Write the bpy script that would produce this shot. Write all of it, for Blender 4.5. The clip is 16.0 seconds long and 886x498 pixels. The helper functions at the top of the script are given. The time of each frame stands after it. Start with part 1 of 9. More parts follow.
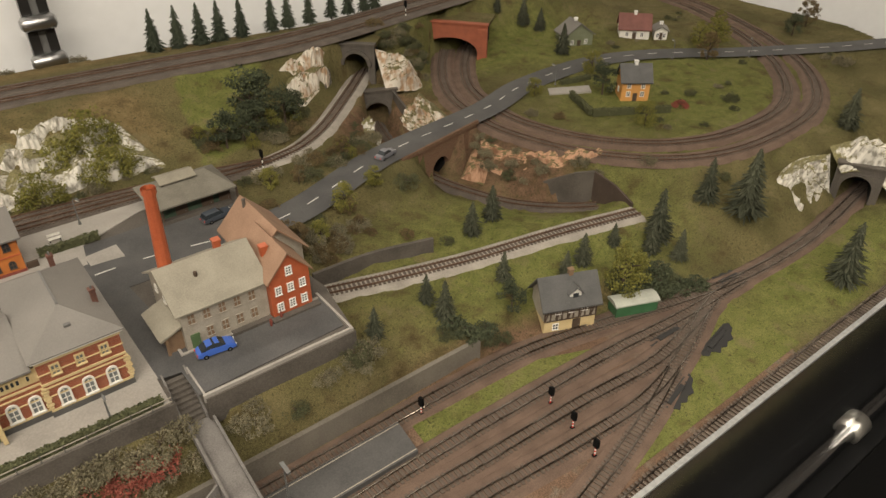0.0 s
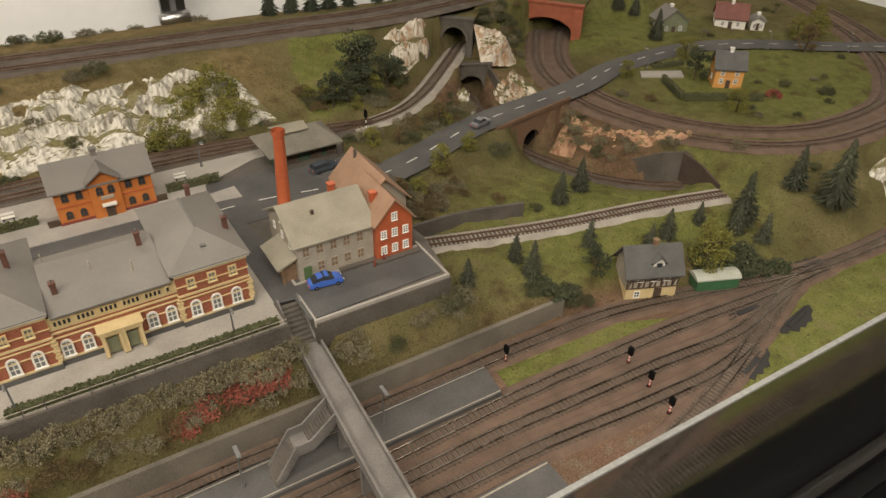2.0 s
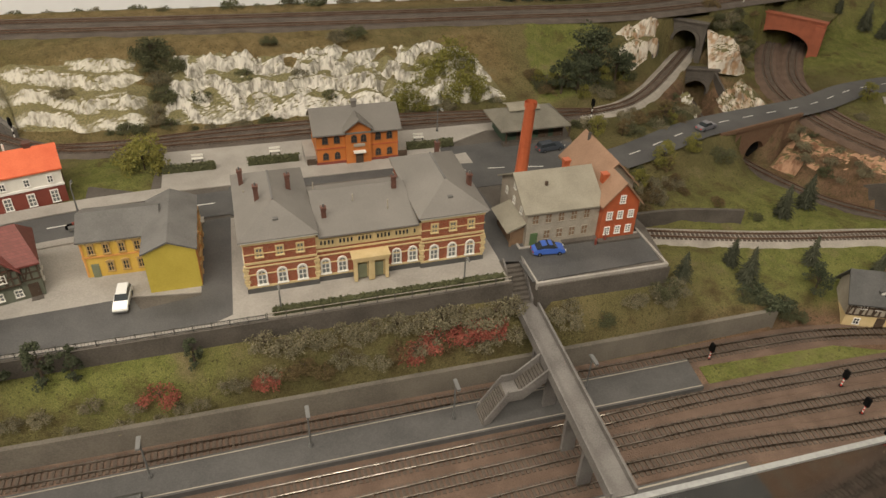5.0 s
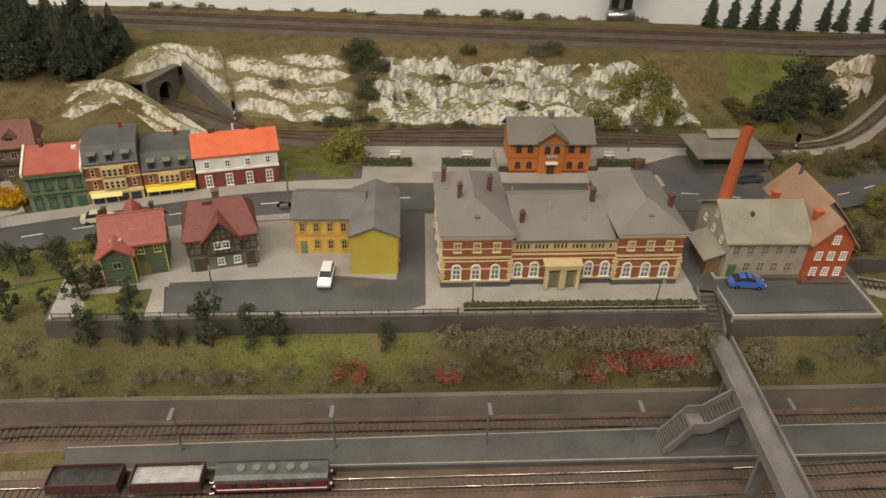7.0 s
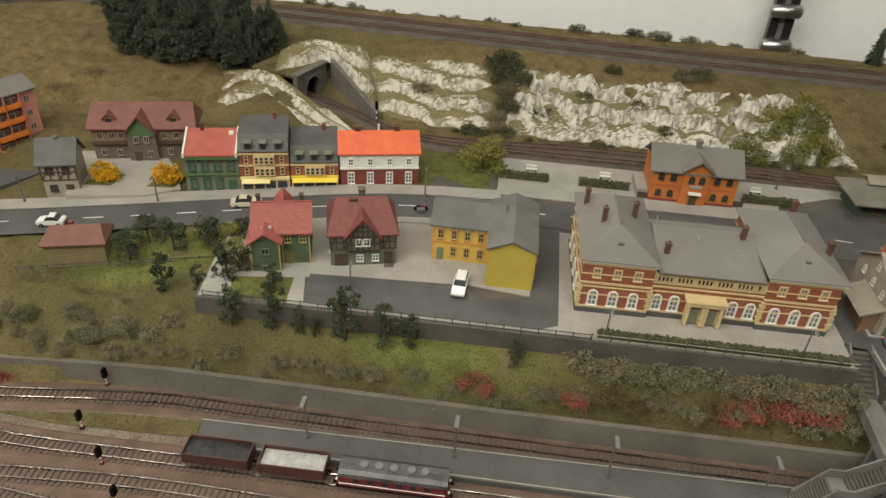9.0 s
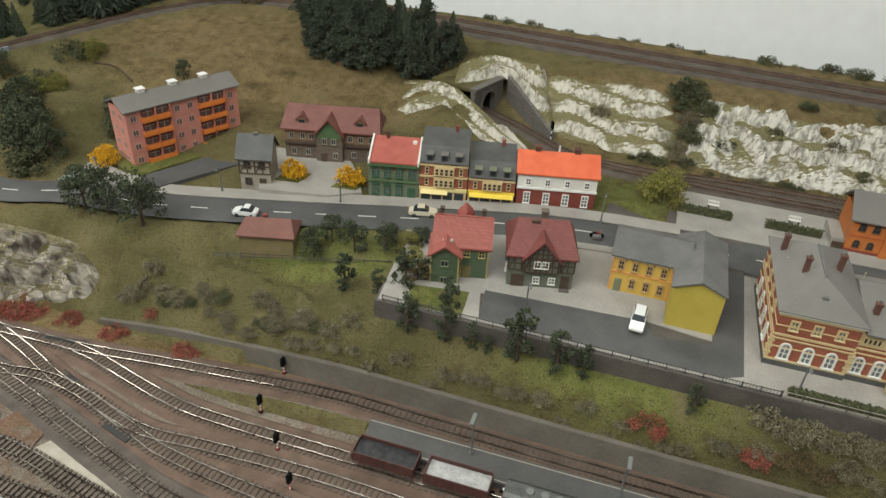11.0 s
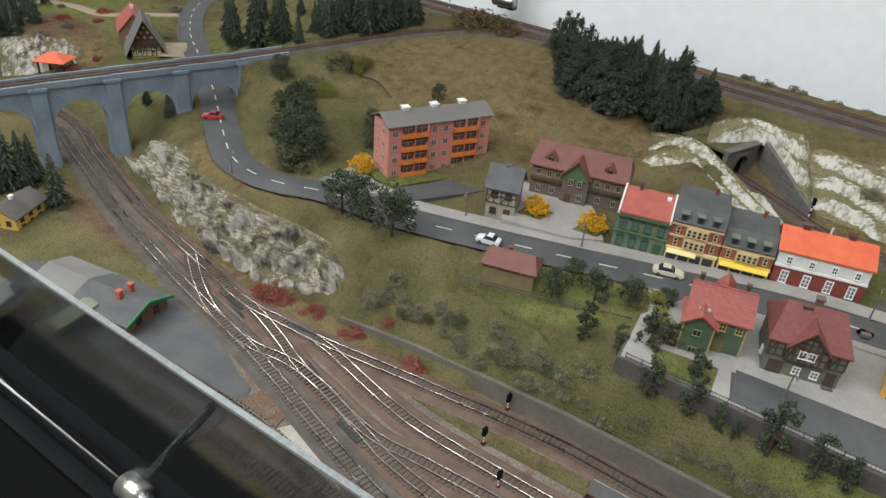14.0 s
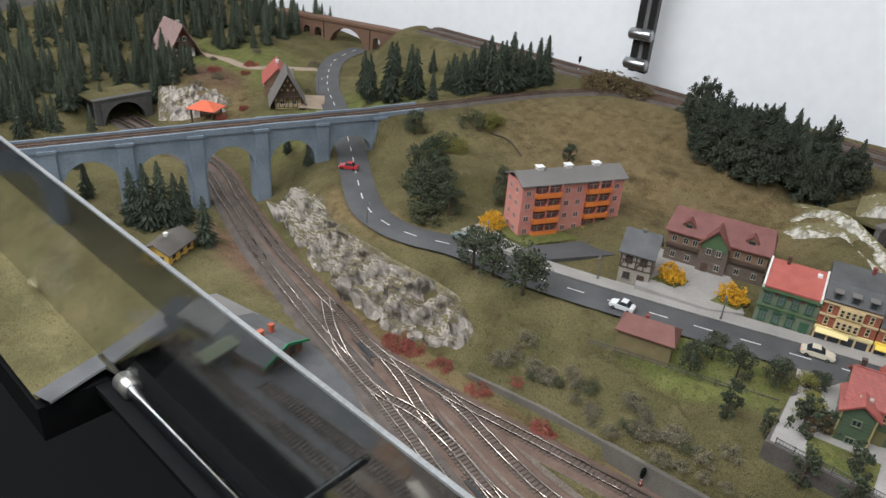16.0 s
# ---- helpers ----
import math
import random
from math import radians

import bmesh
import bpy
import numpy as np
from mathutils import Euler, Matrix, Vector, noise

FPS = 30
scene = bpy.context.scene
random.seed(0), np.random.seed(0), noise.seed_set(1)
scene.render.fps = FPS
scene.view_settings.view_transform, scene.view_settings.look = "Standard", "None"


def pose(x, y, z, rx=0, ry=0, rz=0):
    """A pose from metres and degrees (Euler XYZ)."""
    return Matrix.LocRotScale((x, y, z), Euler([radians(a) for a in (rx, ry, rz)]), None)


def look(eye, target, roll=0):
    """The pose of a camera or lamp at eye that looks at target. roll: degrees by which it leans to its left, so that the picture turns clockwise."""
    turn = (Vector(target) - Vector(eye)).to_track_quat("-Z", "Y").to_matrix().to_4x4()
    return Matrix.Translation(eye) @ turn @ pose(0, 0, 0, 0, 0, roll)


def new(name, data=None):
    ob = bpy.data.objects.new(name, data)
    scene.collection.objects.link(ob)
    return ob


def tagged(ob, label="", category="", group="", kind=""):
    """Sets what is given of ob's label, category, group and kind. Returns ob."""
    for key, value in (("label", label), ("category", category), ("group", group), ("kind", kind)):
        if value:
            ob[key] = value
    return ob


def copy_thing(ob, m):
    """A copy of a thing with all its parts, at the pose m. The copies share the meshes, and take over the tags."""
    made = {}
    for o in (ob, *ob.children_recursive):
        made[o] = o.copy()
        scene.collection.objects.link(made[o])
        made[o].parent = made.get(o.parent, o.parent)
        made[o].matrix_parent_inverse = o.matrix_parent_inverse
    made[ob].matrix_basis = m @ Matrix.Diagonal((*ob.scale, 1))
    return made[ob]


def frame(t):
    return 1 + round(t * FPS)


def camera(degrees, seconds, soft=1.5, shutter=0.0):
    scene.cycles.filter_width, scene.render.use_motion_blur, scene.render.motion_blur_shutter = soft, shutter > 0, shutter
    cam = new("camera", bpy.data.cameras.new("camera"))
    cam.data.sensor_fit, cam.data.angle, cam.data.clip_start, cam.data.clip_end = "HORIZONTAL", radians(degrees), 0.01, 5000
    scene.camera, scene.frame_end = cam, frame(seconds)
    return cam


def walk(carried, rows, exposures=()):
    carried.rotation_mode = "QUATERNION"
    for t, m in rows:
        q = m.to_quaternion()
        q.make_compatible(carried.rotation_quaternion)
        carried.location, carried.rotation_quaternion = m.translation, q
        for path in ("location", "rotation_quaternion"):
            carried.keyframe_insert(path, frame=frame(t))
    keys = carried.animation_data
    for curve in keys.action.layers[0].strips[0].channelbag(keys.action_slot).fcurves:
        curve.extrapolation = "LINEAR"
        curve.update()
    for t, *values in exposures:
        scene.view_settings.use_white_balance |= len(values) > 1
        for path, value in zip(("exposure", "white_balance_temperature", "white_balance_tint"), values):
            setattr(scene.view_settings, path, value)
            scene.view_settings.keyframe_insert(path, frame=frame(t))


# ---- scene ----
# Model railway in N gauge (1:160). Plan numbers are in track gauges' units: U metres each (9 mm gauge = 0.171 U).
U = 0.0527
cam = camera(63.79, 16.0)
PATH = [
    (0, (2.726, -8.119, 7.001), (3.742, -6.808, 5.883), 0.23),
    (0.5, (2.484, -8.277, 6.987), (3.468, -6.951, 5.859), 0.69),
    (1, (2.231, -8.400, 6.944), (3.183, -7.058, 5.808), 1.04),
    (1.5, (2.003, -8.489, 6.935), (2.918, -7.128, 5.790), 1.21),
    (2, (1.745, -8.571, 6.966), (2.608, -7.178, 5.820), 1.19),
    (2.5, (1.501, -8.620, 6.953), (2.304, -7.192, 5.806), 1.13),
    (3, (1.212, -8.680, 6.941), (1.960, -7.220, 5.796), 1.52),
    (5.5, (0.072, -8.848, 6.853), (0.458, -7.254, 5.709), 2.70),
    (6, (-0.219, -8.833, 6.784), (0.069, -7.200, 5.666), 2.85),
    (6.5, (-0.401, -8.837, 6.770), (-0.200, -7.190, 5.654), 1.72),
    (7, (-0.626, -8.864, 6.731), (-0.509, -7.211, 5.611), 2.09),
    (7.5, (-0.761, -8.874, 6.769), (-0.704, -7.221, 5.645), 2.17),
    (8, (-0.915, -8.829, 6.778), (-0.921, -7.168, 5.663), 2.68),
    (10.5, (-2.048, -8.764, 6.785), (-2.433, -7.148, 5.671), 3.55),
    (11, (-2.268, -8.837, 6.820), (-2.744, -7.239, 5.715), 3.36),
    (11.5, (-2.441, -8.879, 6.819), (-2.991, -7.299, 5.724), 3.59),
    (12, (-2.601, -8.936, 6.813), (-3.220, -7.372, 5.731), 3.99),
    (12.5, (-2.933, -9.015, 6.792), (-3.620, -7.478, 5.713), 4.63),
    (13, (-3.260, -9.117, 6.766), (-4.021, -7.611, 5.693), 5.20),
    (13.5, (-3.474, -9.162, 6.773), (-4.304, -7.688, 5.708), 5.34),
    (14, (-3.652, -9.275, 6.792), (-4.551, -7.836, 5.734), 5.48),
    (14.5, (-3.813, -9.417, 6.805), (-4.778, -8.009, 5.762), 5.41),
    (15, (-3.969, -9.569, 6.839), (-5.000, -8.198, 5.811), 4.91),
    (15.5, (-4.099, -9.662, 6.876), (-5.196, -8.312, 5.889), 4.48),
    (16, (-4.235, -9.689, 6.870), (-5.392, -8.367, 5.915), 4.45),
]
# The film camera drifts to a cooler white balance on its way
EXPOSURES = [(0, 0.27, 6500, 10), (3, 0.2, 6500, 10), (7.5, 0.03, 6400, 8), (10.5, 0.05, 5700, 2), (13.5, 0.12, 5300, 5), (16, 0.17, 5200, 10)]
walk(cam, [(t, look(Vector(eye) * U, Vector(target) * U, roll)) for t, eye, target, roll in PATH], EXPOSURES)
LAMP_W = 9.2

# ---- light ----
world = bpy.data.worlds.new("hall")
scene.world = world
world.use_nodes = True
world.node_tree.nodes["Background"].inputs["Color"].default_value = (1.0, 0.93, 0.82, 1)
world.node_tree.nodes["Background"].inputs["Strength"].default_value = 0.12


def area_lamp(name, x, y, z, sx, sy, watts, tilt=0.0, color=(1.0, 0.9, 0.76)):
    lamp = bpy.data.lights.new(name, "AREA")
    lamp.shape, lamp.size, lamp.size_y, lamp.energy, lamp.color = "RECTANGLE", sx, sy, watts, color
    ob = new(name, lamp)
    ob.matrix_world = pose(x, y, z, tilt)
    return ob


# Rows of unseen fluorescent ceiling lights of the hall, the last one beyond the low partition; the front row is tilted
# and strengthened to brighten the wall and facades
for lx, row in ((-2.7, 1.0), (-1.5, 1.03), (-0.3, 1.14), (0.8, 0.46)):
    for ly, share_, tilt in ((-1.5, 1.9, 38), (-0.5, 0.85, 12), (1.35, 1.0, 0)):
        area_lamp("ceiling_lamp", lx, ly, 1.75, 1.3, 0.12, LAMP_W * share_ * row, tilt)

# ---- materials ----


def node_mat(name):
    m = bpy.data.materials.new(name)
    m.use_nodes = True
    return m, m.node_tree.nodes, m.node_tree.links, m.node_tree.nodes["Principled BSDF"]


def surface(name, dark, light, rough=0.8, scale=8.0, fine=60.0, bump=0.15, metallic=0.0, coat=0.0, each=0.0, contrast=0.5):
    """Two-scale mottled surface: stains at scale, grain at fine (per unit of plan)."""
    m, nodes, links, bsdf = node_mat(name)
    tex = nodes.new("ShaderNodeTexCoord")
    big, small = nodes.new("ShaderNodeTexNoise"), nodes.new("ShaderNodeTexNoise")
    big.inputs["Scale"].default_value, small.inputs["Scale"].default_value = scale / U, fine / U
    big.inputs["Detail"].default_value, small.inputs["Detail"].default_value = 4.0, 3.0
    links.new(tex.outputs["Object"], big.inputs["Vector"])
    links.new(tex.outputs["Object"], small.inputs["Vector"])
    mix = nodes.new("ShaderNodeMix")
    mix.inputs[0].default_value = 0.45
    links.new(big.outputs["Fac"], mix.inputs[2])
    links.new(small.outputs["Fac"], mix.inputs[3])
    ramp = nodes.new("ShaderNodeValToRGB")
    ramp.color_ramp.elements[0].position, ramp.color_ramp.elements[1].position = 0.5 - 0.25 * contrast, 0.5 + 0.25 * contrast
    ramp.color_ramp.elements[0].color, ramp.color_ramp.elements[1].color = (*dark, 1), (*light, 1)
    links.new(mix.outputs[0], ramp.inputs["Fac"])
    out = ramp.outputs["Color"]
    if each:
        info, hsv = nodes.new("ShaderNodeObjectInfo"), nodes.new("ShaderNodeHueSaturation")
        span = nodes.new("ShaderNodeMapRange")
        span.inputs[3].default_value, span.inputs[4].default_value = 1 - each, 1 + each
        links.new(info.outputs["Random"], span.inputs[0])
        links.new(span.outputs[0], hsv.inputs["Value"])
        links.new(out, hsv.inputs["Color"])
        out = hsv.outputs["Color"]
    links.new(out, bsdf.inputs["Base Color"])
    bsdf.inputs["Roughness"].default_value, bsdf.inputs["Metallic"].default_value = rough, metallic
    bsdf.inputs["Coat Weight"].default_value = coat
    if bump:
        b = nodes.new("ShaderNodeBump")
        b.inputs["Strength"].default_value, b.inputs["Distance"].default_value = bump, 0.02 * U
        links.new(small.outputs["Fac"], b.inputs["Height"])
        links.new(b.outputs["Normal"], bsdf.inputs["Normal"])
    return m


def leafy(name, dark, light, rough=0.85):
    """Flock or leaf colour that varies from clump to clump."""
    m, nodes, links, bsdf = node_mat(name)
    geo, info = nodes.new("ShaderNodeNewGeometry"), nodes.new("ShaderNodeObjectInfo")
    add = nodes.new("ShaderNodeMath")
    add.operation = "MULTIPLY_ADD"
    add.inputs[1].default_value, add.inputs[2].default_value = 0.75, 0.0
    links.new(geo.outputs["Random Per Island"], add.inputs[0])
    half = nodes.new("ShaderNodeMath")
    half.operation = "MULTIPLY"
    half.inputs[1].default_value = 0.25
    links.new(info.outputs["Random"], half.inputs[0])
    links.new(half.outputs[0], add.inputs[2])
    ramp = nodes.new("ShaderNodeValToRGB")
    ramp.color_ramp.elements[0].color, ramp.color_ramp.elements[1].color = (*dark, 1), (*light, 1)
    links.new(add.outputs[0], ramp.inputs["Fac"])
    links.new(ramp.outputs["Color"], bsdf.inputs["Base Color"])
    bsdf.inputs["Roughness"].default_value = rough
    bsdf.inputs["Specular IOR Level"].default_value = 0.2
    return m


def coursed(name, brick, joint, bw, bh, rough=0.8):
    """Printed brick or block courses far finer than a hand could pick apart."""
    m, nodes, links, bsdf = node_mat(name)
    tex, sep, comb = nodes.new("ShaderNodeTexCoord"), nodes.new("ShaderNodeSeparateXYZ"), nodes.new("ShaderNodeCombineXYZ")
    links.new(tex.outputs["Object"], sep.inputs[0])
    add = nodes.new("ShaderNodeMath")
    links.new(sep.outputs["X"], add.inputs[0])
    links.new(sep.outputs["Y"], add.inputs[1])
    links.new(add.outputs[0], comb.inputs["X"])
    links.new(sep.outputs["Z"], comb.inputs["Y"])
    br = nodes.new("ShaderNodeTexBrick")
    br.inputs["Scale"].default_value = 1 / U
    br.inputs["Brick Width"].default_value, br.inputs["Row Height"].default_value = bw, bh
    br.inputs["Mortar Size"].default_value = bh * 0.09
    br.inputs["Color1"].default_value = (*brick, 1)
    br.inputs["Color2"].default_value = (*[c * 0.75 for c in brick], 1)
    br.inputs["Mortar"].default_value = (*joint, 1)
    links.new(comb.outputs[0], br.inputs["Vector"])
    links.new(br.outputs["Color"], bsdf.inputs["Base Color"])
    bsdf.inputs["Roughness"].default_value = rough
    b = nodes.new("ShaderNodeBump")
    b.inputs["Strength"].default_value, b.inputs["Distance"].default_value = 0.4, 0.01 * U
    b.invert = True
    links.new(br.outputs["Fac"], b.inputs["Height"])
    links.new(b.outputs["Normal"], bsdf.inputs["Normal"])
    return m


def grassy(name, a, b, c, rough=0.95):
    """Scatter grass: three colours in patches with a fibrous grain and relief."""
    m, nodes, links, bsdf = node_mat(name)
    tex = nodes.new("ShaderNodeTexCoord")
    n1, n2, n3 = (nodes.new("ShaderNodeTexNoise") for _ in range(3))
    for n, s, d in ((n1, 0.55, 3), (n2, 3.5, 4), (n3, 45.0, 3)):
        n.inputs["Scale"].default_value, n.inputs["Detail"].default_value = s / U, d
        links.new(tex.outputs["Object"], n.inputs["Vector"])
    r1 = nodes.new("ShaderNodeValToRGB")
    for e, p, col in zip(r1.color_ramp.elements, (0.38, 0.62), (a, b)):
        e.position, e.color = p, (*col, 1)
    links.new(n1.outputs["Fac"], r1.inputs["Fac"])
    r2 = nodes.new("ShaderNodeValToRGB")
    r2.color_ramp.elements[0].position, r2.color_ramp.elements[1].position = 0.5, 0.68
    r2.color_ramp.elements[0].color, r2.color_ramp.elements[1].color = (0, 0, 0, 1), (1, 1, 1, 1)
    links.new(n2.outputs["Fac"], r2.inputs["Fac"])
    mix = nodes.new("ShaderNodeMix")
    mix.data_type = "RGBA"
    links.new(r2.outputs["Color"], mix.inputs[0])
    links.new(r1.outputs["Color"], mix.inputs[6])
    mix.inputs[7].default_value = (*c, 1)
    hsv = nodes.new("ShaderNodeHueSaturation")
    span = nodes.new("ShaderNodeMapRange")
    span.inputs[1].default_value, span.inputs[2].default_value = 0.3, 0.7
    span.inputs[3].default_value, span.inputs[4].default_value = 0.6, 1.4
    links.new(n3.outputs["Fac"], span.inputs[0])
    links.new(span.outputs[0], hsv.inputs["Value"])
    links.new(mix.outputs[2], hsv.inputs["Color"])
    links.new(hsv.outputs["Color"], bsdf.inputs["Base Color"])
    bsdf.inputs["Roughness"].default_value = rough
    bsdf.inputs["Specular IOR Level"].default_value = 0.1
    bp = nodes.new("ShaderNodeBump")
    bp.inputs["Strength"].default_value, bp.inputs["Distance"].default_value = 0.6, 0.03 * U
    links.new(n3.outputs["Fac"], bp.inputs["Height"])
    links.new(bp.outputs["Normal"], bsdf.inputs["Normal"])
    return m


def land_cover(name):
    """Scatter on the boards: olive, meadow green, dry brown and bare earth in zones, mottled and grained."""
    m, nodes, links, bsdf = node_mat(name)
    tex = nodes.new("ShaderNodeTexCoord")
    n1, n2, n3, n4 = (nodes.new("ShaderNodeTexNoise") for _ in range(4))
    for n, s, d in ((n1, 0.8, 4), (n2, 4.0, 5), (n3, 22.0, 4), (n4, 70.0, 2)):
        n.inputs["Scale"].default_value, n.inputs["Detail"].default_value = s / U, d
        links.new(tex.outputs["Object"], n.inputs["Vector"])

    def blend(fac, a, b):
        x = nodes.new("ShaderNodeMix")
        x.data_type = "RGBA"
        links.new(fac, x.inputs[0])
        for sock, val in ((x.inputs[6], a), (x.inputs[7], b)):
            if isinstance(val, tuple):
                sock.default_value = (*val, 1)
            else:
                links.new(val, sock)
        return x.outputs[2]

    def band(src, lo, hi):
        r = nodes.new("ShaderNodeMapRange")
        r.inputs[1].default_value, r.inputs[2].default_value = lo, hi
        links.new(src, r.inputs[0])
        return r.outputs[0]

    col = blend(band(n1.outputs["Fac"], 0.36, 0.64), (0.112, 0.102, 0.043), (0.172, 0.145, 0.066))
    for zone, a, b in (("lush", (0.14, 0.155, 0.042), (0.195, 0.198, 0.064)), ("dry", (0.165, 0.122, 0.056), (0.235, 0.175, 0.085)), ("earth", (0.13, 0.082, 0.052), (0.20, 0.125, 0.078))):
        at = nodes.new("ShaderNodeAttribute")
        at.attribute_name = zone
        wob = nodes.new("ShaderNodeMath")
        wob.operation = "MULTIPLY_ADD"
        wob.inputs[1].default_value = 1.2
        wob.use_clamp = True
        shift = nodes.new("ShaderNodeMath")
        shift.operation = "MULTIPLY_ADD"
        shift.inputs[1].default_value, shift.inputs[2].default_value = 1.1, -0.65
        links.new(n2.outputs["Fac"], shift.inputs[0])
        gate = nodes.new("ShaderNodeMath")
        gate.operation = "MULTIPLY"
        links.new(shift.outputs[0], gate.inputs[0])
        links.new(band(at.outputs["Fac"], 0.0, 0.15), gate.inputs[1])
        links.new(at.outputs["Fac"], wob.inputs[0])
        links.new(gate.outputs[0], wob.inputs[2])
        col = blend(wob.outputs[0], col, blend(band(n2.outputs["Fac"], 0.35, 0.65), a, b))
    col = blend(band(n3.outputs["Fac"], 0.56, 0.74), col, (0.055, 0.052, 0.022))
    patch = nodes.new("ShaderNodeTexNoise")
    patch.inputs["Scale"].default_value, patch.inputs["Detail"].default_value = 1.7 / U, 6
    patch.inputs["Roughness"].default_value = 0.65
    links.new(tex.outputs["Object"], patch.inputs["Vector"])
    col = blend(band(patch.outputs["Fac"], 0.54, 0.72), col, (0.088, 0.066, 0.03))
    col = blend(band(patch.outputs["Fac"], 0.44, 0.26), col, (0.20, 0.165, 0.085))
    hsv = nodes.new("ShaderNodeHueSaturation")
    span = nodes.new("ShaderNodeMapRange")
    span.inputs[1].default_value, span.inputs[2].default_value = 0.3, 0.7
    span.inputs[3].default_value, span.inputs[4].default_value = 0.62, 1.38
    links.new(n4.outputs["Fac"], span.inputs[0])
    links.new(span.outputs[0], hsv.inputs["Value"])
    links.new(col, hsv.inputs["Color"])
    links.new(hsv.outputs["Color"], bsdf.inputs["Base Color"])
    bsdf.inputs["Roughness"].default_value = 0.95
    bsdf.inputs["Specular IOR Level"].default_value = 0.1
    both = nodes.new("ShaderNodeMath")
    links.new(n3.outputs["Fac"], both.inputs[0])
    links.new(n4.outputs["Fac"], both.inputs[1])
    bp = nodes.new("ShaderNodeBump")
    bp.inputs["Strength"].default_value, bp.inputs["Distance"].default_value = 0.8, 0.05 * U
    links.new(both.outputs[0], bp.inputs["Height"])
    links.new(bp.outputs["Normal"], bsdf.inputs["Normal"])
    return m


def rocky(name, pale, grey, moss, bare=0.62, scale=5.0):
    """Plaster rock: pale faces with grey veins (in ROCK_GREY painted shade of the folds), flock on whatever lies flat
    enough to hold it.
    """
    m, nodes, links, bsdf = node_mat(name)
    tex, geo = nodes.new("ShaderNodeTexCoord"), nodes.new("ShaderNodeNewGeometry")
    n1, n2 = nodes.new("ShaderNodeTexNoise"), nodes.new("ShaderNodeTexNoise")
    for n, s, d in ((n1, scale, 7), (n2, 2.0, 4)):
        n.inputs["Scale"].default_value, n.inputs["Detail"].default_value = s / U, d
        links.new(tex.outputs["Object"], n.inputs["Vector"])
    r1 = nodes.new("ShaderNodeValToRGB")
    r1.color_ramp.elements[0].position, r1.color_ramp.elements[1].position = 0.41, 0.535
    r1.color_ramp.elements[0].color, r1.color_ramp.elements[1].color = (*grey, 1), (*pale, 1)
    streak, stretch = nodes.new("ShaderNodeTexNoise"), nodes.new("ShaderNodeMapping")
    stretch.inputs["Scale"].default_value = (1.0, 1.0, 0.28)
    streak.inputs["Scale"].default_value, streak.inputs["Detail"].default_value = 3.2 * scale / U, 4
    links.new(tex.outputs["Object"], stretch.inputs["Vector"])
    links.new(stretch.outputs["Vector"], streak.inputs["Vector"])
    vein = nodes.new("ShaderNodeMix")
    vein.inputs[0].default_value = 0.42
    links.new(n1.outputs["Fac"], vein.inputs[2])
    links.new(streak.outputs["Fac"], vein.inputs[3])
    links.new(vein.outputs[0], r1.inputs["Fac"])
    sep = nodes.new("ShaderNodeSeparateXYZ")
    links.new(geo.outputs["Normal"], sep.inputs[0])
    add = nodes.new("ShaderNodeMath")
    add.operation = "MULTIPLY_ADD"
    add.inputs[1].default_value = 0.5
    links.new(n2.outputs["Fac"], add.inputs[0])
    links.new(sep.outputs["Z"], add.inputs[2])
    r2 = nodes.new("ShaderNodeValToRGB")
    r2.color_ramp.elements[0].position, r2.color_ramp.elements[1].position = bare + 0.12, bare + 0.38
    r2.color_ramp.elements[0].color, r2.color_ramp.elements[1].color = (0, 0, 0, 1), (1, 1, 1, 1)
    links.new(add.outputs[0], r2.inputs["Fac"])
    mix = nodes.new("ShaderNodeMix")
    mix.data_type = "RGBA"
    links.new(r2.outputs["Color"], mix.inputs[0])
    links.new(r1.outputs["Color"], mix.inputs[6])
    n3 = nodes.new("ShaderNodeTexNoise")
    n3.inputs["Scale"].default_value, n3.inputs["Detail"].default_value = 30 / U, 4
    links.new(tex.outputs["Object"], n3.inputs["Vector"])
    r3 = nodes.new("ShaderNodeValToRGB")
    r3.color_ramp.elements[0].position, r3.color_ramp.elements[1].position = 0.35, 0.65
    r3.color_ramp.elements[0].color, r3.color_ramp.elements[1].color = (*[c * 0.55 for c in moss], 1), (*[c * 1.3 for c in moss], 1)
    links.new(n3.outputs["Fac"], r3.inputs["Fac"])
    links.new(r3.outputs["Color"], mix.inputs[7])
    links.new(mix.outputs[2], bsdf.inputs["Base Color"])
    bsdf.inputs["Roughness"].default_value = 0.85
    bp = nodes.new("ShaderNodeBump")
    bp.inputs["Strength"].default_value, bp.inputs["Distance"].default_value = 0.7, 0.05 * U
    links.new(n1.outputs["Fac"], bp.inputs["Height"])
    links.new(bp.outputs["Normal"], bsdf.inputs["Normal"])
    return m


def plain(name, color, rough=0.5, metallic=0.0, coat=0.0):
    m, nodes, links, bsdf = node_mat(name)
    bsdf.inputs["Base Color"].default_value = (*color, 1)
    bsdf.inputs["Roughness"].default_value, bsdf.inputs["Metallic"].default_value = rough, metallic
    bsdf.inputs["Coat Weight"].default_value = coat
    return m


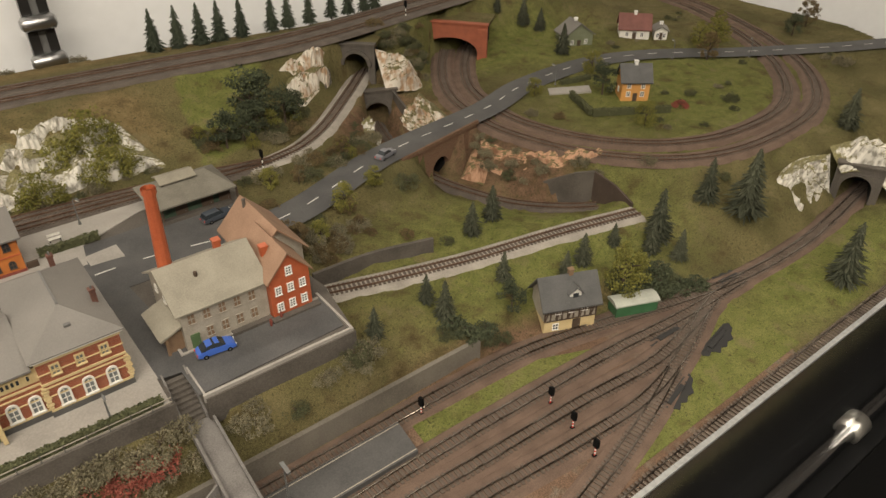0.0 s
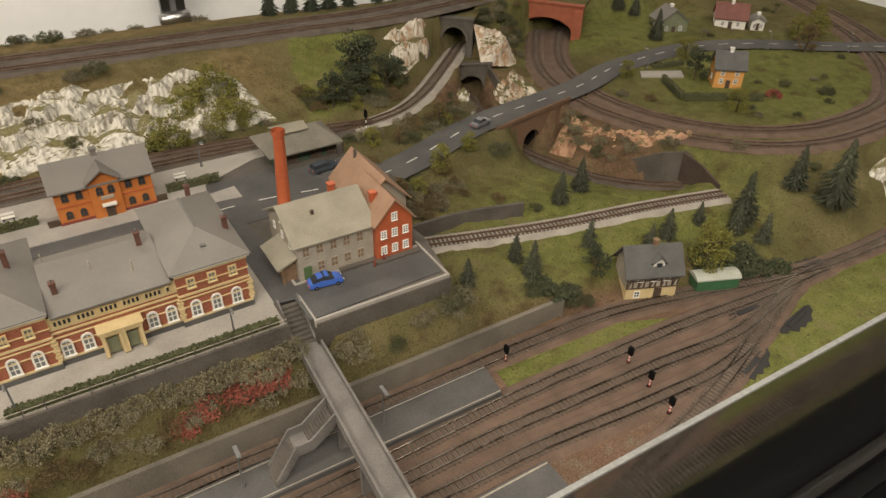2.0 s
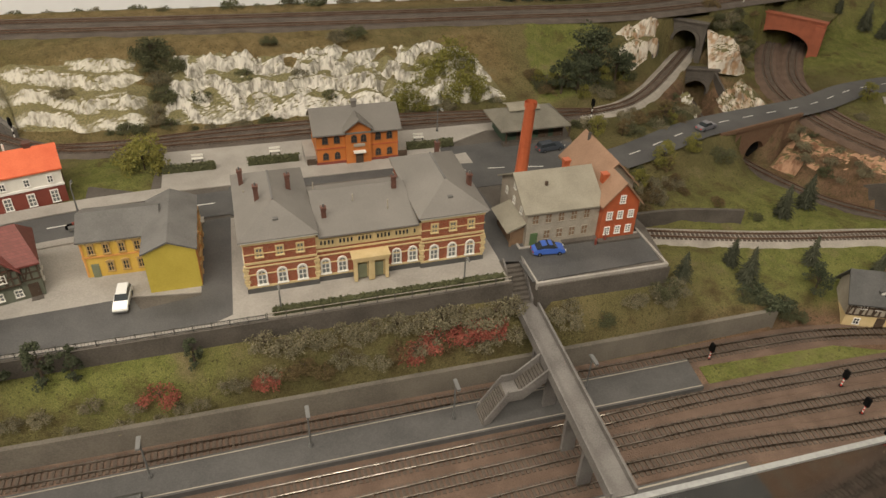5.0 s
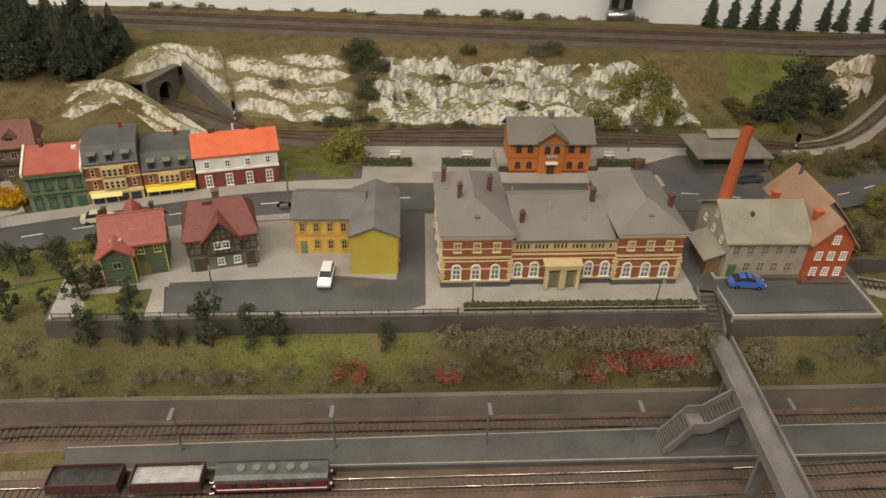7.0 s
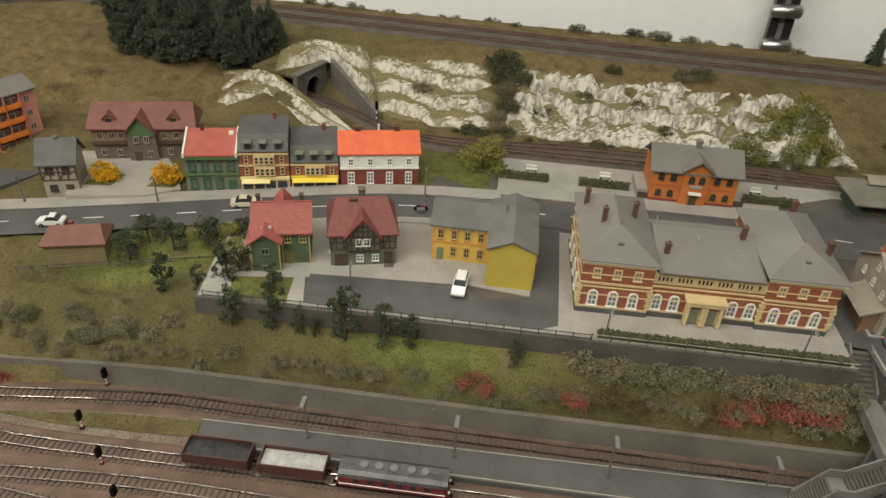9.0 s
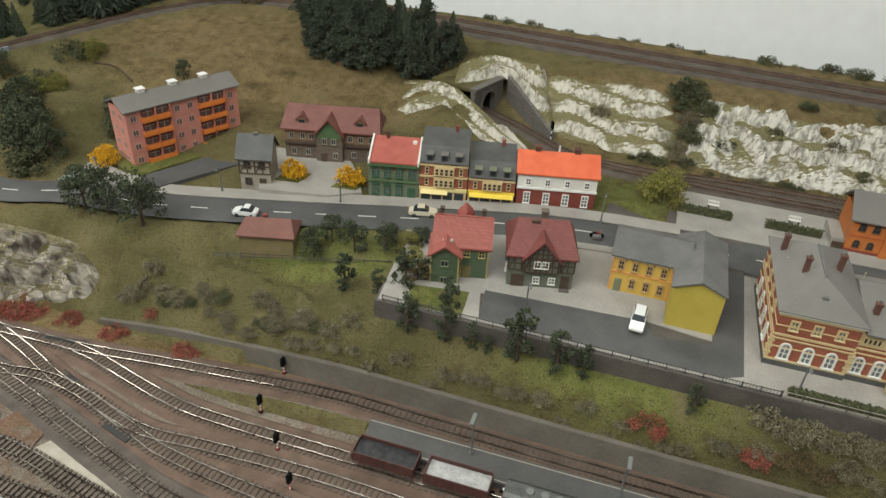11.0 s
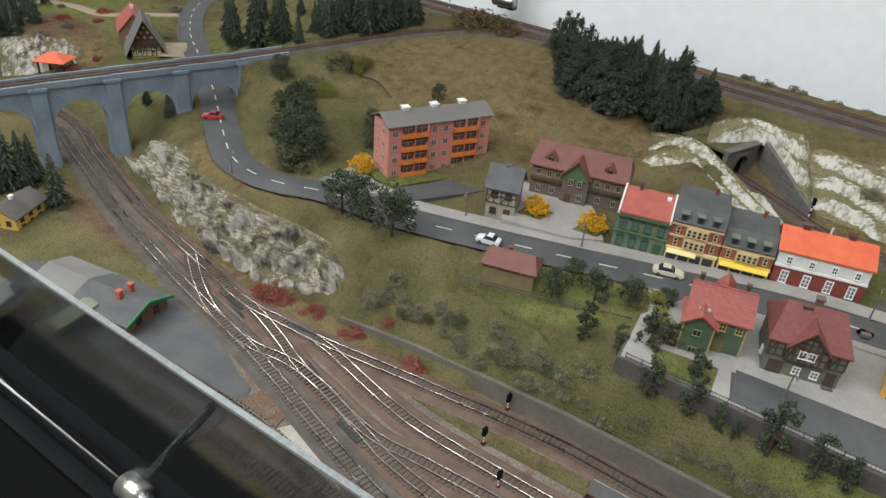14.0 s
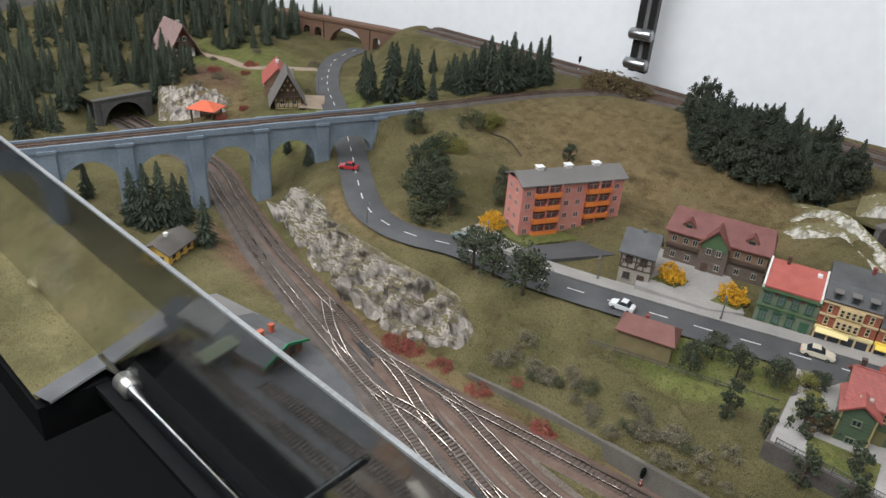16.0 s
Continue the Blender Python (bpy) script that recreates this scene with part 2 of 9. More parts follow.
LAND = land_cover("scatter_land")
GRASS = grassy("flock_grass", (0.095, 0.10, 0.032), (0.125, 0.12, 0.042), (0.145, 0.115, 0.055))
GRASS_BRIGHT = grassy("flock_meadow", (0.105, 0.12, 0.034), (0.135, 0.145, 0.045), (0.12, 0.115, 0.045))
GRASS_DRY = grassy("flock_dry", (0.14, 0.105, 0.04), (0.17, 0.12, 0.05), (0.10, 0.095, 0.03))
EARTH = grassy("brown_scatter", (0.125, 0.078, 0.052), (0.175, 0.115, 0.078), (0.15, 0.125, 0.095))
YARD_GREY = grassy("grey_yard_ballast", (0.14, 0.115, 0.09), (0.19, 0.16, 0.13), (0.135, 0.095, 0.068))
ASPHALT = surface("card_asphalt", (0.058, 0.057, 0.057), (0.098, 0.095, 0.092), 0.75, 1.5, 50, 0.05)
PAVING = surface("pale_paving", (0.27, 0.25, 0.222), (0.36, 0.335, 0.302), 0.8, 2.0, 40, 0.06)
CONCRETE = surface("grey_concrete", (0.064, 0.055, 0.046), (0.118, 0.102, 0.086), 0.8, 2.0, 40, 0.1)
GREY_DECK = surface("weathered_deck", (0.11, 0.10, 0.092), (0.19, 0.178, 0.165), 0.8, 2.5, 45, 0.1)
PLATFORM = surface("platform_grey", (0.060, 0.058, 0.056), (0.094, 0.090, 0.086), 0.75, 1.5, 40, 0.04)
BALLAST = surface("brown_ballast", (0.075, 0.048, 0.034), (0.175, 0.117, 0.085), 0.95, 3, 55, 0.8, contrast=0.8)
BALLAST_GREY = surface("grey_ballast", (0.058, 0.047, 0.039), (0.135, 0.11, 0.09), 0.95, 3, 55, 0.8, contrast=0.8)
BALLAST_PALE = surface("pale_ballast", (0.22, 0.20, 0.17), (0.42, 0.38, 0.33), 0.95, 3, 55, 0.8, contrast=0.8)
SLEEPER = surface("brown_sleeper", (0.066, 0.050, 0.038), (0.13, 0.10, 0.077), 0.8, 5, 40, 0.1)
RAIL = surface("nickel_silver_rail", (0.20, 0.172, 0.145), (0.40, 0.365, 0.325), 0.28, 3, 30, 0.0, metallic=1.0)
worn = RAIL.node_tree
patch = worn.nodes.new("ShaderNodeTexNoise")
patch.inputs["Scale"].default_value, patch.inputs["Detail"].default_value = 1.1 / U, 4
worn.links.new(worn.nodes.new("ShaderNodeTexCoord").outputs["Object"], patch.inputs["Vector"])
dull = worn.nodes.new("ShaderNodeMapRange")
dull.inputs[1].default_value, dull.inputs[2].default_value, dull.inputs[3].default_value, dull.inputs[4].default_value = 0.42, 0.62, 0.16, 0.55
worn.links.new(patch.outputs["Fac"], dull.inputs[0])
worn.links.new(dull.outputs[0], worn.nodes["Principled BSDF"].inputs["Roughness"])
RAIL_RUST = surface("rusty_rail", (0.13, 0.075, 0.05), (0.24, 0.16, 0.115), 0.45, 3, 30, 0.0, metallic=0.6)
BRICK = coursed("red_brick", (0.30, 0.075, 0.035), (0.32, 0.18, 0.11), 0.05, 0.02)
BRICK_BROWN = coursed("brown_brick", (0.165, 0.085, 0.048), (0.20, 0.14, 0.09), 0.06, 0.024)
BRICK_GREY = coursed("grey_block", (0.16, 0.145, 0.125), (0.10, 0.09, 0.08), 0.10, 0.05)
RUST_BRICK = surface("weathered_orange_brick", (0.21, 0.062, 0.032), (0.36, 0.105, 0.052), 0.75, 4, 45, 0.2, contrast=0.8)
STONE_BROWN = coursed("brown_rubble", (0.16, 0.12, 0.09), (0.10, 0.08, 0.06), 0.07, 0.035)
CREAM = surface("cream_stone", (0.52, 0.40, 0.20), (0.62, 0.49, 0.27), 0.7, 6, 50, 0.05)
ROOF_GREY = surface("slate_grey_roof", (0.135, 0.125, 0.112), (0.20, 0.186, 0.167), 0.6, 1.5, 50, 0.1, contrast=0.8)
ROOF_DARK = surface("dark_grey_roof", (0.058, 0.057, 0.055), (0.098, 0.096, 0.092), 0.6, 3, 50, 0.1)
ROOF_SAND = surface("faded_sand_roof", (0.22, 0.20, 0.155), (0.30, 0.275, 0.215), 0.7, 3, 50, 0.08)
ROOF_BROWN = surface("terracotta_roof", (0.235, 0.14, 0.088), (0.31, 0.19, 0.122), 0.7, 3, 50, 0.1)
ROOF_RED = surface("tile_red_roof", (0.33, 0.08, 0.058), (0.43, 0.12, 0.09), 0.55, 4, 50, 0.1)
ROOF_DARKRED = surface("dark_red_roof", (0.135, 0.047, 0.036), (0.195, 0.072, 0.055), 0.6, 4, 50, 0.1)
ROOF_ORANGE = surface("orange_red_roof", (0.62, 0.115, 0.045), (0.72, 0.16, 0.065), 0.5, 4, 50, 0.08)
ORANGE = surface("orange_plaster", (0.41, 0.13, 0.028), (0.51, 0.175, 0.042), 0.55, 5, 50, 0.05)
ORANGE_RED = surface("orange_red_plastic", (0.35, 0.08, 0.031), (0.45, 0.112, 0.045), 0.45, 5, 50, 0.05)
YELLOW = surface("yellow_plaster", (0.56, 0.36, 0.062), (0.63, 0.42, 0.088), 0.6, 5, 50, 0.05)
MUSTARD = surface("mustard_gable", (0.42, 0.33, 0.05), (0.48, 0.38, 0.065), 0.6, 4, 50, 0.04)
GREEN = surface("dark_green_boards", (0.07, 0.12, 0.05), (0.10, 0.16, 0.07), 0.6, 5, 50, 0.05)
GREEN_GREY = surface("grey_green_wall", (0.15, 0.165, 0.10), (0.20, 0.215, 0.14), 0.6, 5, 50, 0.05)
WHITE = surface("off_white_paint", (0.66, 0.64, 0.58), (0.76, 0.74, 0.68), 0.55, 5, 50, 0.03)
PINK = surface("salmon_pink_panel", (0.50, 0.21, 0.165), (0.57, 0.26, 0.21), 0.6, 5, 50, 0.04)
BALCONY = surface("orange_balcony", (0.70, 0.20, 0.035), (0.80, 0.26, 0.05), 0.5, 5, 50, 0.03)
BROWN_RED = surface("oxide_red_wall", (0.17, 0.04, 0.028), (0.225, 0.056, 0.04), 0.6, 5, 50, 0.05)
GREY_WALL = surface("weathered_grey_wall", (0.28, 0.25, 0.20), (0.38, 0.34, 0.28), 0.7, 5, 50, 0.08)
WOOD = surface("dark_brown_timber", (0.05, 0.032, 0.02), (0.09, 0.06, 0.04), 0.7, 6, 60, 0.15)
WOOD_MID = surface("brown_boards", (0.17, 0.105, 0.06), (0.24, 0.155, 0.095), 0.7, 6, 60, 0.1)
BLUE_GREY = surface("pale_blue_grey_viaduct", (0.115, 0.14, 0.17), (0.27, 0.315, 0.36), 0.7, 1.1, 40, 0.08, contrast=0.75)
GLASS = plain("dark_window_pane", (0.03, 0.035, 0.04), 0.12)
GLASS_PALE = plain("pale_window_pane", (0.16, 0.17, 0.17), 0.15)
# Dark tone puts the hall's dimness into its walls, for dark chrome reflections
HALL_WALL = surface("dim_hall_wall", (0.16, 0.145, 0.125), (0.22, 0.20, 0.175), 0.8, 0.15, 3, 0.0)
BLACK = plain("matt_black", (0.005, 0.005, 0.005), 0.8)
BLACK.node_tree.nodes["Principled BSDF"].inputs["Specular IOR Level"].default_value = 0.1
BLACK_GLOSS = plain("black_plastic", (0.018, 0.017, 0.016), 0.3)
# Near-black colour that paints in the shade inside bores
BORE_SHADE = plain("tunnel_dark", (0.008, 0.007, 0.006), 0.9)
RED_PAINT = plain("signal_red", (0.6, 0.035, 0.02), 0.45)
WHITE_PAINT = plain("white_paint", (0.78, 0.76, 0.72), 0.45)
LINE = surface("road_marking", (0.55, 0.54, 0.50), (0.75, 0.73, 0.69), 0.6, 6, 60, 0.0)
GREEN_PAINT = plain("green_trim", (0.02, 0.16, 0.06), 0.45)
METAL_GREY = plain("grey_lamp_post", (0.15, 0.15, 0.145), 0.5, 0.2)
CHROME = plain("chromed_tube", (0.55, 0.56, 0.60), 0.09, 1.0)
MOTOR = plain("sooty_black_plastic", (0.024, 0.023, 0.022), 0.65)
CLAMP = plain("zinc_clamp", (0.62, 0.60, 0.55), 0.3, 0.9)
BARK = surface("bark", (0.05, 0.035, 0.022), (0.09, 0.065, 0.042), 0.9, 10, 60, 0.3)
SPRUCE = leafy("spruce_flock", (0.030, 0.039, 0.026), (0.102, 0.118, 0.078))
SPRUCE_PALE = leafy("pale_spruce_flock", (0.036, 0.041, 0.027), (0.128, 0.133, 0.086))
PINE = leafy("pine_flock", (0.024, 0.031, 0.021), (0.092, 0.104, 0.066))
OAK = leafy("dark_leaf_flock", (0.026, 0.033, 0.019), (0.105, 0.118, 0.066))
LIME = leafy("olive_leaf_flock", (0.088, 0.088, 0.02), (0.28, 0.26, 0.068))
SCRUB = leafy("olive_scrub", (0.09, 0.082, 0.052), (0.285, 0.25, 0.158))
SCRUB_GREEN = leafy("green_scrub", (0.042, 0.047, 0.024), (0.14, 0.142, 0.072))
RED_BUSH = leafy("red_heather", (0.17, 0.05, 0.036), (0.38, 0.125, 0.09))
BROWN_BUSH = leafy("rust_brown_bush", (0.075, 0.055, 0.027), (0.21, 0.155, 0.075))
YELLOW_BUSH = leafy("golden_yellow_leaf", (0.40, 0.20, 0.008), (0.80, 0.47, 0.02))
ROCK = rocky("white_plaster_rock", (0.66, 0.63, 0.56), (0.27, 0.25, 0.21), (0.175, 0.155, 0.068), 0.68)
ROCK_STRATA = rocky("streaked_plaster_rock", (0.62, 0.59, 0.51), (0.29, 0.265, 0.21), (0.185, 0.16, 0.07), 0.60)
# Pale and dark tones carry the cliff's highlights and shadows in the colour
ROCK_GREY = rocky("grey_plaster_rock", (0.50, 0.45, 0.385), (0.10, 0.085, 0.066), (0.15, 0.125, 0.062), 0.66, 2.6)
ROCK_OCHRE = rocky("white_and_ochre_rock", (0.60, 0.55, 0.47), (0.36, 0.235, 0.14), (0.13, 0.115, 0.045), 0.72, 3.4)
ROCK_RED = rocky("ochre_rock", (0.50, 0.30, 0.19), (0.28, 0.15, 0.085), (0.13, 0.11, 0.045), 0.7)
WALL_PAINT = surface("white_backdrop", (0.82, 0.82, 0.81), (0.87, 0.87, 0.86), 0.7, 0.15, 3, 0.0)

ROOF_MID = surface("mid_grey_roof", (0.098, 0.094, 0.088), (0.145, 0.14, 0.132), 0.65, 3, 50, 0.1)
ROOF_CRIMSON = coursed("crimson_tiles", (0.21, 0.058, 0.046), (0.13, 0.04, 0.034), 0.05, 0.032, 0.6)
ROOF_SALMON = coursed("salmon_tiles", (0.33, 0.088, 0.066), (0.24, 0.066, 0.052), 0.05, 0.035, 0.6)
SAGE = surface("sage_grey_plaster", (0.105, 0.115, 0.085), (0.15, 0.16, 0.12), 0.65, 5, 50, 0.05)
TAN = surface("tan_stone_trim", (0.36, 0.235, 0.09), (0.44, 0.30, 0.13), 0.7, 6, 50, 0.05)
ORANGE_PALE = surface("pale_orange_plaster", (0.56, 0.27, 0.075), (0.64, 0.33, 0.10), 0.6, 5, 50, 0.05)
YELLOW_TRIM = surface("dull_yellow_trim", (0.36, 0.29, 0.10), (0.44, 0.36, 0.14), 0.6, 6, 50, 0.03)
OLIVE_DOOR = surface("olive_door", (0.15, 0.13, 0.05), (0.20, 0.17, 0.07), 0.6, 6, 50, 0.03)
GREEN_DEEP = surface("deep_green_trim", (0.035, 0.085, 0.045), (0.055, 0.115, 0.06), 0.6, 6, 50, 0.03)
GREEN_DARK = plain("board_shadow_green", (0.05, 0.085, 0.036), 0.7)
FLAT_FRAME = plain("pale_pink_frame", (0.50, 0.36, 0.31), 0.6)
FLAT_PANE = plain("brownish_pane", (0.12, 0.085, 0.075), 0.3)
CHIMNEY_BROWN = surface("sooty_brown_brick", (0.075, 0.034, 0.024), (0.14, 0.062, 0.044), 0.75, 6, 50, 0.1)

# ---- mesh helpers, in plan units ----


def thing(name, x, y, z, rz=0.0, label="", category="", group="", kind="", s=1.0):
    ob = new(name)
    ob.empty_display_size = 0.005
    ob.matrix_world = pose(x * U, y * U, z * U, 0, 0, rz) @ Matrix.Scale(s, 4)
    return tagged(ob, label, category, group, kind)


def part(name, bm, material, parent=None, label="", smooth=False):
    bm.transform(Matrix.Scale(U, 4))
    me = bpy.data.meshes.new(name)
    bmesh.ops.recalc_face_normals(bm, faces=bm.faces)
    bm.to_mesh(me)
    bm.free()
    me.materials.append(material)
    if smooth:
        me.polygons.foreach_set("use_smooth", [True] * len(me.polygons))
    ob = new(name, me)
    if parent is not None:
        ob.parent = parent
    if label:
        ob["label"] = label
    return ob


def share(ob, parent, x, y, z, rz=0.0):
    """Another object on the same mesh."""
    c = new(ob.name.split(".")[0], ob.data)
    c.parent = parent
    c.matrix_basis = pose(x * U, y * U, z * U, 0, 0, rz)
    for k in ("label",):
        if k in ob:
            c[k] = ob[k]
    return c


def sheet(name, verts, faces, material, parent=None, label="", smooth=True):
    me = bpy.data.meshes.new(name)
    me.from_pydata([tuple(v) for v in (np.asarray(verts, float) * U)], [], faces)
    me.materials.append(material)
    if smooth:
        me.polygons.foreach_set("use_smooth", [True] * len(me.polygons))
    ob = new(name, me)
    if parent is not None:
        ob.parent = parent
    if label:
        ob["label"] = label
    return ob


def hexa(bm, c):
    v = [bm.verts.new(p) for p in c]
    for f in ((0, 3, 2, 1), (4, 5, 6, 7), (0, 1, 5, 4), (1, 2, 6, 5), (2, 3, 7, 6), (3, 0, 4, 7)):
        bm.faces.new([v[i] for i in f])


def box(bm, x0, x1, y0, y1, z0, z1):
    hexa(bm, [(x0, y0, z0), (x1, y0, z0), (x1, y1, z0), (x0, y1, z0), (x0, y0, z1), (x1, y0, z1), (x1, y1, z1), (x0, y1, z1)])
    return bm


def boxes(*rows):
    bm = bmesh.new()
    for r in rows:
        box(bm, *r)
    return bm


def prism(bm, pts, z0, z1):
    """Plan polygon raised from z0 to z1."""
    a, b = [bm.verts.new((x, y, z0)) for x, y in pts], [bm.verts.new((x, y, z1)) for x, y in pts]
    bm.faces.new(a[::-1])
    bm.faces.new(b)
    for i in range(len(pts)):
        j = (i + 1) % len(pts)
        bm.faces.new((a[i], a[j], b[j], b[i]))
    return bm


def profile_y(bm, pts, y0, y1):
    """Polygon in x and z run from y0 to y1."""
    a, b = [bm.verts.new((x, y0, z)) for x, z in pts], [bm.verts.new((x, y1, z)) for x, z in pts]
    bm.faces.new(a)
    bm.faces.new(b[::-1])
    for i in range(len(pts)):
        j = (i + 1) % len(pts)
        bm.faces.new((a[j], a[i], b[i], b[j]))
    return bm


def profile_x(bm, pts, x0, x1):
    """Polygon in y and z run from x0 to x1."""
    a, b = [bm.verts.new((x0, y, z)) for y, z in pts], [bm.verts.new((x1, y, z)) for y, z in pts]
    bm.faces.new(a)
    bm.faces.new(b[::-1])
    for i in range(len(pts)):
        j = (i + 1) % len(pts)
        bm.faces.new((a[j], a[i], b[i], b[j]))
    return bm


def tube(bm, path, radii, n=8, caps=True):
    """Round bar along 3D points."""
    rings = []
    for i, p in enumerate(path):
        p = Vector(p)
        d = (Vector(path[min(i + 1, len(path) - 1)]) - Vector(path[max(i - 1, 0)])).normalized()
        u = d.cross(Vector((0.3, 0.2, 1)) if abs(d.z) < 0.9 else Vector((1, 0.1, 0))).normalized()
        w = d.cross(u)
        r = radii[i] if isinstance(radii, (list, tuple)) else radii
        rings.append([bm.verts.new(p + r * (math.cos(a) * u + math.sin(a) * w)) for a in (2 * math.pi * k / n for k in range(n))])
    for a, b in zip(rings, rings[1:]):
        for k in range(n):
            bm.faces.new((a[k], a[(k + 1) % n], b[(k + 1) % n], b[k]))
    if caps:
        bm.faces.new(rings[0][::-1])
        bm.faces.new(rings[-1])
    return bm


def spline(pts, step=0.1):
    """Smooth curve through plan points (any width of row), about step apart."""
    p = np.asarray(pts, float)
    ext = np.vstack([2 * p[0] - p[1], p, 2 * p[-1] - p[-2]])
    out = []
    for i in range(len(p) - 1):
        a, b, c, d = ext[i:i + 4]
        n = max(2, int(np.linalg.norm((c - b)[:2]) / step))
        for t in np.linspace(0, 1, n, endpoint=False):
            out.append(0.5 * (2 * b + (c - a) * t + (2 * a - 5 * b + 4 * c - d) * t**2 + (3 * b - a - 3 * c + d) * t**3))
    out.append(p[-1])
    out = np.array(out)
    s = np.r_[0, np.cumsum(np.linalg.norm(np.diff(out[:, :2], axis=0), axis=1))]
    at = np.linspace(0, s[-1], max(2, int(s[-1] / step) + 1))
    return np.stack([np.interp(at, s, out[:, k]) for k in range(out.shape[1])], 1)


def normals(c):
    t = np.gradient(c[:, :2], axis=0)
    t /= np.linalg.norm(t, axis=1)[:, None]
    return np.stack([-t[:, 1], t[:, 0]], 1)


def ribbon(name, c, profile, material, parent=None, label="", smooth=False):
    """Sweep a cross-section (offset to the left, height) along a curve of x, y, z."""
    n, k = normals(c), len(profile)
    verts = [(x + o * nx, y + o * ny, z + h) for (x, y, z), (nx, ny) in zip(c[:, :3], n) for o, h in profile]
    faces = [(i * k + j, i * k + j + 1, (i + 1) * k + j + 1, (i + 1) * k + j) for i in range(len(c) - 1) for j in range(k - 1)]
    return sheet(name, verts, faces, material, parent, label, smooth)

# ---- vegetation ----


def tuft(bm, rng, c, r, n, leaf, flat=1.0):
    """n little leaf clumps (tilted four-sided flakes) in a ragged ball round c."""
    for _ in range(n):
        d = Vector(rng.normal(size=3)).normalized() * r * rng.uniform(0.45, 1.05)
        d.z *= flat
        p = Vector(c) + d
        u = Vector(rng.normal(size=3)).normalized()
        w = u.cross(Vector(rng.normal(size=3))).normalized()
        s = leaf * rng.uniform(0.6, 1.4)
        t = u.cross(w) * s * 0.5
        bm.faces.new([bm.verts.new(q) for q in (p + u * s + t, p + w * s, p - u * s * 0.8 + t, p - w * s * 0.9)])


def spruce_mesh(seed, h=1.0, r=0.185, dense=1.0):
    """Bottle-brush spruce of height h: whorls of fine drooping twigs round a ragged core."""
    rng = np.random.default_rng(seed)
    bm = bmesh.new()
    tiers = int(27 * dense)
    core = []
    for f in np.linspace(0, 1, 7):
        rad = 0.5 * r * h * (1 - f) ** 0.85 + 0.004 * h
        core.append([bm.verts.new((rad * math.cos(a) * rng.uniform(0.75, 1.2), rad * math.sin(a) * rng.uniform(0.75, 1.2), h * (0.07 + 0.92 * f))) for a in (2 * math.pi * k / 7 for k in range(7))])
    for a, b in zip(core, core[1:]):
        for k in range(7):
            bm.faces.new((a[k], a[(k + 1) % 7], b[(k + 1) % 7], b[k]))
    for i in range(tiers):
        f = i / tiers
        z, rad = h * (0.07 + 0.93 * f), r * h * (1 - f) ** 0.85 * rng.uniform(0.78, 1.14) + 0.014 * h
        n = int(7 + (11 + 30 * max(0.0, r - 0.2)) * (1 - f))
        for k in range(n):
            a = 2 * math.pi * (k + rng.uniform(-0.5, 0.5)) / n
            d, q = rad * rng.uniform(0.55, 1.25), Vector((math.cos(a), math.sin(a), 0))
            side = Vector((-q.y, q.x, 0)) * (0.009 + 0.010 * (1 - f)) * h * rng.uniform(0.7, 1.4)
            droop = 0.03 * h * rng.uniform(0.5, 1.6) * (1.4 - f)
            tip = q * d + Vector((0, 0, z - droop))
            top = q * d * 0.25 + Vector((0, 0, z + 0.022 * h))
            mid = q * d * 0.7 + Vector((0, 0, z - 0.2 * droop))
            bm.faces.new([bm.verts.new(v) for v in (top, mid + side, tip, mid - side)])
            bm.faces.new([bm.verts.new(v) for v in (top, mid + Vector((0, 0, 0.014 * h)), tip, mid - Vector((0, 0, 0.016 * h)))])
    return bm


def trunk_mesh(h, r, seed=0, limbs=0, spread=0.25):
    rng = np.random.default_rng(seed)
    bm = bmesh.new()
    tube(bm, [(0, 0, -0.05 * h), (rng.uniform(-0.02, 0.02) * h, 0, 0.5 * h), (0, rng.uniform(-0.02, 0.02) * h, h)], [r, r * 0.75, r * 0.35], 6)
    for _ in range(limbs):
        a, z = rng.uniform(0, 6.28), h * rng.uniform(0.45, 0.9)
        e = Vector((math.cos(a), math.sin(a), 0.7)) * spread * rng.uniform(0.6, 1.0)
        tube(bm, [(0, 0, z), Vector((0, 0, z)) + e * 0.6, Vector((0, 0, z)) + e], [r * 0.5, r * 0.35, r * 0.15], 5)
    return bm


def leaf_crown(seed, h, r, clumps, per, leaf, low=0.3, taper=0.0):
    """Broad crown: separate clumps round the limbs with gaps between."""
    rng = np.random.default_rng(seed)
    bm = bmesh.new()
    for _ in range(clumps):
        a, f = rng.uniform(0, 6.28), rng.uniform(0, 1)
        rad = r * math.sqrt(rng.uniform(0.02, 1)) * (0.55 + 0.45 * math.sin(math.pi * min(1, f * 0.9 + 0.15))) * (1 - taper * f)
        c = (math.cos(a) * rad, math.sin(a) * rad, h * (low + (1 - low) * f))
        tuft(bm, rng, c, r * rng.uniform(0.22, 0.38) * (1 - 0.5 * taper * f), per, leaf, 0.8)
    return bm


def bush_mesh(seed, r, h, clumps, per, leaf):
    rng = np.random.default_rng(seed)
    bm = bmesh.new()
    for _ in range(clumps):
        a, d = rng.uniform(0, 6.28), r * math.sqrt(rng.uniform(0, 1))
        tuft(bm, rng, (math.cos(a) * d, math.sin(a) * d, h * rng.uniform(0.15, 0.85) * (1 - 0.5 * (d / r) ** 2)), r * 0.33, per, leaf, 0.75)
    return bm


PLANTS = {}


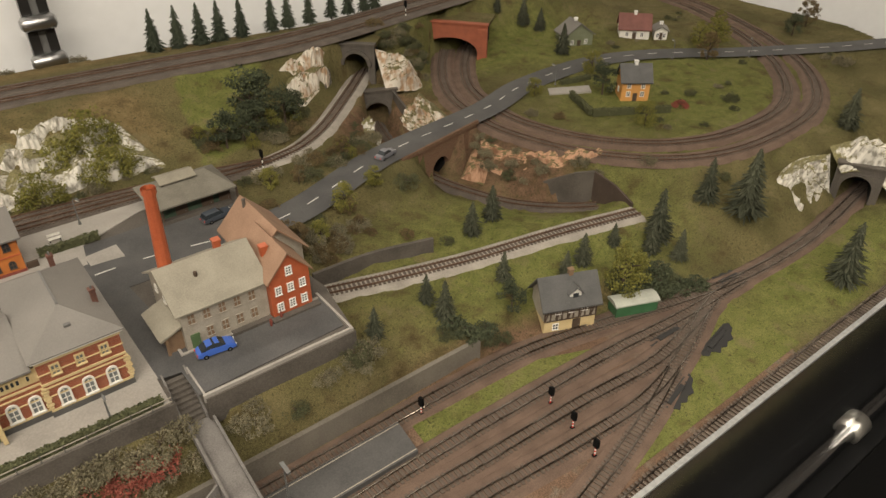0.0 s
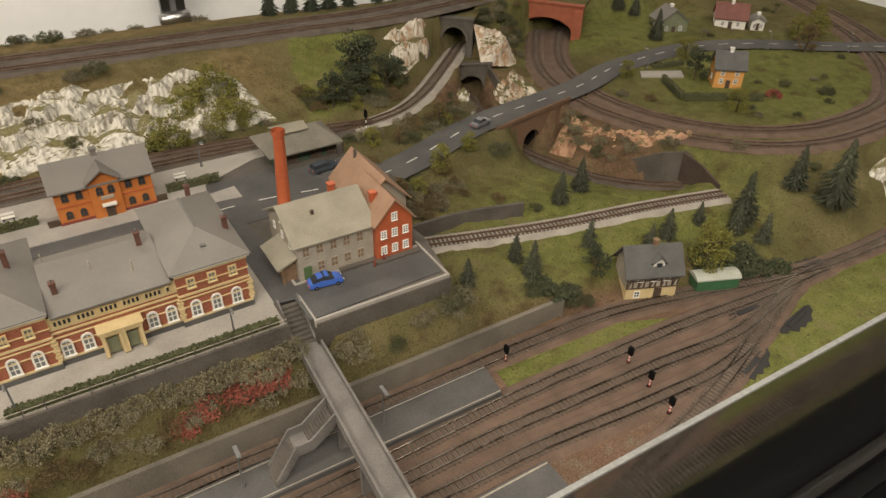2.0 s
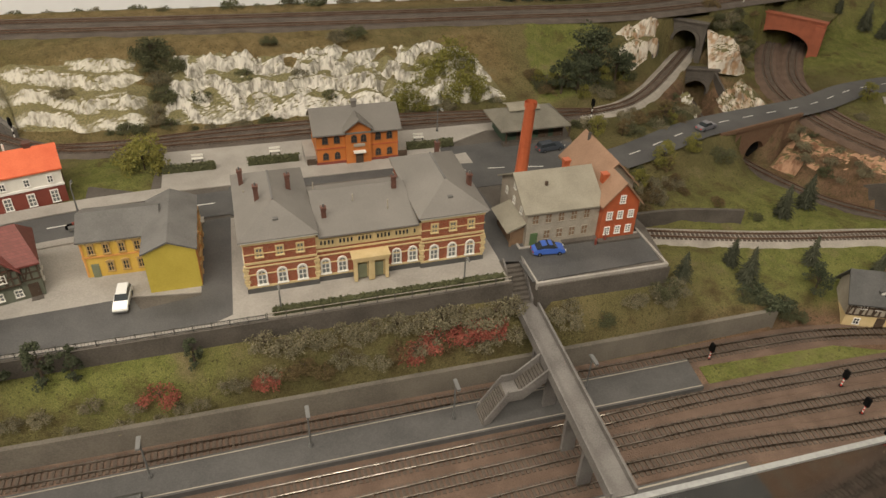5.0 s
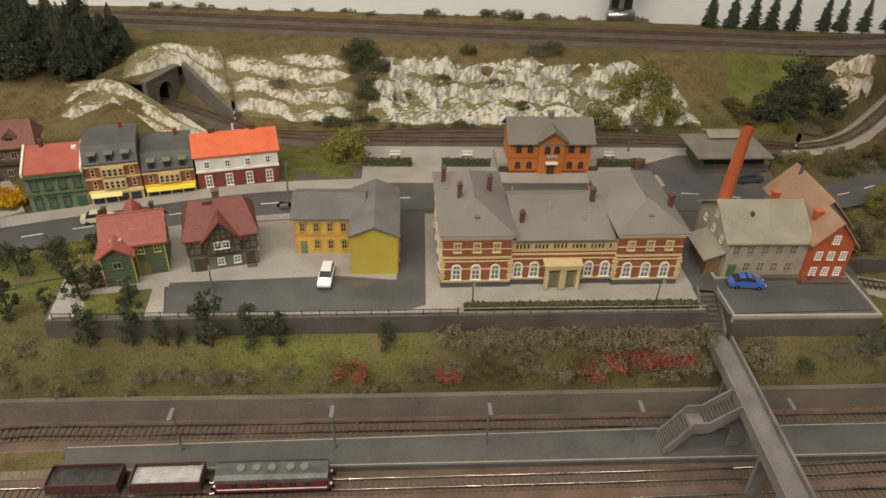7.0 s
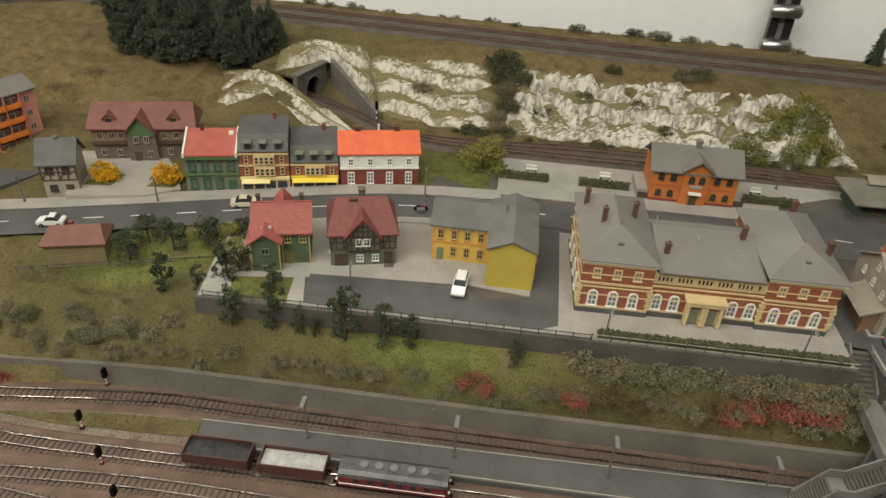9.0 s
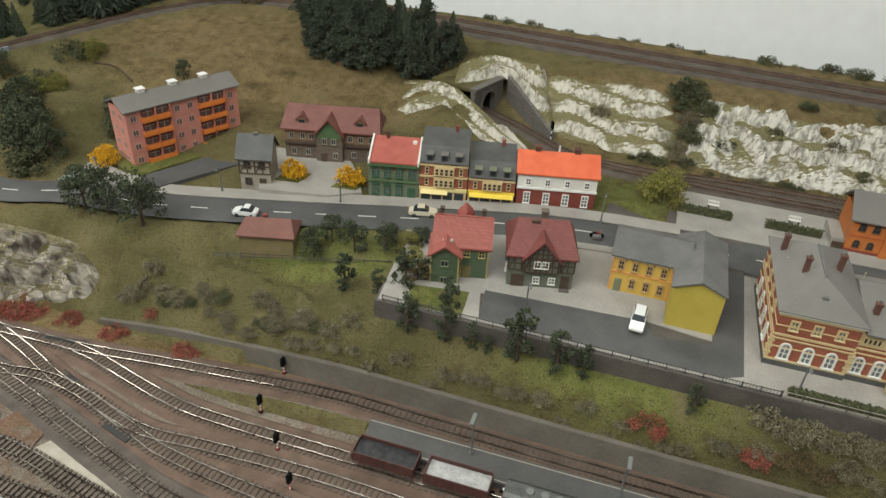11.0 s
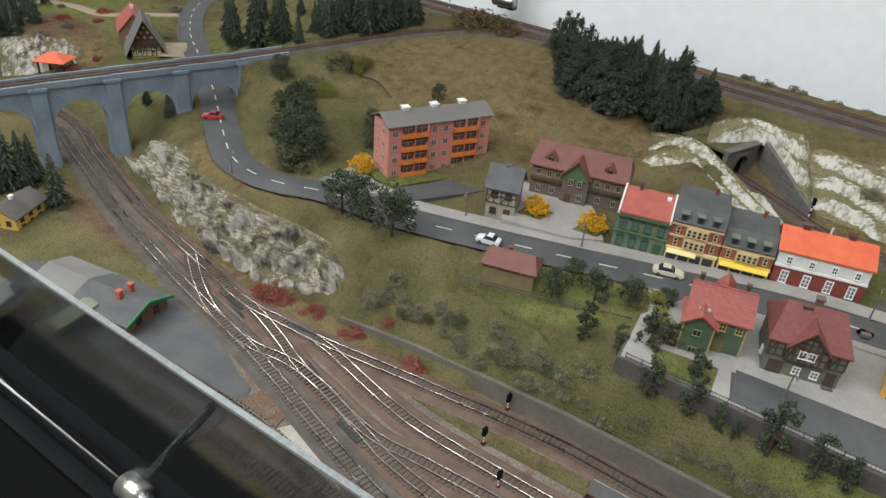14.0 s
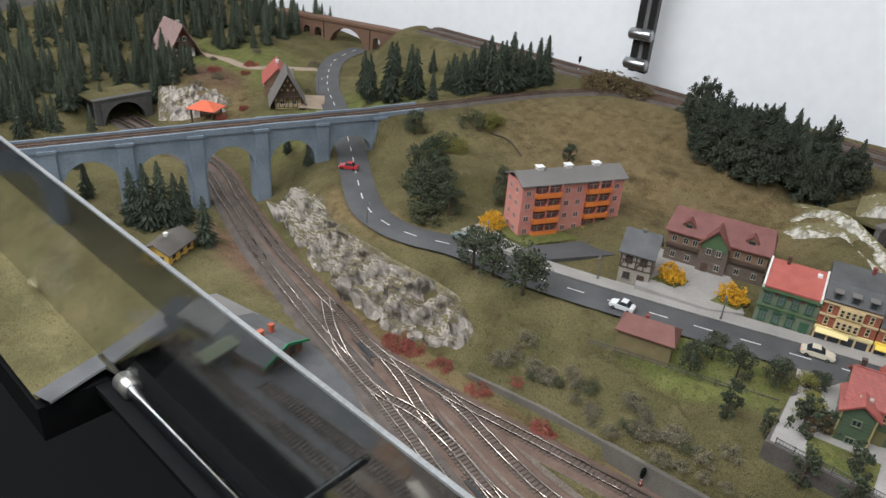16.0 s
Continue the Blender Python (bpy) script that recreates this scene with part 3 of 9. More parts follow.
def plant(kind, x, y, z, s=1.0, rz=0.0, group="", label=""):
    """A tree or bush of a kind at a place: built once, then copied with its parts."""
    if kind not in PLANTS:
        maker, text, cat = PLANT_KINDS[kind]
        ob = new(kind.rstrip("0123456789").rstrip("_"))
        ob.empty_display_size = 0.005
        tagged(ob, text, cat)
        maker(ob)
        PLANTS[kind] = ob
        ob.matrix_world = pose(x * U, y * U, z * U, 0, 0, rz) @ Matrix.Scale(s, 4)
        made = ob
    else:
        made = copy_thing(PLANTS[kind], pose(x * U, y * U, z * U, 0, 0, rz))
        made.matrix_basis = pose(x * U, y * U, z * U, 0, 0, rz) @ Matrix.Scale(s, 4)
    if group:
        made["group"] = group
    if label:
        made["label"] = label
    return made


def spruce_kind(seed, mat, r=0.215):
    def make(ob):
        part("trunk", trunk_mesh(0.75, 0.022), BARK, ob)
        part("crown", spruce_mesh(seed, 1.0, r, 1.1), mat, ob)
    return make


def pine_kind(seed, r=0.30, low=0.12):
    """A bottle-brush pine gone bushy: a leafy, uneven crown drawn up to a blunt tip."""
    def make(ob):
        part("trunk", trunk_mesh(0.85, 0.02, seed), BARK, ob)
        bm = leaf_crown(seed, 1.0, r, 44, 50, 0.02, low)
        for v in bm.verts:
            k = 1.28 - 0.78 * max(0.0, min(1.0, v.co.z))
            v.co.x, v.co.y = v.co.x * k, v.co.y * k
        part("crown", bm, PINE, ob)
    return make


def broad_kind(seed, mat, r=0.42, clumps=38, leaf=0.023, low=0.22, per=48):
    def make(ob):
        part("trunk", trunk_mesh(0.7, 0.035, seed, 6, r * 0.8), BARK, ob)
        part("crown", leaf_crown(seed, 1.0, r, clumps, per, leaf, low), mat, ob)
    return make


def bush_kind(seed, mat, h=0.55, clumps=36, leaf=0.027, per=38):
    def make(ob):
        part("stem", trunk_mesh(0.35, 0.02, seed, 7, 0.3), BARK, ob)
        part("foliage", bush_mesh(seed, 0.5, h, clumps, per, leaf), mat, ob)
    return make


PLANT_KINDS = {
    "spruce_tree1": (spruce_kind(1, SPRUCE), "dark green flocked model spruce on the grass", "tree"),
    "spruce_tree2": (spruce_kind(2, SPRUCE), "dark green flocked model spruce on the grass", "tree"),
    "spruce_tree3": (spruce_kind(3, SPRUCE), "dark green flocked model spruce on the grass", "tree"),
    "spruce_tree4": (spruce_kind(24, SPRUCE_PALE, 0.30), "broad grey-green flocked model spruce on the meadow", "tree"),
    "spruce_tree5": (spruce_kind(25, SPRUCE_PALE, 0.27), "broad grey-green flocked model spruce on the meadow", "tree"),
    "pine_tree1": (pine_kind(4), "dark blue-green model pine with a bushy crown", "tree"),
    "pine_tree2": (spruce_kind(5, PINE, 0.26), "dark blue-green model pine with a bushy crown", "tree"),
    "pine_tree3": (pine_kind(6, 0.34, 0.16), "dark blue-green model pine with a bushy crown", "tree"),
    "deciduous_tree1": (broad_kind(7, OAK), "dark green broadleaf model tree with open branches", "tree"),
    "deciduous_tree2": (broad_kind(8, OAK, 0.38, 34), "dark green broadleaf model tree with open branches", "tree"),
    "olive_tree1": (broad_kind(9, LIME, 0.46, 50, 0.022, 0.08), "olive green foam-leaved model tree on grass", "tree"),
    "olive_tree2": (broad_kind(10, LIME, 0.42, 46, 0.022, 0.08), "olive green foam-leaved model tree on grass", "tree"),
    "sapling1": (broad_kind(11, OAK, 0.22, 26, 0.024, 0.08, 40), "slender dark green young model tree by the wall", "tree"),
    "sapling2": (broad_kind(12, OAK, 0.25, 24, 0.024, 0.08, 40), "slender dark green young model tree by the wall", "tree"),
    "autumn_tree1": (broad_kind(13, BROWN_BUSH, 0.38, 30, 0.025), "brown and olive autumn model tree by the road", "tree"),
    "shrub1": (bush_kind(14, SCRUB), "olive grey lichen bush on the slope", "bush"),
    "shrub2": (bush_kind(15, SCRUB), "olive grey lichen bush on the slope", "bush"),
    "shrub3": (bush_kind(16, SCRUB_GREEN), "dark green lichen bush on the slope", "bush"),
    "shrub4": (bush_kind(17, SCRUB_GREEN), "dark green lichen bush on the slope", "bush"),
    "leafy_bush1": (bush_kind(26, OAK, 0.6, 40, 0.042, 26), "dark green coarse-leaved bush beside the yard", "bush"),
    "red_shrub1": (bush_kind(18, RED_BUSH, 0.45), "dull red lichen bush above the retaining wall", "bush"),
    "yellow_shrub1": (bush_kind(19, YELLOW_BUSH, 0.8, 40, 0.034), "golden yellow leafy bush beside the street", "bush"),
    "olive_bush1": (bush_kind(21, LIME, 0.95, 60, 0.024, 40), "olive green drooping foam bush among the rocks", "bush"),
    "olive_bush2": (bush_kind(22, LIME, 1.05, 56, 0.024, 40), "olive green drooping foam bush among the rocks", "bush"),
    "brown_shrub1": (bush_kind(20, BROWN_BUSH, 0.55), "rust brown lichen bush on dry grass", "bush"),
}

# ---- buildings ----


def gable_roof(bm, w, d, z, rise, over=0.05, t=0.03, axis="x", x0=0.0, y0=0.0):
    """Saddle roof slab over a w by d block whose near left corner is (x0, y0); the ridge runs along axis."""
    if axis == "x":
        m, e = d / 2, over * rise / (d / 2)
        pts = [(y0 - over, z - e), (y0 + m, z + rise), (y0 + d + over, z - e), (y0 + d + over, z - e + t), (y0 + m, z + rise + t * 1.2), (y0 - over, z - e + t)]
        profile_x(bm, pts, x0 - over, x0 + w + over)
    else:
        m, e = w / 2, over * rise / (w / 2)
        pts = [(x0 - over, z - e), (x0 + m, z + rise), (x0 + w + over, z - e), (x0 + w + over, z - e + t), (x0 + m, z + rise + t * 1.2), (x0 - over, z - e + t)]
        profile_y(bm, pts, y0 - over, y0 + d + over)
    return bm


def hip_roof(bm, w, d, z, rise, over=0.05, t=0.03, x0=0.0, y0=0.0, inset=None, flat=0.0):
    """Hipped roof with a ridge along the longer side; flat: width left level at the top."""
    a, b = (x0 - over, y0 - over), (x0 + w + over, y0 + d + over)
    k = inset if inset is not None else min(w, d) / 2 + over
    k2 = min(w, d) / 2 + over - flat / 2
    if w >= d:
        top = [(a[0] + k, a[1] + k2), (b[0] - k, a[1] + k2), (b[0] - k, b[1] - k2), (a[0] + k, b[1] - k2)]
    else:
        top = [(a[0] + k2, a[1] + k), (b[0] - k2, a[1] + k), (b[0] - k2, b[1] - k), (a[0] + k2, b[1] - k)]
    lo = [(a[0], a[1]), (b[0], a[1]), (b[0], b[1]), (a[0], b[1])]
    v0 = [bm.verts.new((x, y, z)) for x, y in lo]
    v1 = [bm.verts.new((x, y, z + t)) for x, y in lo]
    v2 = [bm.verts.new((x + (0.002 if i in (1, 2) else -0.002), y + (0.002 if i > 1 else -0.002), z + t + rise)) for i, (x, y) in enumerate(top)]
    bm.faces.new(v0[::-1])
    bm.faces.new(v2)
    for i in range(4):
        j = (i + 1) % 4
        bm.faces.new((v0[i], v0[j], v1[j], v1[i]))
        bm.faces.new((v1[i], v1[j], v2[j], v2[i]))
    return bm


def gable_walls(bm, w, d, h, rise, axis="x", x0=0.0, y0=0.0, z0=0.0):
    if axis == "x":
        profile_x(bm, [(y0, z0), (y0 + d, z0), (y0 + d, h), (y0 + d / 2, h + rise), (y0, h)], x0, x0 + w)
    else:
        profile_y(bm, [(x0, z0), (x0 + w, z0), (x0 + w, h), (x0 + w / 2, h + rise), (x0, h)], y0, y0 + d)
    return bm


def arch_pts(w, h, n=6):
    """Outline of a round-headed opening, springing at h - w/2."""
    r = w / 2
    return [(-r, 0), (r, 0)] + [(r * math.cos(a), h - r + r * math.sin(a)) for a in (math.pi * k / n for k in range(n + 1))]


def window_set(w, h, frame_mat, pane_mat, bars=(1, 1), arch=False, proud=0.016, trim=0.022, sill=True):
    """Makers of a window's frame and pane on the plane y = 0, facing -y, middle of the sill at the origin."""
    fr = bmesh.new()
    t = trim
    outer = arch_pts(w + 2 * t, h + t) if arch else [(-w / 2 - t, 0), (w / 2 + t, 0), (w / 2 + t, h + t), (-w / 2 - t, h + t)]
    inner = arch_pts(w, h) if arch else [(-w / 2, 0), (w / 2, 0), (w / 2, h), (-w / 2, h)]
    n = len(outer)
    o0, o1 = [fr.verts.new((x, -proud, z)) for x, z in outer], [fr.verts.new((x, 0.004, z)) for x, z in outer]
    i0, i1 = [fr.verts.new((x, -proud, z)) for x, z in inner], [fr.verts.new((x, 0.004, z)) for x, z in inner]
    for k in range(1, n):
        j = (k + 1) % n
        fr.faces.new((o0[k], o0[j], i0[j], i0[k]))
        fr.faces.new((o0[k], o1[k], o1[j], o0[j]))
        fr.faces.new((i0[k], i0[j], i1[j], i1[k]))
    a = part("window", fr, frame_mat)
    if sill:
        part("sill", boxes((-w / 2 - t * 1.3, w / 2 + t * 1.3, -proud * 1.5, 0.004, -t * 0.8, 0)), frame_mat, a)
    for k in range(bars[0]):
        x = -w / 2 + w * (k + 1) / (bars[0] + 1)
        part("glazing_bar", boxes((x - 0.006, x + 0.006, -0.010, 0.004, 0, h * (0.97 if not arch else 0.9))), frame_mat, a)
    for k in range(bars[1]):
        z = h * (k + 1) / (bars[1] + 1)
        part("glazing_bar", boxes((-w / 2, w / 2, -0.0095, 0.004, z - 0.006, z + 0.006)), frame_mat, a)
    part("pane", profile_y(bmesh.new(), inner, -0.004, 0.006), pane_mat, a)
    return a


def put_windows(parent, kit, spots):
    """Windows of one kit at (x, y, z, rz) on the building, with their parts; the kit itself takes the first spot."""
    for x, y, z, rz in spots:
        if kit.parent is None:
            kit.parent = parent
            kit.matrix_basis = pose(x * U, y * U, z * U, 0, 0, rz)
        else:
            c = share(kit, parent, x, y, z, rz)
            for piece in kit.children:
                share(piece, c, 0, 0, 0)


def facade(kit_w, x0, x1, n, y, z, face="front"):
    """n even spots between x0 and x1 on a face at y (front, back) or at x = y (left, right)."""
    rz = {"front": 0, "back": 180, "left": -90, "right": 90}[face]
    out = []
    for k in range(n):
        p = x0 + (x1 - x0) * (k + 0.5) / n
        out.append((p, y, z, rz) if face in ("front", "back") else (y, p, z, rz))
    return out


def chimney(parent, x, y, z0, z1, s=0.035, mat=None, cap=None):
    bm = boxes((x - s, x + s, y - s, y + s, z0, z1), (x - s * 1.25, x + s * 1.25, y - s * 1.25, y + s * 1.25, z1 - 0.02, z1 + 0.01))
    c = part("chimney", bm, mat or CHIMNEY_BROWN, parent)
    if cap:
        part("chimney_pot", tube(bmesh.new(), [(x, y, z1), (x, y, z1 + 0.06)], 0.014, 7), cap, c)


def door(parent, x, y, w, h, mat, face="front", z=0.0):
    rz = {"front": 0, "back": 180, "left": -90, "right": 90}[face]
    d = part("door", boxes((-w / 2 - 0.015, w / 2 + 0.015, -0.012, 0.004, 0, h + 0.02), (-w / 2, w / 2, -0.018, 0, 0.0, h)), mat, parent)
    d.matrix_basis = pose(x * U, y * U, z * U, 0, 0, rz)
    part("door_handle", boxes((w * 0.28, w * 0.36, -0.028, -0.016, h * 0.45, h * 0.5)), METAL_GREY, d)

# ---- the lie of the land, in plan units: x along the station, y into the layout, z up from the station street ----
YARD = -1.42
ROAD = spline([(-27.25, 10.3, -0.3), (-26.4, 8.25, -0.36), (-24.2, 6.15, -0.40), (-21.95, 4.68, -0.42), (-19.4, 3.1, -0.46), (-16.9, 1.32, -0.46), (-15.65, 0.52, -0.45), (-14.65, 0.25, -0.42), (-13.8, 0.30, -0.39), (-12.7, 0.62, -0.34), (-10.8, 0.72, -0.25), (-8.2, 1.32, -0.16), (-5.8, 1.95, -0.08), (-3.4, 2.48, 0.0), (-1.0, 2.72, 0.0), (2.0, 2.85, 0.0), (4.6, 2.95, 0.0), (7.3, 2.75, -0.02), (10.4, 3.98, -0.12), (14.0, 4.78, -0.24), (16.2, 5.55, -0.3), (19.0, 5.75, -0.32), (21.1, 5.12, -0.32), (23.4, 3.55, -0.3), (26.2, 1.95, -0.28), (28.4, 0.95, -0.28)], 0.15)
UPPER = [spline([(-24.0, 10.7 + o, 1.05), (-15.0, 10.35 + o, 1.1), (-8.0, 9.85 + o, 1.12), (0.7, 9.1 + o, 1.12), (7.0, 8.75 + o, 1.1), (11.0, 8.65 + o, 1.08), (16.0, 9.6 + o, 1.05), (21.0, 10.6 + o, 1.0)], 0.12) for o in (0.0, 0.72)]
CURVE = spline([(-21.5, -6.0, 0.62), (-20.6, -3.4, 0.64), (-19.6, -0.4, 0.66), (-18.3, 3.0, 0.72), (-17.2, 5.6, 0.85), (-16.0, 8.2, 0.98), (-14.6, 9.6, 1.08), (-12.0, 10.2, 1.1)], 0.12)
BACK = spline([(-7.2, 7.75, -0.05), (-6.2, 7.4, -0.04), (-5.2, 6.75, -0.02), (-3.3, 5.5, 0.0), (-0.5, 5.3, 0.0), (3.0, 5.3, 0.0), (6.0, 5.15, 0.0), (7.6, 5.0, 0.0), (8.6, 5.13, 0.0), (9.3, 5.4, 0.0), (10.2, 6.08, -0.02), (11.3, 7.12, -0.03), (12.3, 8.13, -0.06), (13.3, 9.2, -0.1)], 0.1)
BACK2 = spline([(-3.6, 5.62, 0.0), (-2.2, 5.55, 0.0), (0.0, 5.72, 0.0), (3.0, 5.72, 0.0), (6.2, 5.4, 0.0), (8.2, 5.06, 0.0)], 0.1)
SIDING = spline([(7.2, 1.12, -0.72), (8.4, 0.78, -0.73), (10.0, 0.38, -0.74), (12.1, 0.0, -0.75), (13.9, -0.42, -0.75)], 0.1)
LOWER = spline([(12.9, 8.4, -1.22), (12.3, 7.0, -1.22), (11.9, 5.4, -1.22), (11.9, 3.9, -1.2), (12.5, 2.15, -1.18), (13.4, 1.1, -1.15), (14.5, 0.4, -1.13)], 0.1)
RINGS = [spline([(cx - 0.08 * max(0.0, cx - 21.0), cy, -0.33) for cx, cy in pts], 0.1) for pts in (
    [(18.2, 10.2), (17.25, 9.3), (15.85, 7.8), (14.85, 6.3), (14.45, 4.65), (14.55, 3.35), (15.2, 1.9), (16.5, 0.72), (18.3, 0.2), (20.8, 0.45), (23.2, 1.9), (25.2, 4.1), (26.9, 7.2), (27.4, 9.2)],
    [(17.7, 10.7), (16.65, 9.75), (15.15, 8.0), (14.1, 6.3), (13.72, 4.55), (13.85, 3.15), (14.6, 1.4), (16.1, 0.02), (18.2, -0.5), (21.1, -0.2), (23.8, 1.3), (25.95, 3.8), (27.6, 7.0), (28.1, 9.2)])]
YARD_TRACKS = [spline([(x, y, YARD + 0.03) for x, y in pts], 0.1) for pts in (
    [(20.7, -2.25), (19.5, -2.45), (17.0, -2.75), (14.8, -2.74), (13.0, -2.45), (11.2, -2.0), (9.6, -1.68), (8.2, -1.6), (5.0, -1.6), (-4.0, -1.6), (-6.1, -1.6), (-8.24, -1.84), (-9.28, -1.98), (-10.3, -2.12), (-11.28, -2.18), (-12.0, -2.22), (-12.65, -2.15), (-13.5, -1.95), (-14.8, -1.7), (-17.1, -1.2), (-19.6, -0.42), (-22.4, 0.4), (-27.5, 0.3)],
    [(14.4, -2.76), (12.6, -2.74), (10.4, -2.58), (7.0, -2.5), (3.8, -2.58), (-1.2, -2.62), (-5.4, -2.66), (-7.65, -2.68), (-8.52, -2.58), (-9.47, -2.37), (-10.0, -2.24), (-10.6, -2.15)],
    [(13.4, -2.8), (11.3, -3.2), (9.4, -3.10), (7.4, -3.02), (6.0, -2.97), (3.0, -3.02), (-2.0, -3.14), (-5.4, -3.1), (-7.31, -3.19), (-8.2, -3.27), (-8.84, -3.18), (-9.62, -2.98), (-10.24, -2.85), (-11.13, -2.52), (-11.89, -2.28), (-12.4, -2.18)],
    [(13.0, -2.88), (11.6, -3.4), (10.3, -3.68), (8.6, -3.64), (7.2, -3.52), (6.0, -3.46), (3.0, -3.50), (-2.0, -3.8), (-6.2, -3.64), (-7.75, -3.5), (-8.27, -3.37), (-8.9, -3.19), (-9.5, -3.02)],
    [(11.2, -3.55), (10.0, -3.95), (8.2, -4.4), (6.6, -4.72), (5.4, -4.85)],
    [(18.0, -4.72), (12.0, -4.72), (5.0, -4.86), (-3.0, -4.8), (-10.0, -4.72), (-13.0, -4.8), (-15.2, -4.84)],
    [(-4.6, -4.4), (-7.2, -4.14), (-8.31, -3.88), (-9.24, -3.62), (-10.34, -3.3), (-11.24, -3.06), (-12.04, -2.9), (-12.84, -2.74), (-13.61, -2.57), (-14.5, -2.36), (-17.2, -1.66), (-19.7, -0.85), (-22.6, -0.1), (-27.5, -0.2)],
    [(-5.0, -4.7), (-7.8, -4.48), (-9.6, -4.2), (-10.4, -4.17), (-11.3, -4.22), (-12.9, -4.3)],
    [(-9.3, -3.06), (-9.65, -2.99), (-10.21, -2.9), (-10.72, -2.92), (-11.19, -3.0), (-11.7, -2.98)],
    [(-14.3, -1.82), (-13.94, -2.05), (-13.35, -2.4), (-12.65, -2.73), (-12.05, -2.9)])]


def samples(curve, every=4):
    return curve[::every, :3]


SPOTS_HILL = [(-17.75, 4.1, 0.5), (-17.2, 3.7, 0.25), (-17.3, 4.5, 0.7), (-16.9, 3.0, -0.1), (-13.3, 5.3, 0.5), (-11.0, 6.5, 0.55), (-12.5, 8.3, 0.9), (-9.5, 8.0, 0.75), (-7.5, 7.2, 0.55), (-10.8, 4.9, 0.05), (-8.5, 5.6, 0.1), (-14.9, 3.2, 0.35), (-15.6, 6.0, 0.8), (-13.6, 1.9, -0.2), (-12.4, 4.6, 0.0), (-6.4, 6.2, 0.45), (-5.6, 5.4, 0.15)]
SPOTS_VALLEY = [(-24, 1.5, -0.95), (-27.5, 2.8, -0.45), (-31.0, 4.2, -0.5), (-34, 1.5, -0.2), (-38, 6, 0.2), (-31, 8.5, -0.1), (-29.5, -1.6, -0.6), (-24.0, -2.5, -1.2), (-22.5, -5.0, -1.3), (-30, -5, -0.8), (-16.6, -4.5, -1.45), (-15.5, -6.9, -1.45), (-23.2, 3.4, -0.55), (-20.8, 6.0, 0.0), (-22.5, 8.5, 0.5)]
SPOTS_RIGHT = [(9.5, 2.2, -0.55), (8.2, 1.9, -0.4), (11.0, 1.7, -0.68), (10.6, 0.9, -0.72), (9.5, -0.6, -0.85), (12.0, -1.0, -1.0), (13.3, -1.5, -1.2), (16.5, -1.3, -0.75), (18.0, -1.4, -0.7), (20.5, -1.2, -0.5), (15.6, -4.4, -1.42), (22.0, -3.0, -0.7), (24.0, -1.0, -0.4), (20.0, 3.0, -0.33), (17.6, 3.8, -0.33), (22.8, 5.2, -0.3), (21.0, 8.0, -0.2), (18.6, 8.2, -0.2), (10.0, 4.9, -0.2), (10.0, 8.0, 0.85), (8.0, 6.1, 0.2), (9.0, 6.6, 0.3), (8.4, 7.4, 0.6), (10.4, 7.2, 0.2), (11.3, 8.0, 0.6), (14.4, 9.2, 0.6), (13.9, 2.9, -0.42), (13.2, 3.6, -0.6), (17.0, 1.8, -0.34), (10.75, 5.25, -0.28), (11.1, 5.6, -0.6), (11.35, 6.1, -0.8), (11.6, 6.6, -0.9), (11.3, 5.1, -0.75), (12.95, 6.0, -0.95), (13.0, 6.7, -0.85), (13.35, 7.5, -0.4), (13.6, 6.5, -0.4), (13.3, 8.2, 0.2), (14.45, 0.6, -0.5), (14.35, 0.0, -0.7), (14.7, 1.0, -0.38), (13.95, 1.5, -0.36), (13.6, 1.95, -0.5)]
HILLS = SPOTS_HILL + SPOTS_VALLEY + SPOTS_RIGHT
CTRL = np.vstack([samples(ROAD, 6), *[samples(u, 8) for u in UPPER], samples(CURVE[CURVE[:, 1] > 3.2], 6), samples(BACK, 8), samples(SIDING, 8), samples(LOWER[LOWER[:, 1] < 3.6], 6), *[samples(r, 8) for r in RINGS], *[samples(t, 14) for t in YARD_TRACKS], np.array(HILLS),
                  [(x, y, 0.0) for x in np.arange(-3, 6.6, 0.8) for y in (0.0, 1.2, 4.2)], [(x, -0.1, -0.1 + 0.02 * x) for x in (-6.0, -5.0, -4.0)], [(x, 3.0 + 0.2 * x / 8, -0.1) for x in (-8.0, -6.4, -4.8)]])


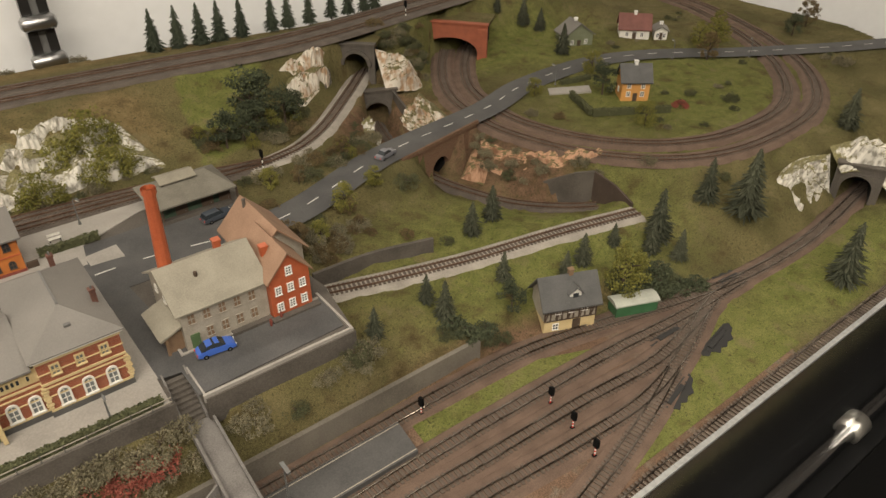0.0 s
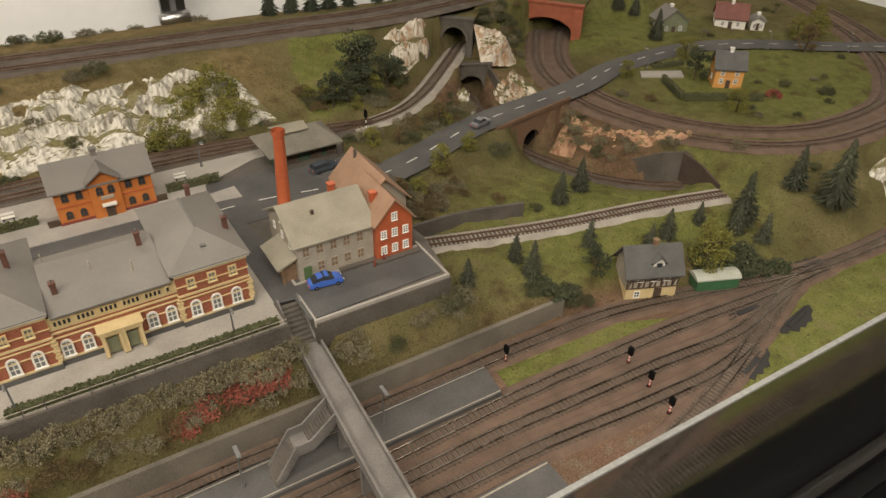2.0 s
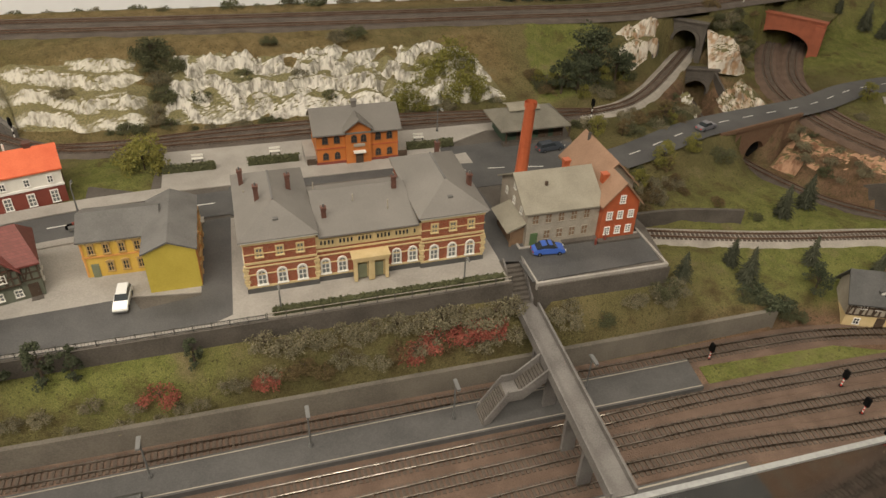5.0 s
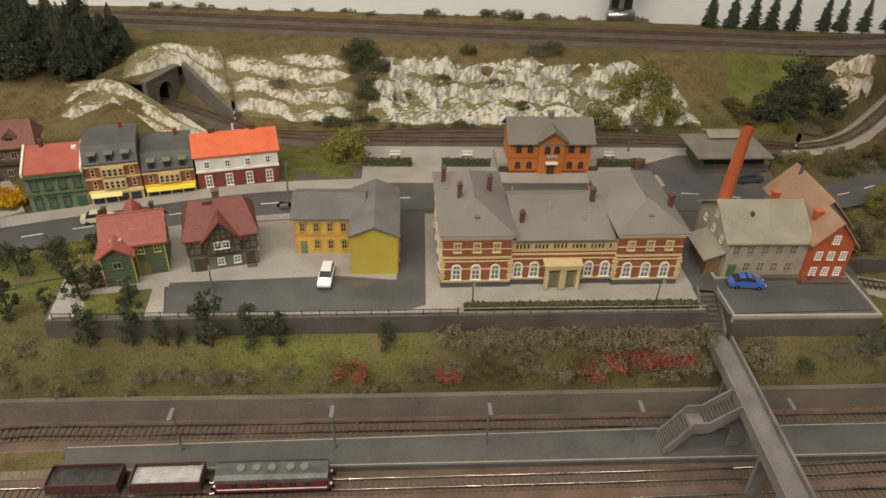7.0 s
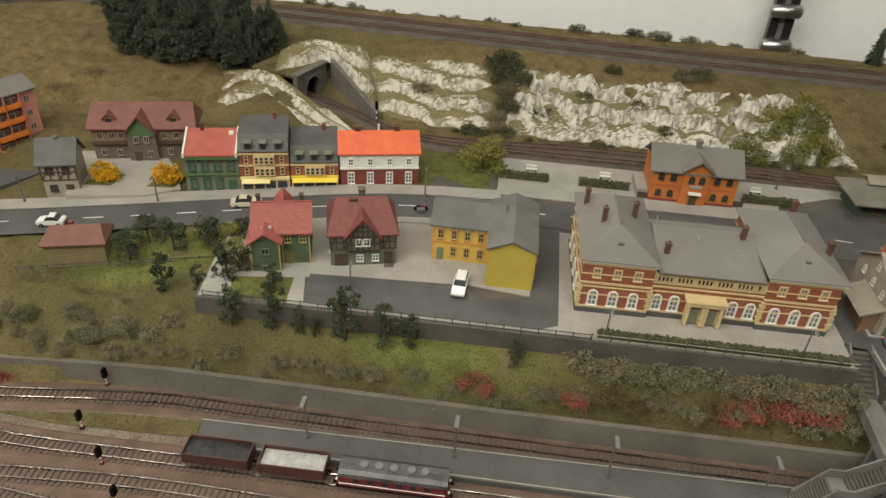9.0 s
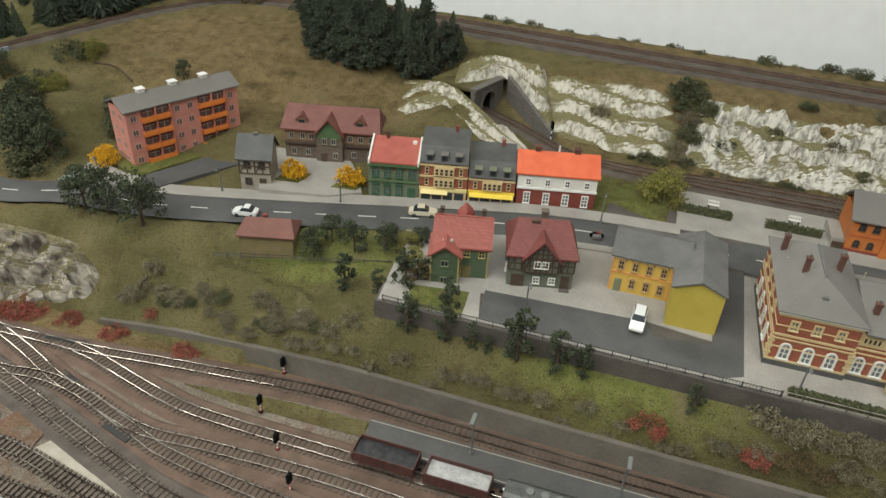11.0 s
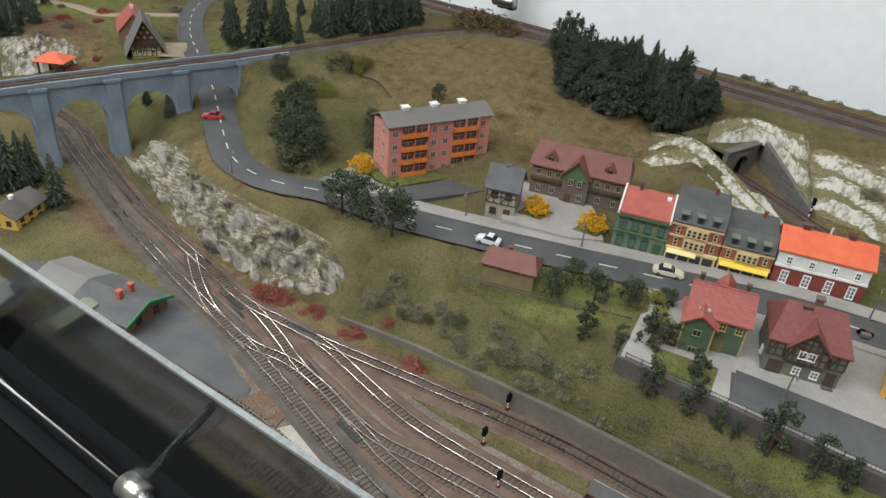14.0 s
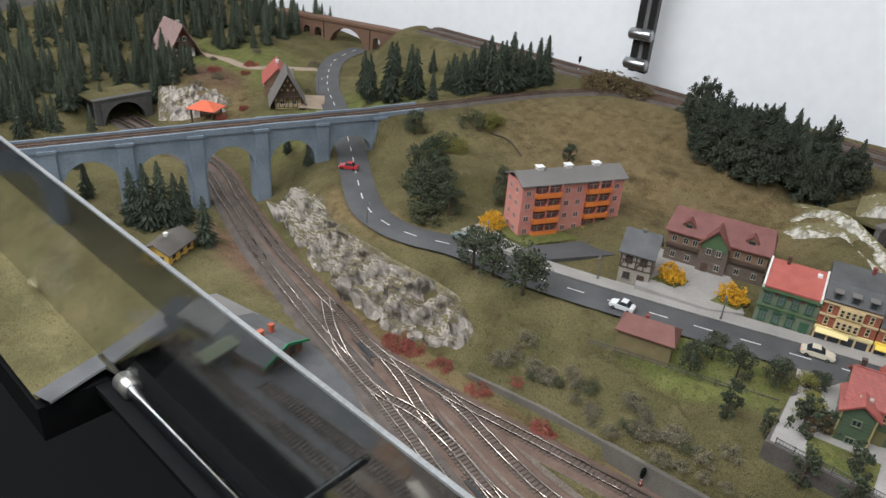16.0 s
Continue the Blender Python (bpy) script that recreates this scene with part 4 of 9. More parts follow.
def ground(x, y):
    """Height of the open ground: blended from beds and banks, with the low yard cut in front of the retaining wall."""
    x, y = np.atleast_1d(np.asarray(x, float)), np.atleast_1d(np.asarray(y, float))
    out = np.empty(x.size)
    for i in range(0, x.size, 4000):
        d2 = (x[i:i + 4000, None] - CTRL[:, 0]) ** 2 + (y[i:i + 4000, None] - CTRL[:, 1]) ** 2
        w = 1 / (d2 + 0.03) ** 1.9
        out[i:i + 4000] = (w * CTRL[:, 2]).sum(1) / w.sum(1)
    wall_y = np.interp(x, [-12.0, -10.0, -6.5, 9.0, 12.0, 15.0], [-1.5, -1.42, -1.36, -1.3, -1.9, -2.3])
    top = np.interp(x, [-11.5, -9.0, -6.0, 8.6, 9.4], [-1.4, -1.12, -0.97, -0.97, -1.3])
    edge = np.interp(x, [-11.0, -8.2, -5.8, 6.8, 7.6, 9.0], [-0.55, -0.35, -0.72, -0.72, -0.2, 0.3])
    edge_z = np.interp(x, [-11.0, -8.2, -5.8, 6.8, 7.6, 9.0], [-0.36, -0.28, -0.21, -0.21, -0.55, -0.78])
    f = np.clip((y - wall_y) / (edge - wall_y), 0, 1)
    bank = top + (edge_z - top) * f
    on_bank = (x > -10.6) & (x < 8.8) & (y > wall_y) & (f < 1)
    out = np.where(on_bank, bank, out)
    low = (y <= wall_y) & (x > -13.5) & (x < 13.5)
    return np.where(low, YARD - 0.01, out)


BEDS = np.vstack([ROAD[:, :3] - [0, 0, 0.01], *UPPER, CURVE[CURVE[:, 1] > 3.6], BACK[(BACK[:, 1] < 8.9) & (BACK[:, 0] > -6.5)], BACK2, SIDING, LOWER[(LOWER[:, 0] < 13.75) & ((LOWER[:, 1] < 3.7) | ((LOWER[:, 1] > 4.75) & (LOWER[:, 1] < 7.55)))], *[r[r[:, 1] < 9.3] for r in RINGS], *[t[t[:, 0] > -27.6] for t in (YARD_TRACKS[0], YARD_TRACKS[6])]])


def graded(x, y):
    """Ground cut or filled so that beds and roads lie on it, with steep banks beside them."""
    h = ground(x, y)
    x, y = np.atleast_1d(x), np.atleast_1d(y)
    for i in range(0, x.size, 3000):
        d2 = (x[i:i + 3000, None] - BEDS[:, 0]) ** 2 + (y[i:i + 3000, None] - BEDS[:, 1]) ** 2
        k = d2.argmin(1)
        d = np.maximum(np.sqrt(d2[np.arange(len(k)), k]) - np.where(BEDS[k, 2] < -1.1, 0.3, 0.38), 0) * np.where(BEDS[k, 2] < -1.1, 5.0, 1.5)
        z = BEDS[k, 2] - 0.05
        h[i:i + 3000] = np.clip(h[i:i + 3000], z - d, z + d)
    return h


def gz(x, y):
    return float(graded(x, y)[0])


def in_poly(x, y, poly):
    inside = np.zeros(x.shape, bool)
    for (x0, y0), (x1, y1) in zip(poly, poly[1:] + poly[:1]):
        hit = (y0 > y) != (y1 > y)
        inside ^= hit & (x < (x1 - x0) * (y - y0) / (y1 - y0 + 1e-12) + x0)
    return inside


TOWN = [(-5.75, -0.74), (4.02, -0.66), (4.03, -0.06), (4.36, -0.06), (4.37, -0.80), (6.72, -0.70), (6.9, 0.4), (6.7, 2.0), (6.9, 3.3), (7.2, 4.75), (-1.5, 4.75), (-1.6, 3.4), (-2.7, 3.9), (-2.7, 3.2), (-3.3, 3.1), (-3.6, 1.95), (-5.7, 1.5), (-5.9, 1.2)]
BOARD = [(-15.0, -5.05), (19.5, -5.05), (22.0, -4.2), (27.0, -1.0), (29.0, 3.0), (29.0, 9.6), (24.0, 10.7), (12.0, 10.6), (-6.0, 11.25), (-40.0, 11.6), (-40.0, -7.3), (-15.0, -7.3)]
STEP = 0.14
gx, gy = np.meshgrid(np.arange(-40, 29.2, STEP), np.arange(-7.4, 11.8, STEP), indexing="ij")
hz = graded(gx.ravel(), gy.ravel()).reshape(gx.shape)
hz += 0.02 * np.array([noise.noise((x * 2.1, y * 2.1, 0)) for x, y in zip(gx.ravel(), gy.ravel())]).reshape(gx.shape) * (np.abs(hz - YARD) > 0.06)
town = in_poly(gx, gy, TOWN)
hz = np.where(town, np.where(gy < 0.0, -0.32, -0.07 - 0.05 * (gx < -4.5)), hz)
CLIFF = [(-18.2, -0.2), (-16.6, -0.68), (-15.1, -1.02), (-13.9, -1.3), (-12.5, -1.36), (-11.6, -1.15), (-11.5, -0.75), (-12.5, -0.68), (-13.7, -0.72), (-15.0, -0.58), (-16.4, -0.1), (-17.4, 0.34), (-18.1, 0.25)]
hz = np.where(in_poly(gx, gy, CLIFF), hz - 0.3, hz)
GULLY = [(11.2, 3.72), (11.45, 3.1), (12.2, 2.8), (12.8, 3.2), (13.0, 4.12), (12.25, 3.98), (12.25, 4.6), (11.75, 4.5), (11.72, 3.86)]
hz = np.where(in_poly(gx, gy, GULLY), np.minimum(hz, -1.26), hz)
hz = np.where((gx > 3.85) & (gx < 4.55) & (gy > -1.0) & (gy < 0.05), np.minimum(hz, -0.55), hz)
keep = in_poly(gx, gy, BOARD)
nx, ny = gx.shape
ids = -np.ones(gx.size, int)
quad = keep[:-1, :-1] & keep[1:, :-1] & keep[1:, 1:] & keep[:-1, 1:]
I, J = np.nonzero(quad)
corner = np.stack([I * ny + J, (I + 1) * ny + J, (I + 1) * ny + J + 1, I * ny + J + 1], 1)
used = np.unique(corner)
ids[used] = np.arange(len(used))
ground_ob = sheet("ground", np.stack([gx.ravel(), gy.ravel(), hz.ravel()], 1)[used], ids[corner].tolist(), LAND)
tagged(ground_ob, "olive and brown flock-covered model landscape on baseboards", "ground", kind="structure")


def bump_zone(x, y, cx, cy, rx, ry, soft=1.6):
    return np.clip((1 - np.sqrt(((x - cx) / rx) ** 2 + ((y - cy) / ry) ** 2)) * soft, 0, 1)


px_, py_ = gx.ravel()[used], gy.ravel()[used]
ZONES = {
    "dry": [(-12.0, 6.6, 6.5, 4.0), (-1.0, 7.4, 7.0, 2.2), (5.9, 7.4, 1.2, 1.4), (-15.5, 0.3, 3.0, 0.9), (0.5, 10.6, 30.0, 0.6), (-26.0, 2.6, 2.6, 1.5)],
    "lush": [(11.5, 0.2, 5.2, 3.0), (19.5, 3.0, 5.5, 4.5), (18.0, 8.0, 5.0, 2.0), (16.0, -3.6, 5.0, 1.2), (-29.0, 5.0, 5.0, 3.0), (-21.0, 4.5, 3.0, 4.0), (-2.3, 4.2, 1.2, 1.4), (-7.0, 0.75, 1.9, 0.9), (-7.4, 0.3, 1.6, 0.5), (-1.9, -0.85, 2.2, 0.45)],
    "earth": [(13.4, 2.6, 1.4, 2.2), (12.6, 5.8, 1.4, 3.0), (9.0, -1.5, 4.0, 0.5), (11.0, 6.0, 1.6, 1.0), (-27.5, 3.6, 2.2, 1.2), (-16.0, -2.0, 4.0, 0.8)],
}
FIELD = [(7.02, 5.6), (7.08, 6.1), (7.3, 7.4), (7.56, 8.5), (9.7, 8.35), (9.3, 7.5), (9.4, 6.7), (8.6, 5.8)]
for zone, rows in ZONES.items():
    att = ground_ob.data.attributes.new(zone, "FLOAT", "POINT")
    field = in_poly(px_, py_, FIELD)
    cover = np.clip(sum(bump_zone(px_, py_, *r) for r in rows), 0, 1)
    att.data.foreach_set("value", np.where(field, 1.0 if zone == "lush" else 0.0, cover).astype(np.float32))

# ---- board, panel and hall ----
GAUGE = 0.171


def slab(name, poly, z0, z1, material, label, category="", kind="structure", parent=None):
    ob = part(name, prism(bmesh.new(), poly, z0, z1), material, parent)
    return tagged(ob, label, category, kind=kind)


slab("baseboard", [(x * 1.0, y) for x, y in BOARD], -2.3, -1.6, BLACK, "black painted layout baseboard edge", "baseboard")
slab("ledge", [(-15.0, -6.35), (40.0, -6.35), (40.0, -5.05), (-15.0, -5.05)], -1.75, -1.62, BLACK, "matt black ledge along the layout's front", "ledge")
wall = part("wall_back", boxes((-60, 30, 11.9, 12.3, -14, 15)), WALL_PAINT)
tagged(wall, "plain white painted wall behind the layout", "wall", kind="structure")
wall = part("wall_right", prism(bmesh.new(), [(30.0, 0.5), (30.6, 0.5), (30.6, 12.3), (30.0, 12.3)], -14, 15), WALL_PAINT)
tagged(wall, "plain white painted wall beside the layout", "wall", kind="structure")
# Left, front, far and end walls are added to close the hall
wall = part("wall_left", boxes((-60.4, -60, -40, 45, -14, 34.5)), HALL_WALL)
tagged(wall, "plain grey-brown wall added to close the hall", "wall", kind="structure")
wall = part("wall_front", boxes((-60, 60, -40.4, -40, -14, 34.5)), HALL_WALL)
tagged(wall, "plain darkened wall added opposite the layout", "wall", kind="structure")
tagged(part("wall_far", boxes((-60, 60, 45, 45.4, -14, 34.5)), HALL_WALL), "plain darkened far wall added beyond the partition", "wall", kind="structure")
tagged(part("wall_end", boxes((60, 60.4, -40, 45, -14, 34.5)), HALL_WALL), "plain darkened end wall added to the hall", "wall", kind="structure")
# Near-zero floor colour stands in for the unlit space below the layout
tagged(part("floor", boxes((-60, 60, -40, 45, -14.4, -14)), surface("hall_floor", (0.0012, 0.0012, 0.0012), (0.002, 0.002, 0.002), 0.9, 0.3, 5, 0)), "hall floor under the layout, unlit darkness in its colour", "floor", kind="structure")
tagged(part("ceiling", boxes((-60, 60, -40, 45, 34.5, 35)), WALL_PAINT), "white hall ceiling", "ceiling", kind="structure")


def perspex():
    m, nodes, links, bsdf = node_mat("clear_perspex")
    # Grey tint imitates the haze of dim reflections in the sheet
    bsdf.inputs["Base Color"].default_value = (0.66, 0.68, 0.68, 1)
    bsdf.inputs["Roughness"].default_value, bsdf.inputs["Transmission Weight"].default_value, bsdf.inputs["IOR"].default_value = 0.03, 1.0, 1.49
    return m


PERSPEX = perspex()
EDGE = surface("sawn_perspex_edge", (0.21, 0.21, 0.205), (0.33, 0.335, 0.325), 0.4, 1, 30, 0.05)
FOOT = (-5.95, -1.62)
for px0, px1, ty, tz in ((-24.0, -2.0, -7.36, 3.70), (2.0, 24.0, -6.62, 3.15)):
    pan = thing("perspex_panel", 0, 0, 0, 0, "perspex guard panel with tinted-in haze, leaning outwards along the layout's front", "panel", "guard panels")
    bm = bmesh.new()
    profile_x(bm, [(FOOT[0], FOOT[1]), (FOOT[0] + 0.032, FOOT[1]), (ty + 0.032, tz), (ty, tz)], px0, px1)
    body = part("sheet", bm, PERSPEX, pan)
    body.visible_shadow = False
    bm = bmesh.new()
    profile_x(bm, [(ty - 0.004, tz - 0.012), (ty + 0.036, tz - 0.012), (ty + 0.036, tz + 0.010), (ty - 0.004, tz + 0.010)], px0, px1)
    part("top_edge", bm, EDGE, pan, "pale sawn top edge")
# Bar added for a slanting line of unsettled origin behind the panel
strut = thing("panel_strut", 0, 0, 0, 0, "slanting perspex bar added between the handrail and a guard panel", "strut")
bar = part("bar", tube(bmesh.new(), [(-10.2, -5.9, -1.3), (-8.3, -5.98, 1.36)], 0.05, 8), PERSPEX, strut, smooth=True)
bar.visible_shadow = False
# Thin pale tube paints the highlight along the bar
part("lit_edge", tube(bmesh.new(), [(-10.22, -5.96, -1.28), (-8.32, -6.04, 1.37)], 0.012, 6), EDGE, strut, "pale line painting the light along the bar")
rail = thing("handrail", 0, -5.98, -1.5, 0, "chromed tube with clamps carrying the guard panels", "rail")
part("tube", tube(bmesh.new(), [(-15.5, 0, 0), (24, 0, 0)], 0.13, 16), CHROME, rail, smooth=True)
for k, cx in enumerate((-14.5, -10.3, 12.5)):
    bm = bmesh.new()
    tube(bm, [(cx - 0.2, 0, 0.0), (cx + 0.2, 0, 0.0)], 0.19, 14)
    tube(bm, [(cx, 0.05, 0.1), (cx, 0.16, 0.28)], [0.13, 0.10], 10)
    part("clamp", bm, CLAMP, rail, "bright metal clamp", smooth=True)

CLAMP_DULL = plain("dull_chrome", (0.42, 0.42, 0.42), 0.32, 1.0)
# Stand posts against the back wall
for x, y, z in ((-14.9, 11.15, 1.45), (5.5, 11.1, 0.9)):
    post = thing("stand_post", x, y, z, 0, "black upright post with chrome clamps behind the track", "post", "stand posts")
    part("upright", boxes((-0.3, -0.08, -0.1, 0.1, 0, 14), (0.08, 0.3, -0.1, 0.1, 0, 14)), BLACK_GLOSS, post)
    part("strip", boxes((-0.08, 0.08, -0.06, 0.06, 0, 14)), METAL_GREY, post)
    for zz in (0.25, 1.15):
        bm = bmesh.new()
        tube(bm, [(-0.42, -0.2, zz), (-0.36, -0.2, zz), (0.32, -0.2, zz + 0.02), (0.38, -0.2, zz + 0.02)], [0.10, 0.17, 0.18, 0.11], 12)
        part("clamp", bm, CLAMP_DULL, post, "polished clamp", smooth=True)

# ---- railway tracks ----


def sleepers(c, w, every, material, parent, single=False, singles_from=-13.0):
    n = normals(c)
    s = np.r_[0, np.cumsum(np.linalg.norm(np.diff(c[:, :2], axis=0), axis=1))]
    verts, faces = [], []
    one = None
    for d in np.arange(every / 2, s[-1], every):
        p = np.array([np.interp(d, s, c[:, k]) for k in range(3)])
        q = np.array([np.interp(d, s, n[:, k]) for k in range(2)])
        q /= np.linalg.norm(q)
        t = np.array([q[1], -q[0]])
        if single and singles_from < p[0] < singles_from + 26:
            if one is None:
                one = part("sleeper", boxes((-w / 2, w / 2, -every * 0.27, every * 0.27, 0, 0.022)), material, parent)
                one.matrix_basis = pose(p[0] * U, p[1] * U, p[2] * U, 0, 0, math.degrees(math.atan2(q[1], q[0])))
            else:
                share(one, parent, p[0], p[1], p[2], math.degrees(math.atan2(q[1], q[0])))
            continue
        b = len(verts)
        for h in (0.0, 0.022):
            for a, e in ((-1, -1), (1, -1), (1, 1), (-1, 1)):
                v = p[:2] + q * a * w / 2 + t * e * every * 0.27
                verts.append((v[0], v[1], p[2] + h))
        faces += [(b + 4, b + 5, b + 6, b + 7), (b, b + 1, b + 5, b + 4), (b + 1, b + 2, b + 6, b + 5), (b + 2, b + 3, b + 7, b + 6), (b + 3, b, b + 4, b + 7)]
    ob = sheet("sleeper_strip", verts, faces, material, parent, smooth=False)
    tagged(ob, kind="stuff")


def track(c, bed, rail_mat, label, width=0.5, name="railway_track", single=False):
    t = thing(name, 0, 0, 0, 0, label, "track", "railway tracks")
    if bed is not None:
        w = width / 2
        ribbon("ballast", c - [0, 0, 0.012], [(-w - 0.06, -0.05), (-w + 0.06, 0.018), (w - 0.06, 0.018), (w + 0.06, -0.05)], bed, t)
    sleepers(c, 0.30, 0.088, SLEEPER, t, single)
    for side in (-1, 1):
        o = side * GAUGE / 2
        ribbon("rail", c, [(o - 0.0075, 0.015), (o - 0.0075, 0.05), (o + 0.0075, 0.05), (o + 0.0075, 0.015)], rail_mat, t)
    return t


for u in UPPER:
    track(u, BALLAST_GREY, RAIL_RUST, "weathered main line on grey ballast along the wall", 0.72)
track(CURVE, BALLAST_GREY, RAIL_RUST, "curved single line over the viaduct", 0.5)
track(BACK[BACK[:, 0] <= 7.7], BALLAST_GREY, RAIL_RUST, "branch line behind the small station", 0.5)
track(BACK[BACK[:, 0] >= 7.6], BALLAST_PALE, RAIL_RUST, "branch line on pale ballast climbing to the tunnel", 0.56)
track(BACK2, BALLAST_GREY, RAIL_RUST, "rusty loop siding behind the small station", 0.45)
track(SIDING, BALLAST_PALE, RAIL_RUST, "siding on pale ballast across the meadow", 0.55)
track(LOWER, BALLAST_GREY, RAIL_RUST, "sunken curved line through the brick arch", 0.45)
for r in RINGS:
    track(r, BALLAST, RAIL_RUST, "reddish brown curved line round the houses", 0.62)
for k, y in enumerate(YARD_TRACKS):
    track(y + [0, 0, 0.0025 * k], BALLAST if k < 5 else BALLAST_GREY if k == 6 else None, RAIL, "station yard track with bright worn rails", 0.6, single=k < 4)

# Yard floor between the tracks
ygrey = part("yard_floor", prism(bmesh.new(), [(-13.0, -4.9), (-4.6, -4.9), (-5.3, -3.0), (-5.3, -1.40), (-9.6, -1.42), (-13.4, -1.75), (-16.6, -1.3), (-17.2, -1.8), (-14.6, -2.7)], YARD - 0.02, YARD + 0.010), YARD_GREY)
tagged(ygrey, "beige-grey ballast floor of the yard throat", "yard", kind="structure")
yard = part("yard_floor", prism(bmesh.new(), [(-4.6, -4.9), (13.0, -4.9), (14.5, -2.9), (12.6, -2.3), (9.0, -1.5), (8.6, -1.36), (-5.3, -1.40), (-5.3, -3.0)], YARD - 0.02, YARD + 0.012), EARTH)
tagged(yard, "reddish brown ballast floor of the station yard", "yard", kind="structure")


def flat(name, poly, z, material, label, category="ground", t=0.02):
    zone = {"flock_meadow": "lush", "flock_dry": "dry", "flock_grass": ""}.get(material.name)
    ob = part(name, prism(bmesh.new(), poly, z - t, z), material if zone is None else LAND)
    if zone:
        ob.data.attributes.new(zone, "FLOAT", "POINT").data.foreach_set("value", [1.0] * len(ob.data.vertices))
    return tagged(ob, label, category, kind="structure")


flat("grass_patch", [(7.0, -1.85), (9.6, -1.95), (10.6, -2.35), (9.5, -2.36), (6.95, -2.3)], YARD + 0.024, GRASS_BRIGHT, "green flock patch between the yard tracks")
flat("grass_patch", [(-5.35, -1.9), (-6.6, -1.95), (-8.4, -2.2), (-7.4, -2.28), (-5.3, -2.2)], YARD + 0.024, GRASS, "green flock patch between the yard tracks")
flat("grass_patch", [(19.4, -4.4), (7.9, -4.5), (9.6, -4.15), (11.6, -3.6), (13.6, -2.98), (16.5, -3.05), (19.4, -2.85)], YARD + 0.022, GRASS_BRIGHT, "green flock verge in front of the yard throat")
flat("yard_path", [(-10.2, -3.9), (-12.2, -3.05), (-14.6, -2.9), (-15.6, -3.6), (-14.5, -4.9), (-12.0, -4.6)], YARD + 0.03, ASPHALT, "dark grey hardstanding before the engine shed")

# ---- road, street, pavements ----
road = ribbon("road", ROAD + [0, 0, 0.012], [(-0.42, 0), (-0.2, 0.006), (0, 0.01), (0.2, 0.006), (0.42, 0)], ASPHALT)
tagged(road, "dark grey two-lane model road through the town", "road", kind="structure")
s = np.r_[0, np.cumsum(np.linalg.norm(np.diff(ROAD[:, :2], axis=0), axis=1))]
dash = thing("road_marking", 0, 0, 0, 0, "white dashed centre line of the road", "marking", kind="structure")
for d in np.arange(0.3, s[-1], 0.80):
    seg = np.array([[np.interp(d + e, s, ROAD[:, k]) for k in range(3)] for e in (0, 0.17, 0.34)])
    ribbon("dash", seg + [0, 0, 0.027], [(-0.014, 0), (0.014, 0)], LINE, dash, smooth=False)

slab("town_plate", TOWN, -0.48, -0.004, CONCRETE, "grey edge of the raised town plate", "pavement")
flat("pavement", [(-5.7, -0.70), (3.97, -0.62), (3.98, -0.06), (4.3, -0.06), (4.3, 0.12), (3.9, 2.2), (-0.2, 2.2), (-0.3, 0.2), (-0.3, -0.46), (-4.1, -0.6), (-4.25, 0.05), (-1.7, 0.32), (-0.7, 0.2), (-0.7, 2.0), (-1.2, 2.3), (-5.4, 1.5), (-5.85, 0.5)], 0.012, PAVING, "pale beige station pavement", "pavement")
flat("asphalt_yard", [(-4.1, -0.6), (-0.55, -0.58), (-0.26, -0.44), (-0.2, 2.25), (-0.66, 2.2), (-0.7, 0.12), (-1.55, -0.02), (-1.7, 0.3), (-4.2, 0.14)], 0.016, ASPHALT, "dark grey station forecourt", "road")
flat("asphalt_yard", [(4.32, -0.72), (6.62, -0.64), (6.72, 0.2), (4.55, 0.28), (4.35, 2.35), (3.95, 2.3), (4.0, -0.1), (4.3, -0.14)], 0.014, ASPHALT, "dark grey factory yard with a pale kerb", "road")
flat("asphalt_yard", [(-0.2, 2.3), (7.2, 2.3), (7.2, 3.3), (6.6, 4.1), (4.1, 4.0), (4.0, 3.4), (-0.2, 3.3)], 0.009, ASPHALT, "dark grey station approach", "road")
flat("pavement", [(-1.4, 3.36), (4.0, 3.36), (4.1, 4.02), (5.3, 4.6), (7.0, 4.6), (7.0, 4.95), (-1.4, 4.95)], 0.02, PAVING, "pale concrete platform of the small station", "platform")
flat("pavement", [(4.02, 3.62), (4.57, 3.70), (4.60, 2.83), (4.04, 2.75)], 0.016, PAVING, "pale paved corner beside the station approach", "pavement")
near = ROAD[(ROAD[:, 0] > -12.2) & (ROAD[:, 0] < -1.2)]
pv = ribbon("pavement", near + [0, 0, 0.02], [(0.42, 0), (0.42, 0.016), (0.78, 0.016), (0.78, -0.05)], PAVING)
tagged(pv, "pale pavement along the shops", "pavement", kind="structure")
near = ROAD[(ROAD[:, 0] > -6.2) & (ROAD[:, 0] < -0.6)]
pv = ribbon("pavement", near + [0, 0, 0.02], [(-0.42, 0), (-0.42, 0.016), (-0.6, 0.016), (-0.6, -0.05)], PAVING)
tagged(pv, "pale pavement along the houses", "pavement", kind="structure")
kerb = part("kerb", boxes((4.36, 6.70, -0.80, -0.755, -0.1, 0.03), (6.66, 6.70, -0.755, 0.3, -0.1, 0.03), (4.372, 4.40, -0.755, -0.1, -0.1, 0.028), (4.42, 6.64, 0.16, 0.20, 0.0, 0.034), (4.42, 4.46, 0.20, 1.5, 0.0, 0.034)), PAVING)
tagged(kerb, "pale kerb round the factory yard", "kerb", kind="structure")

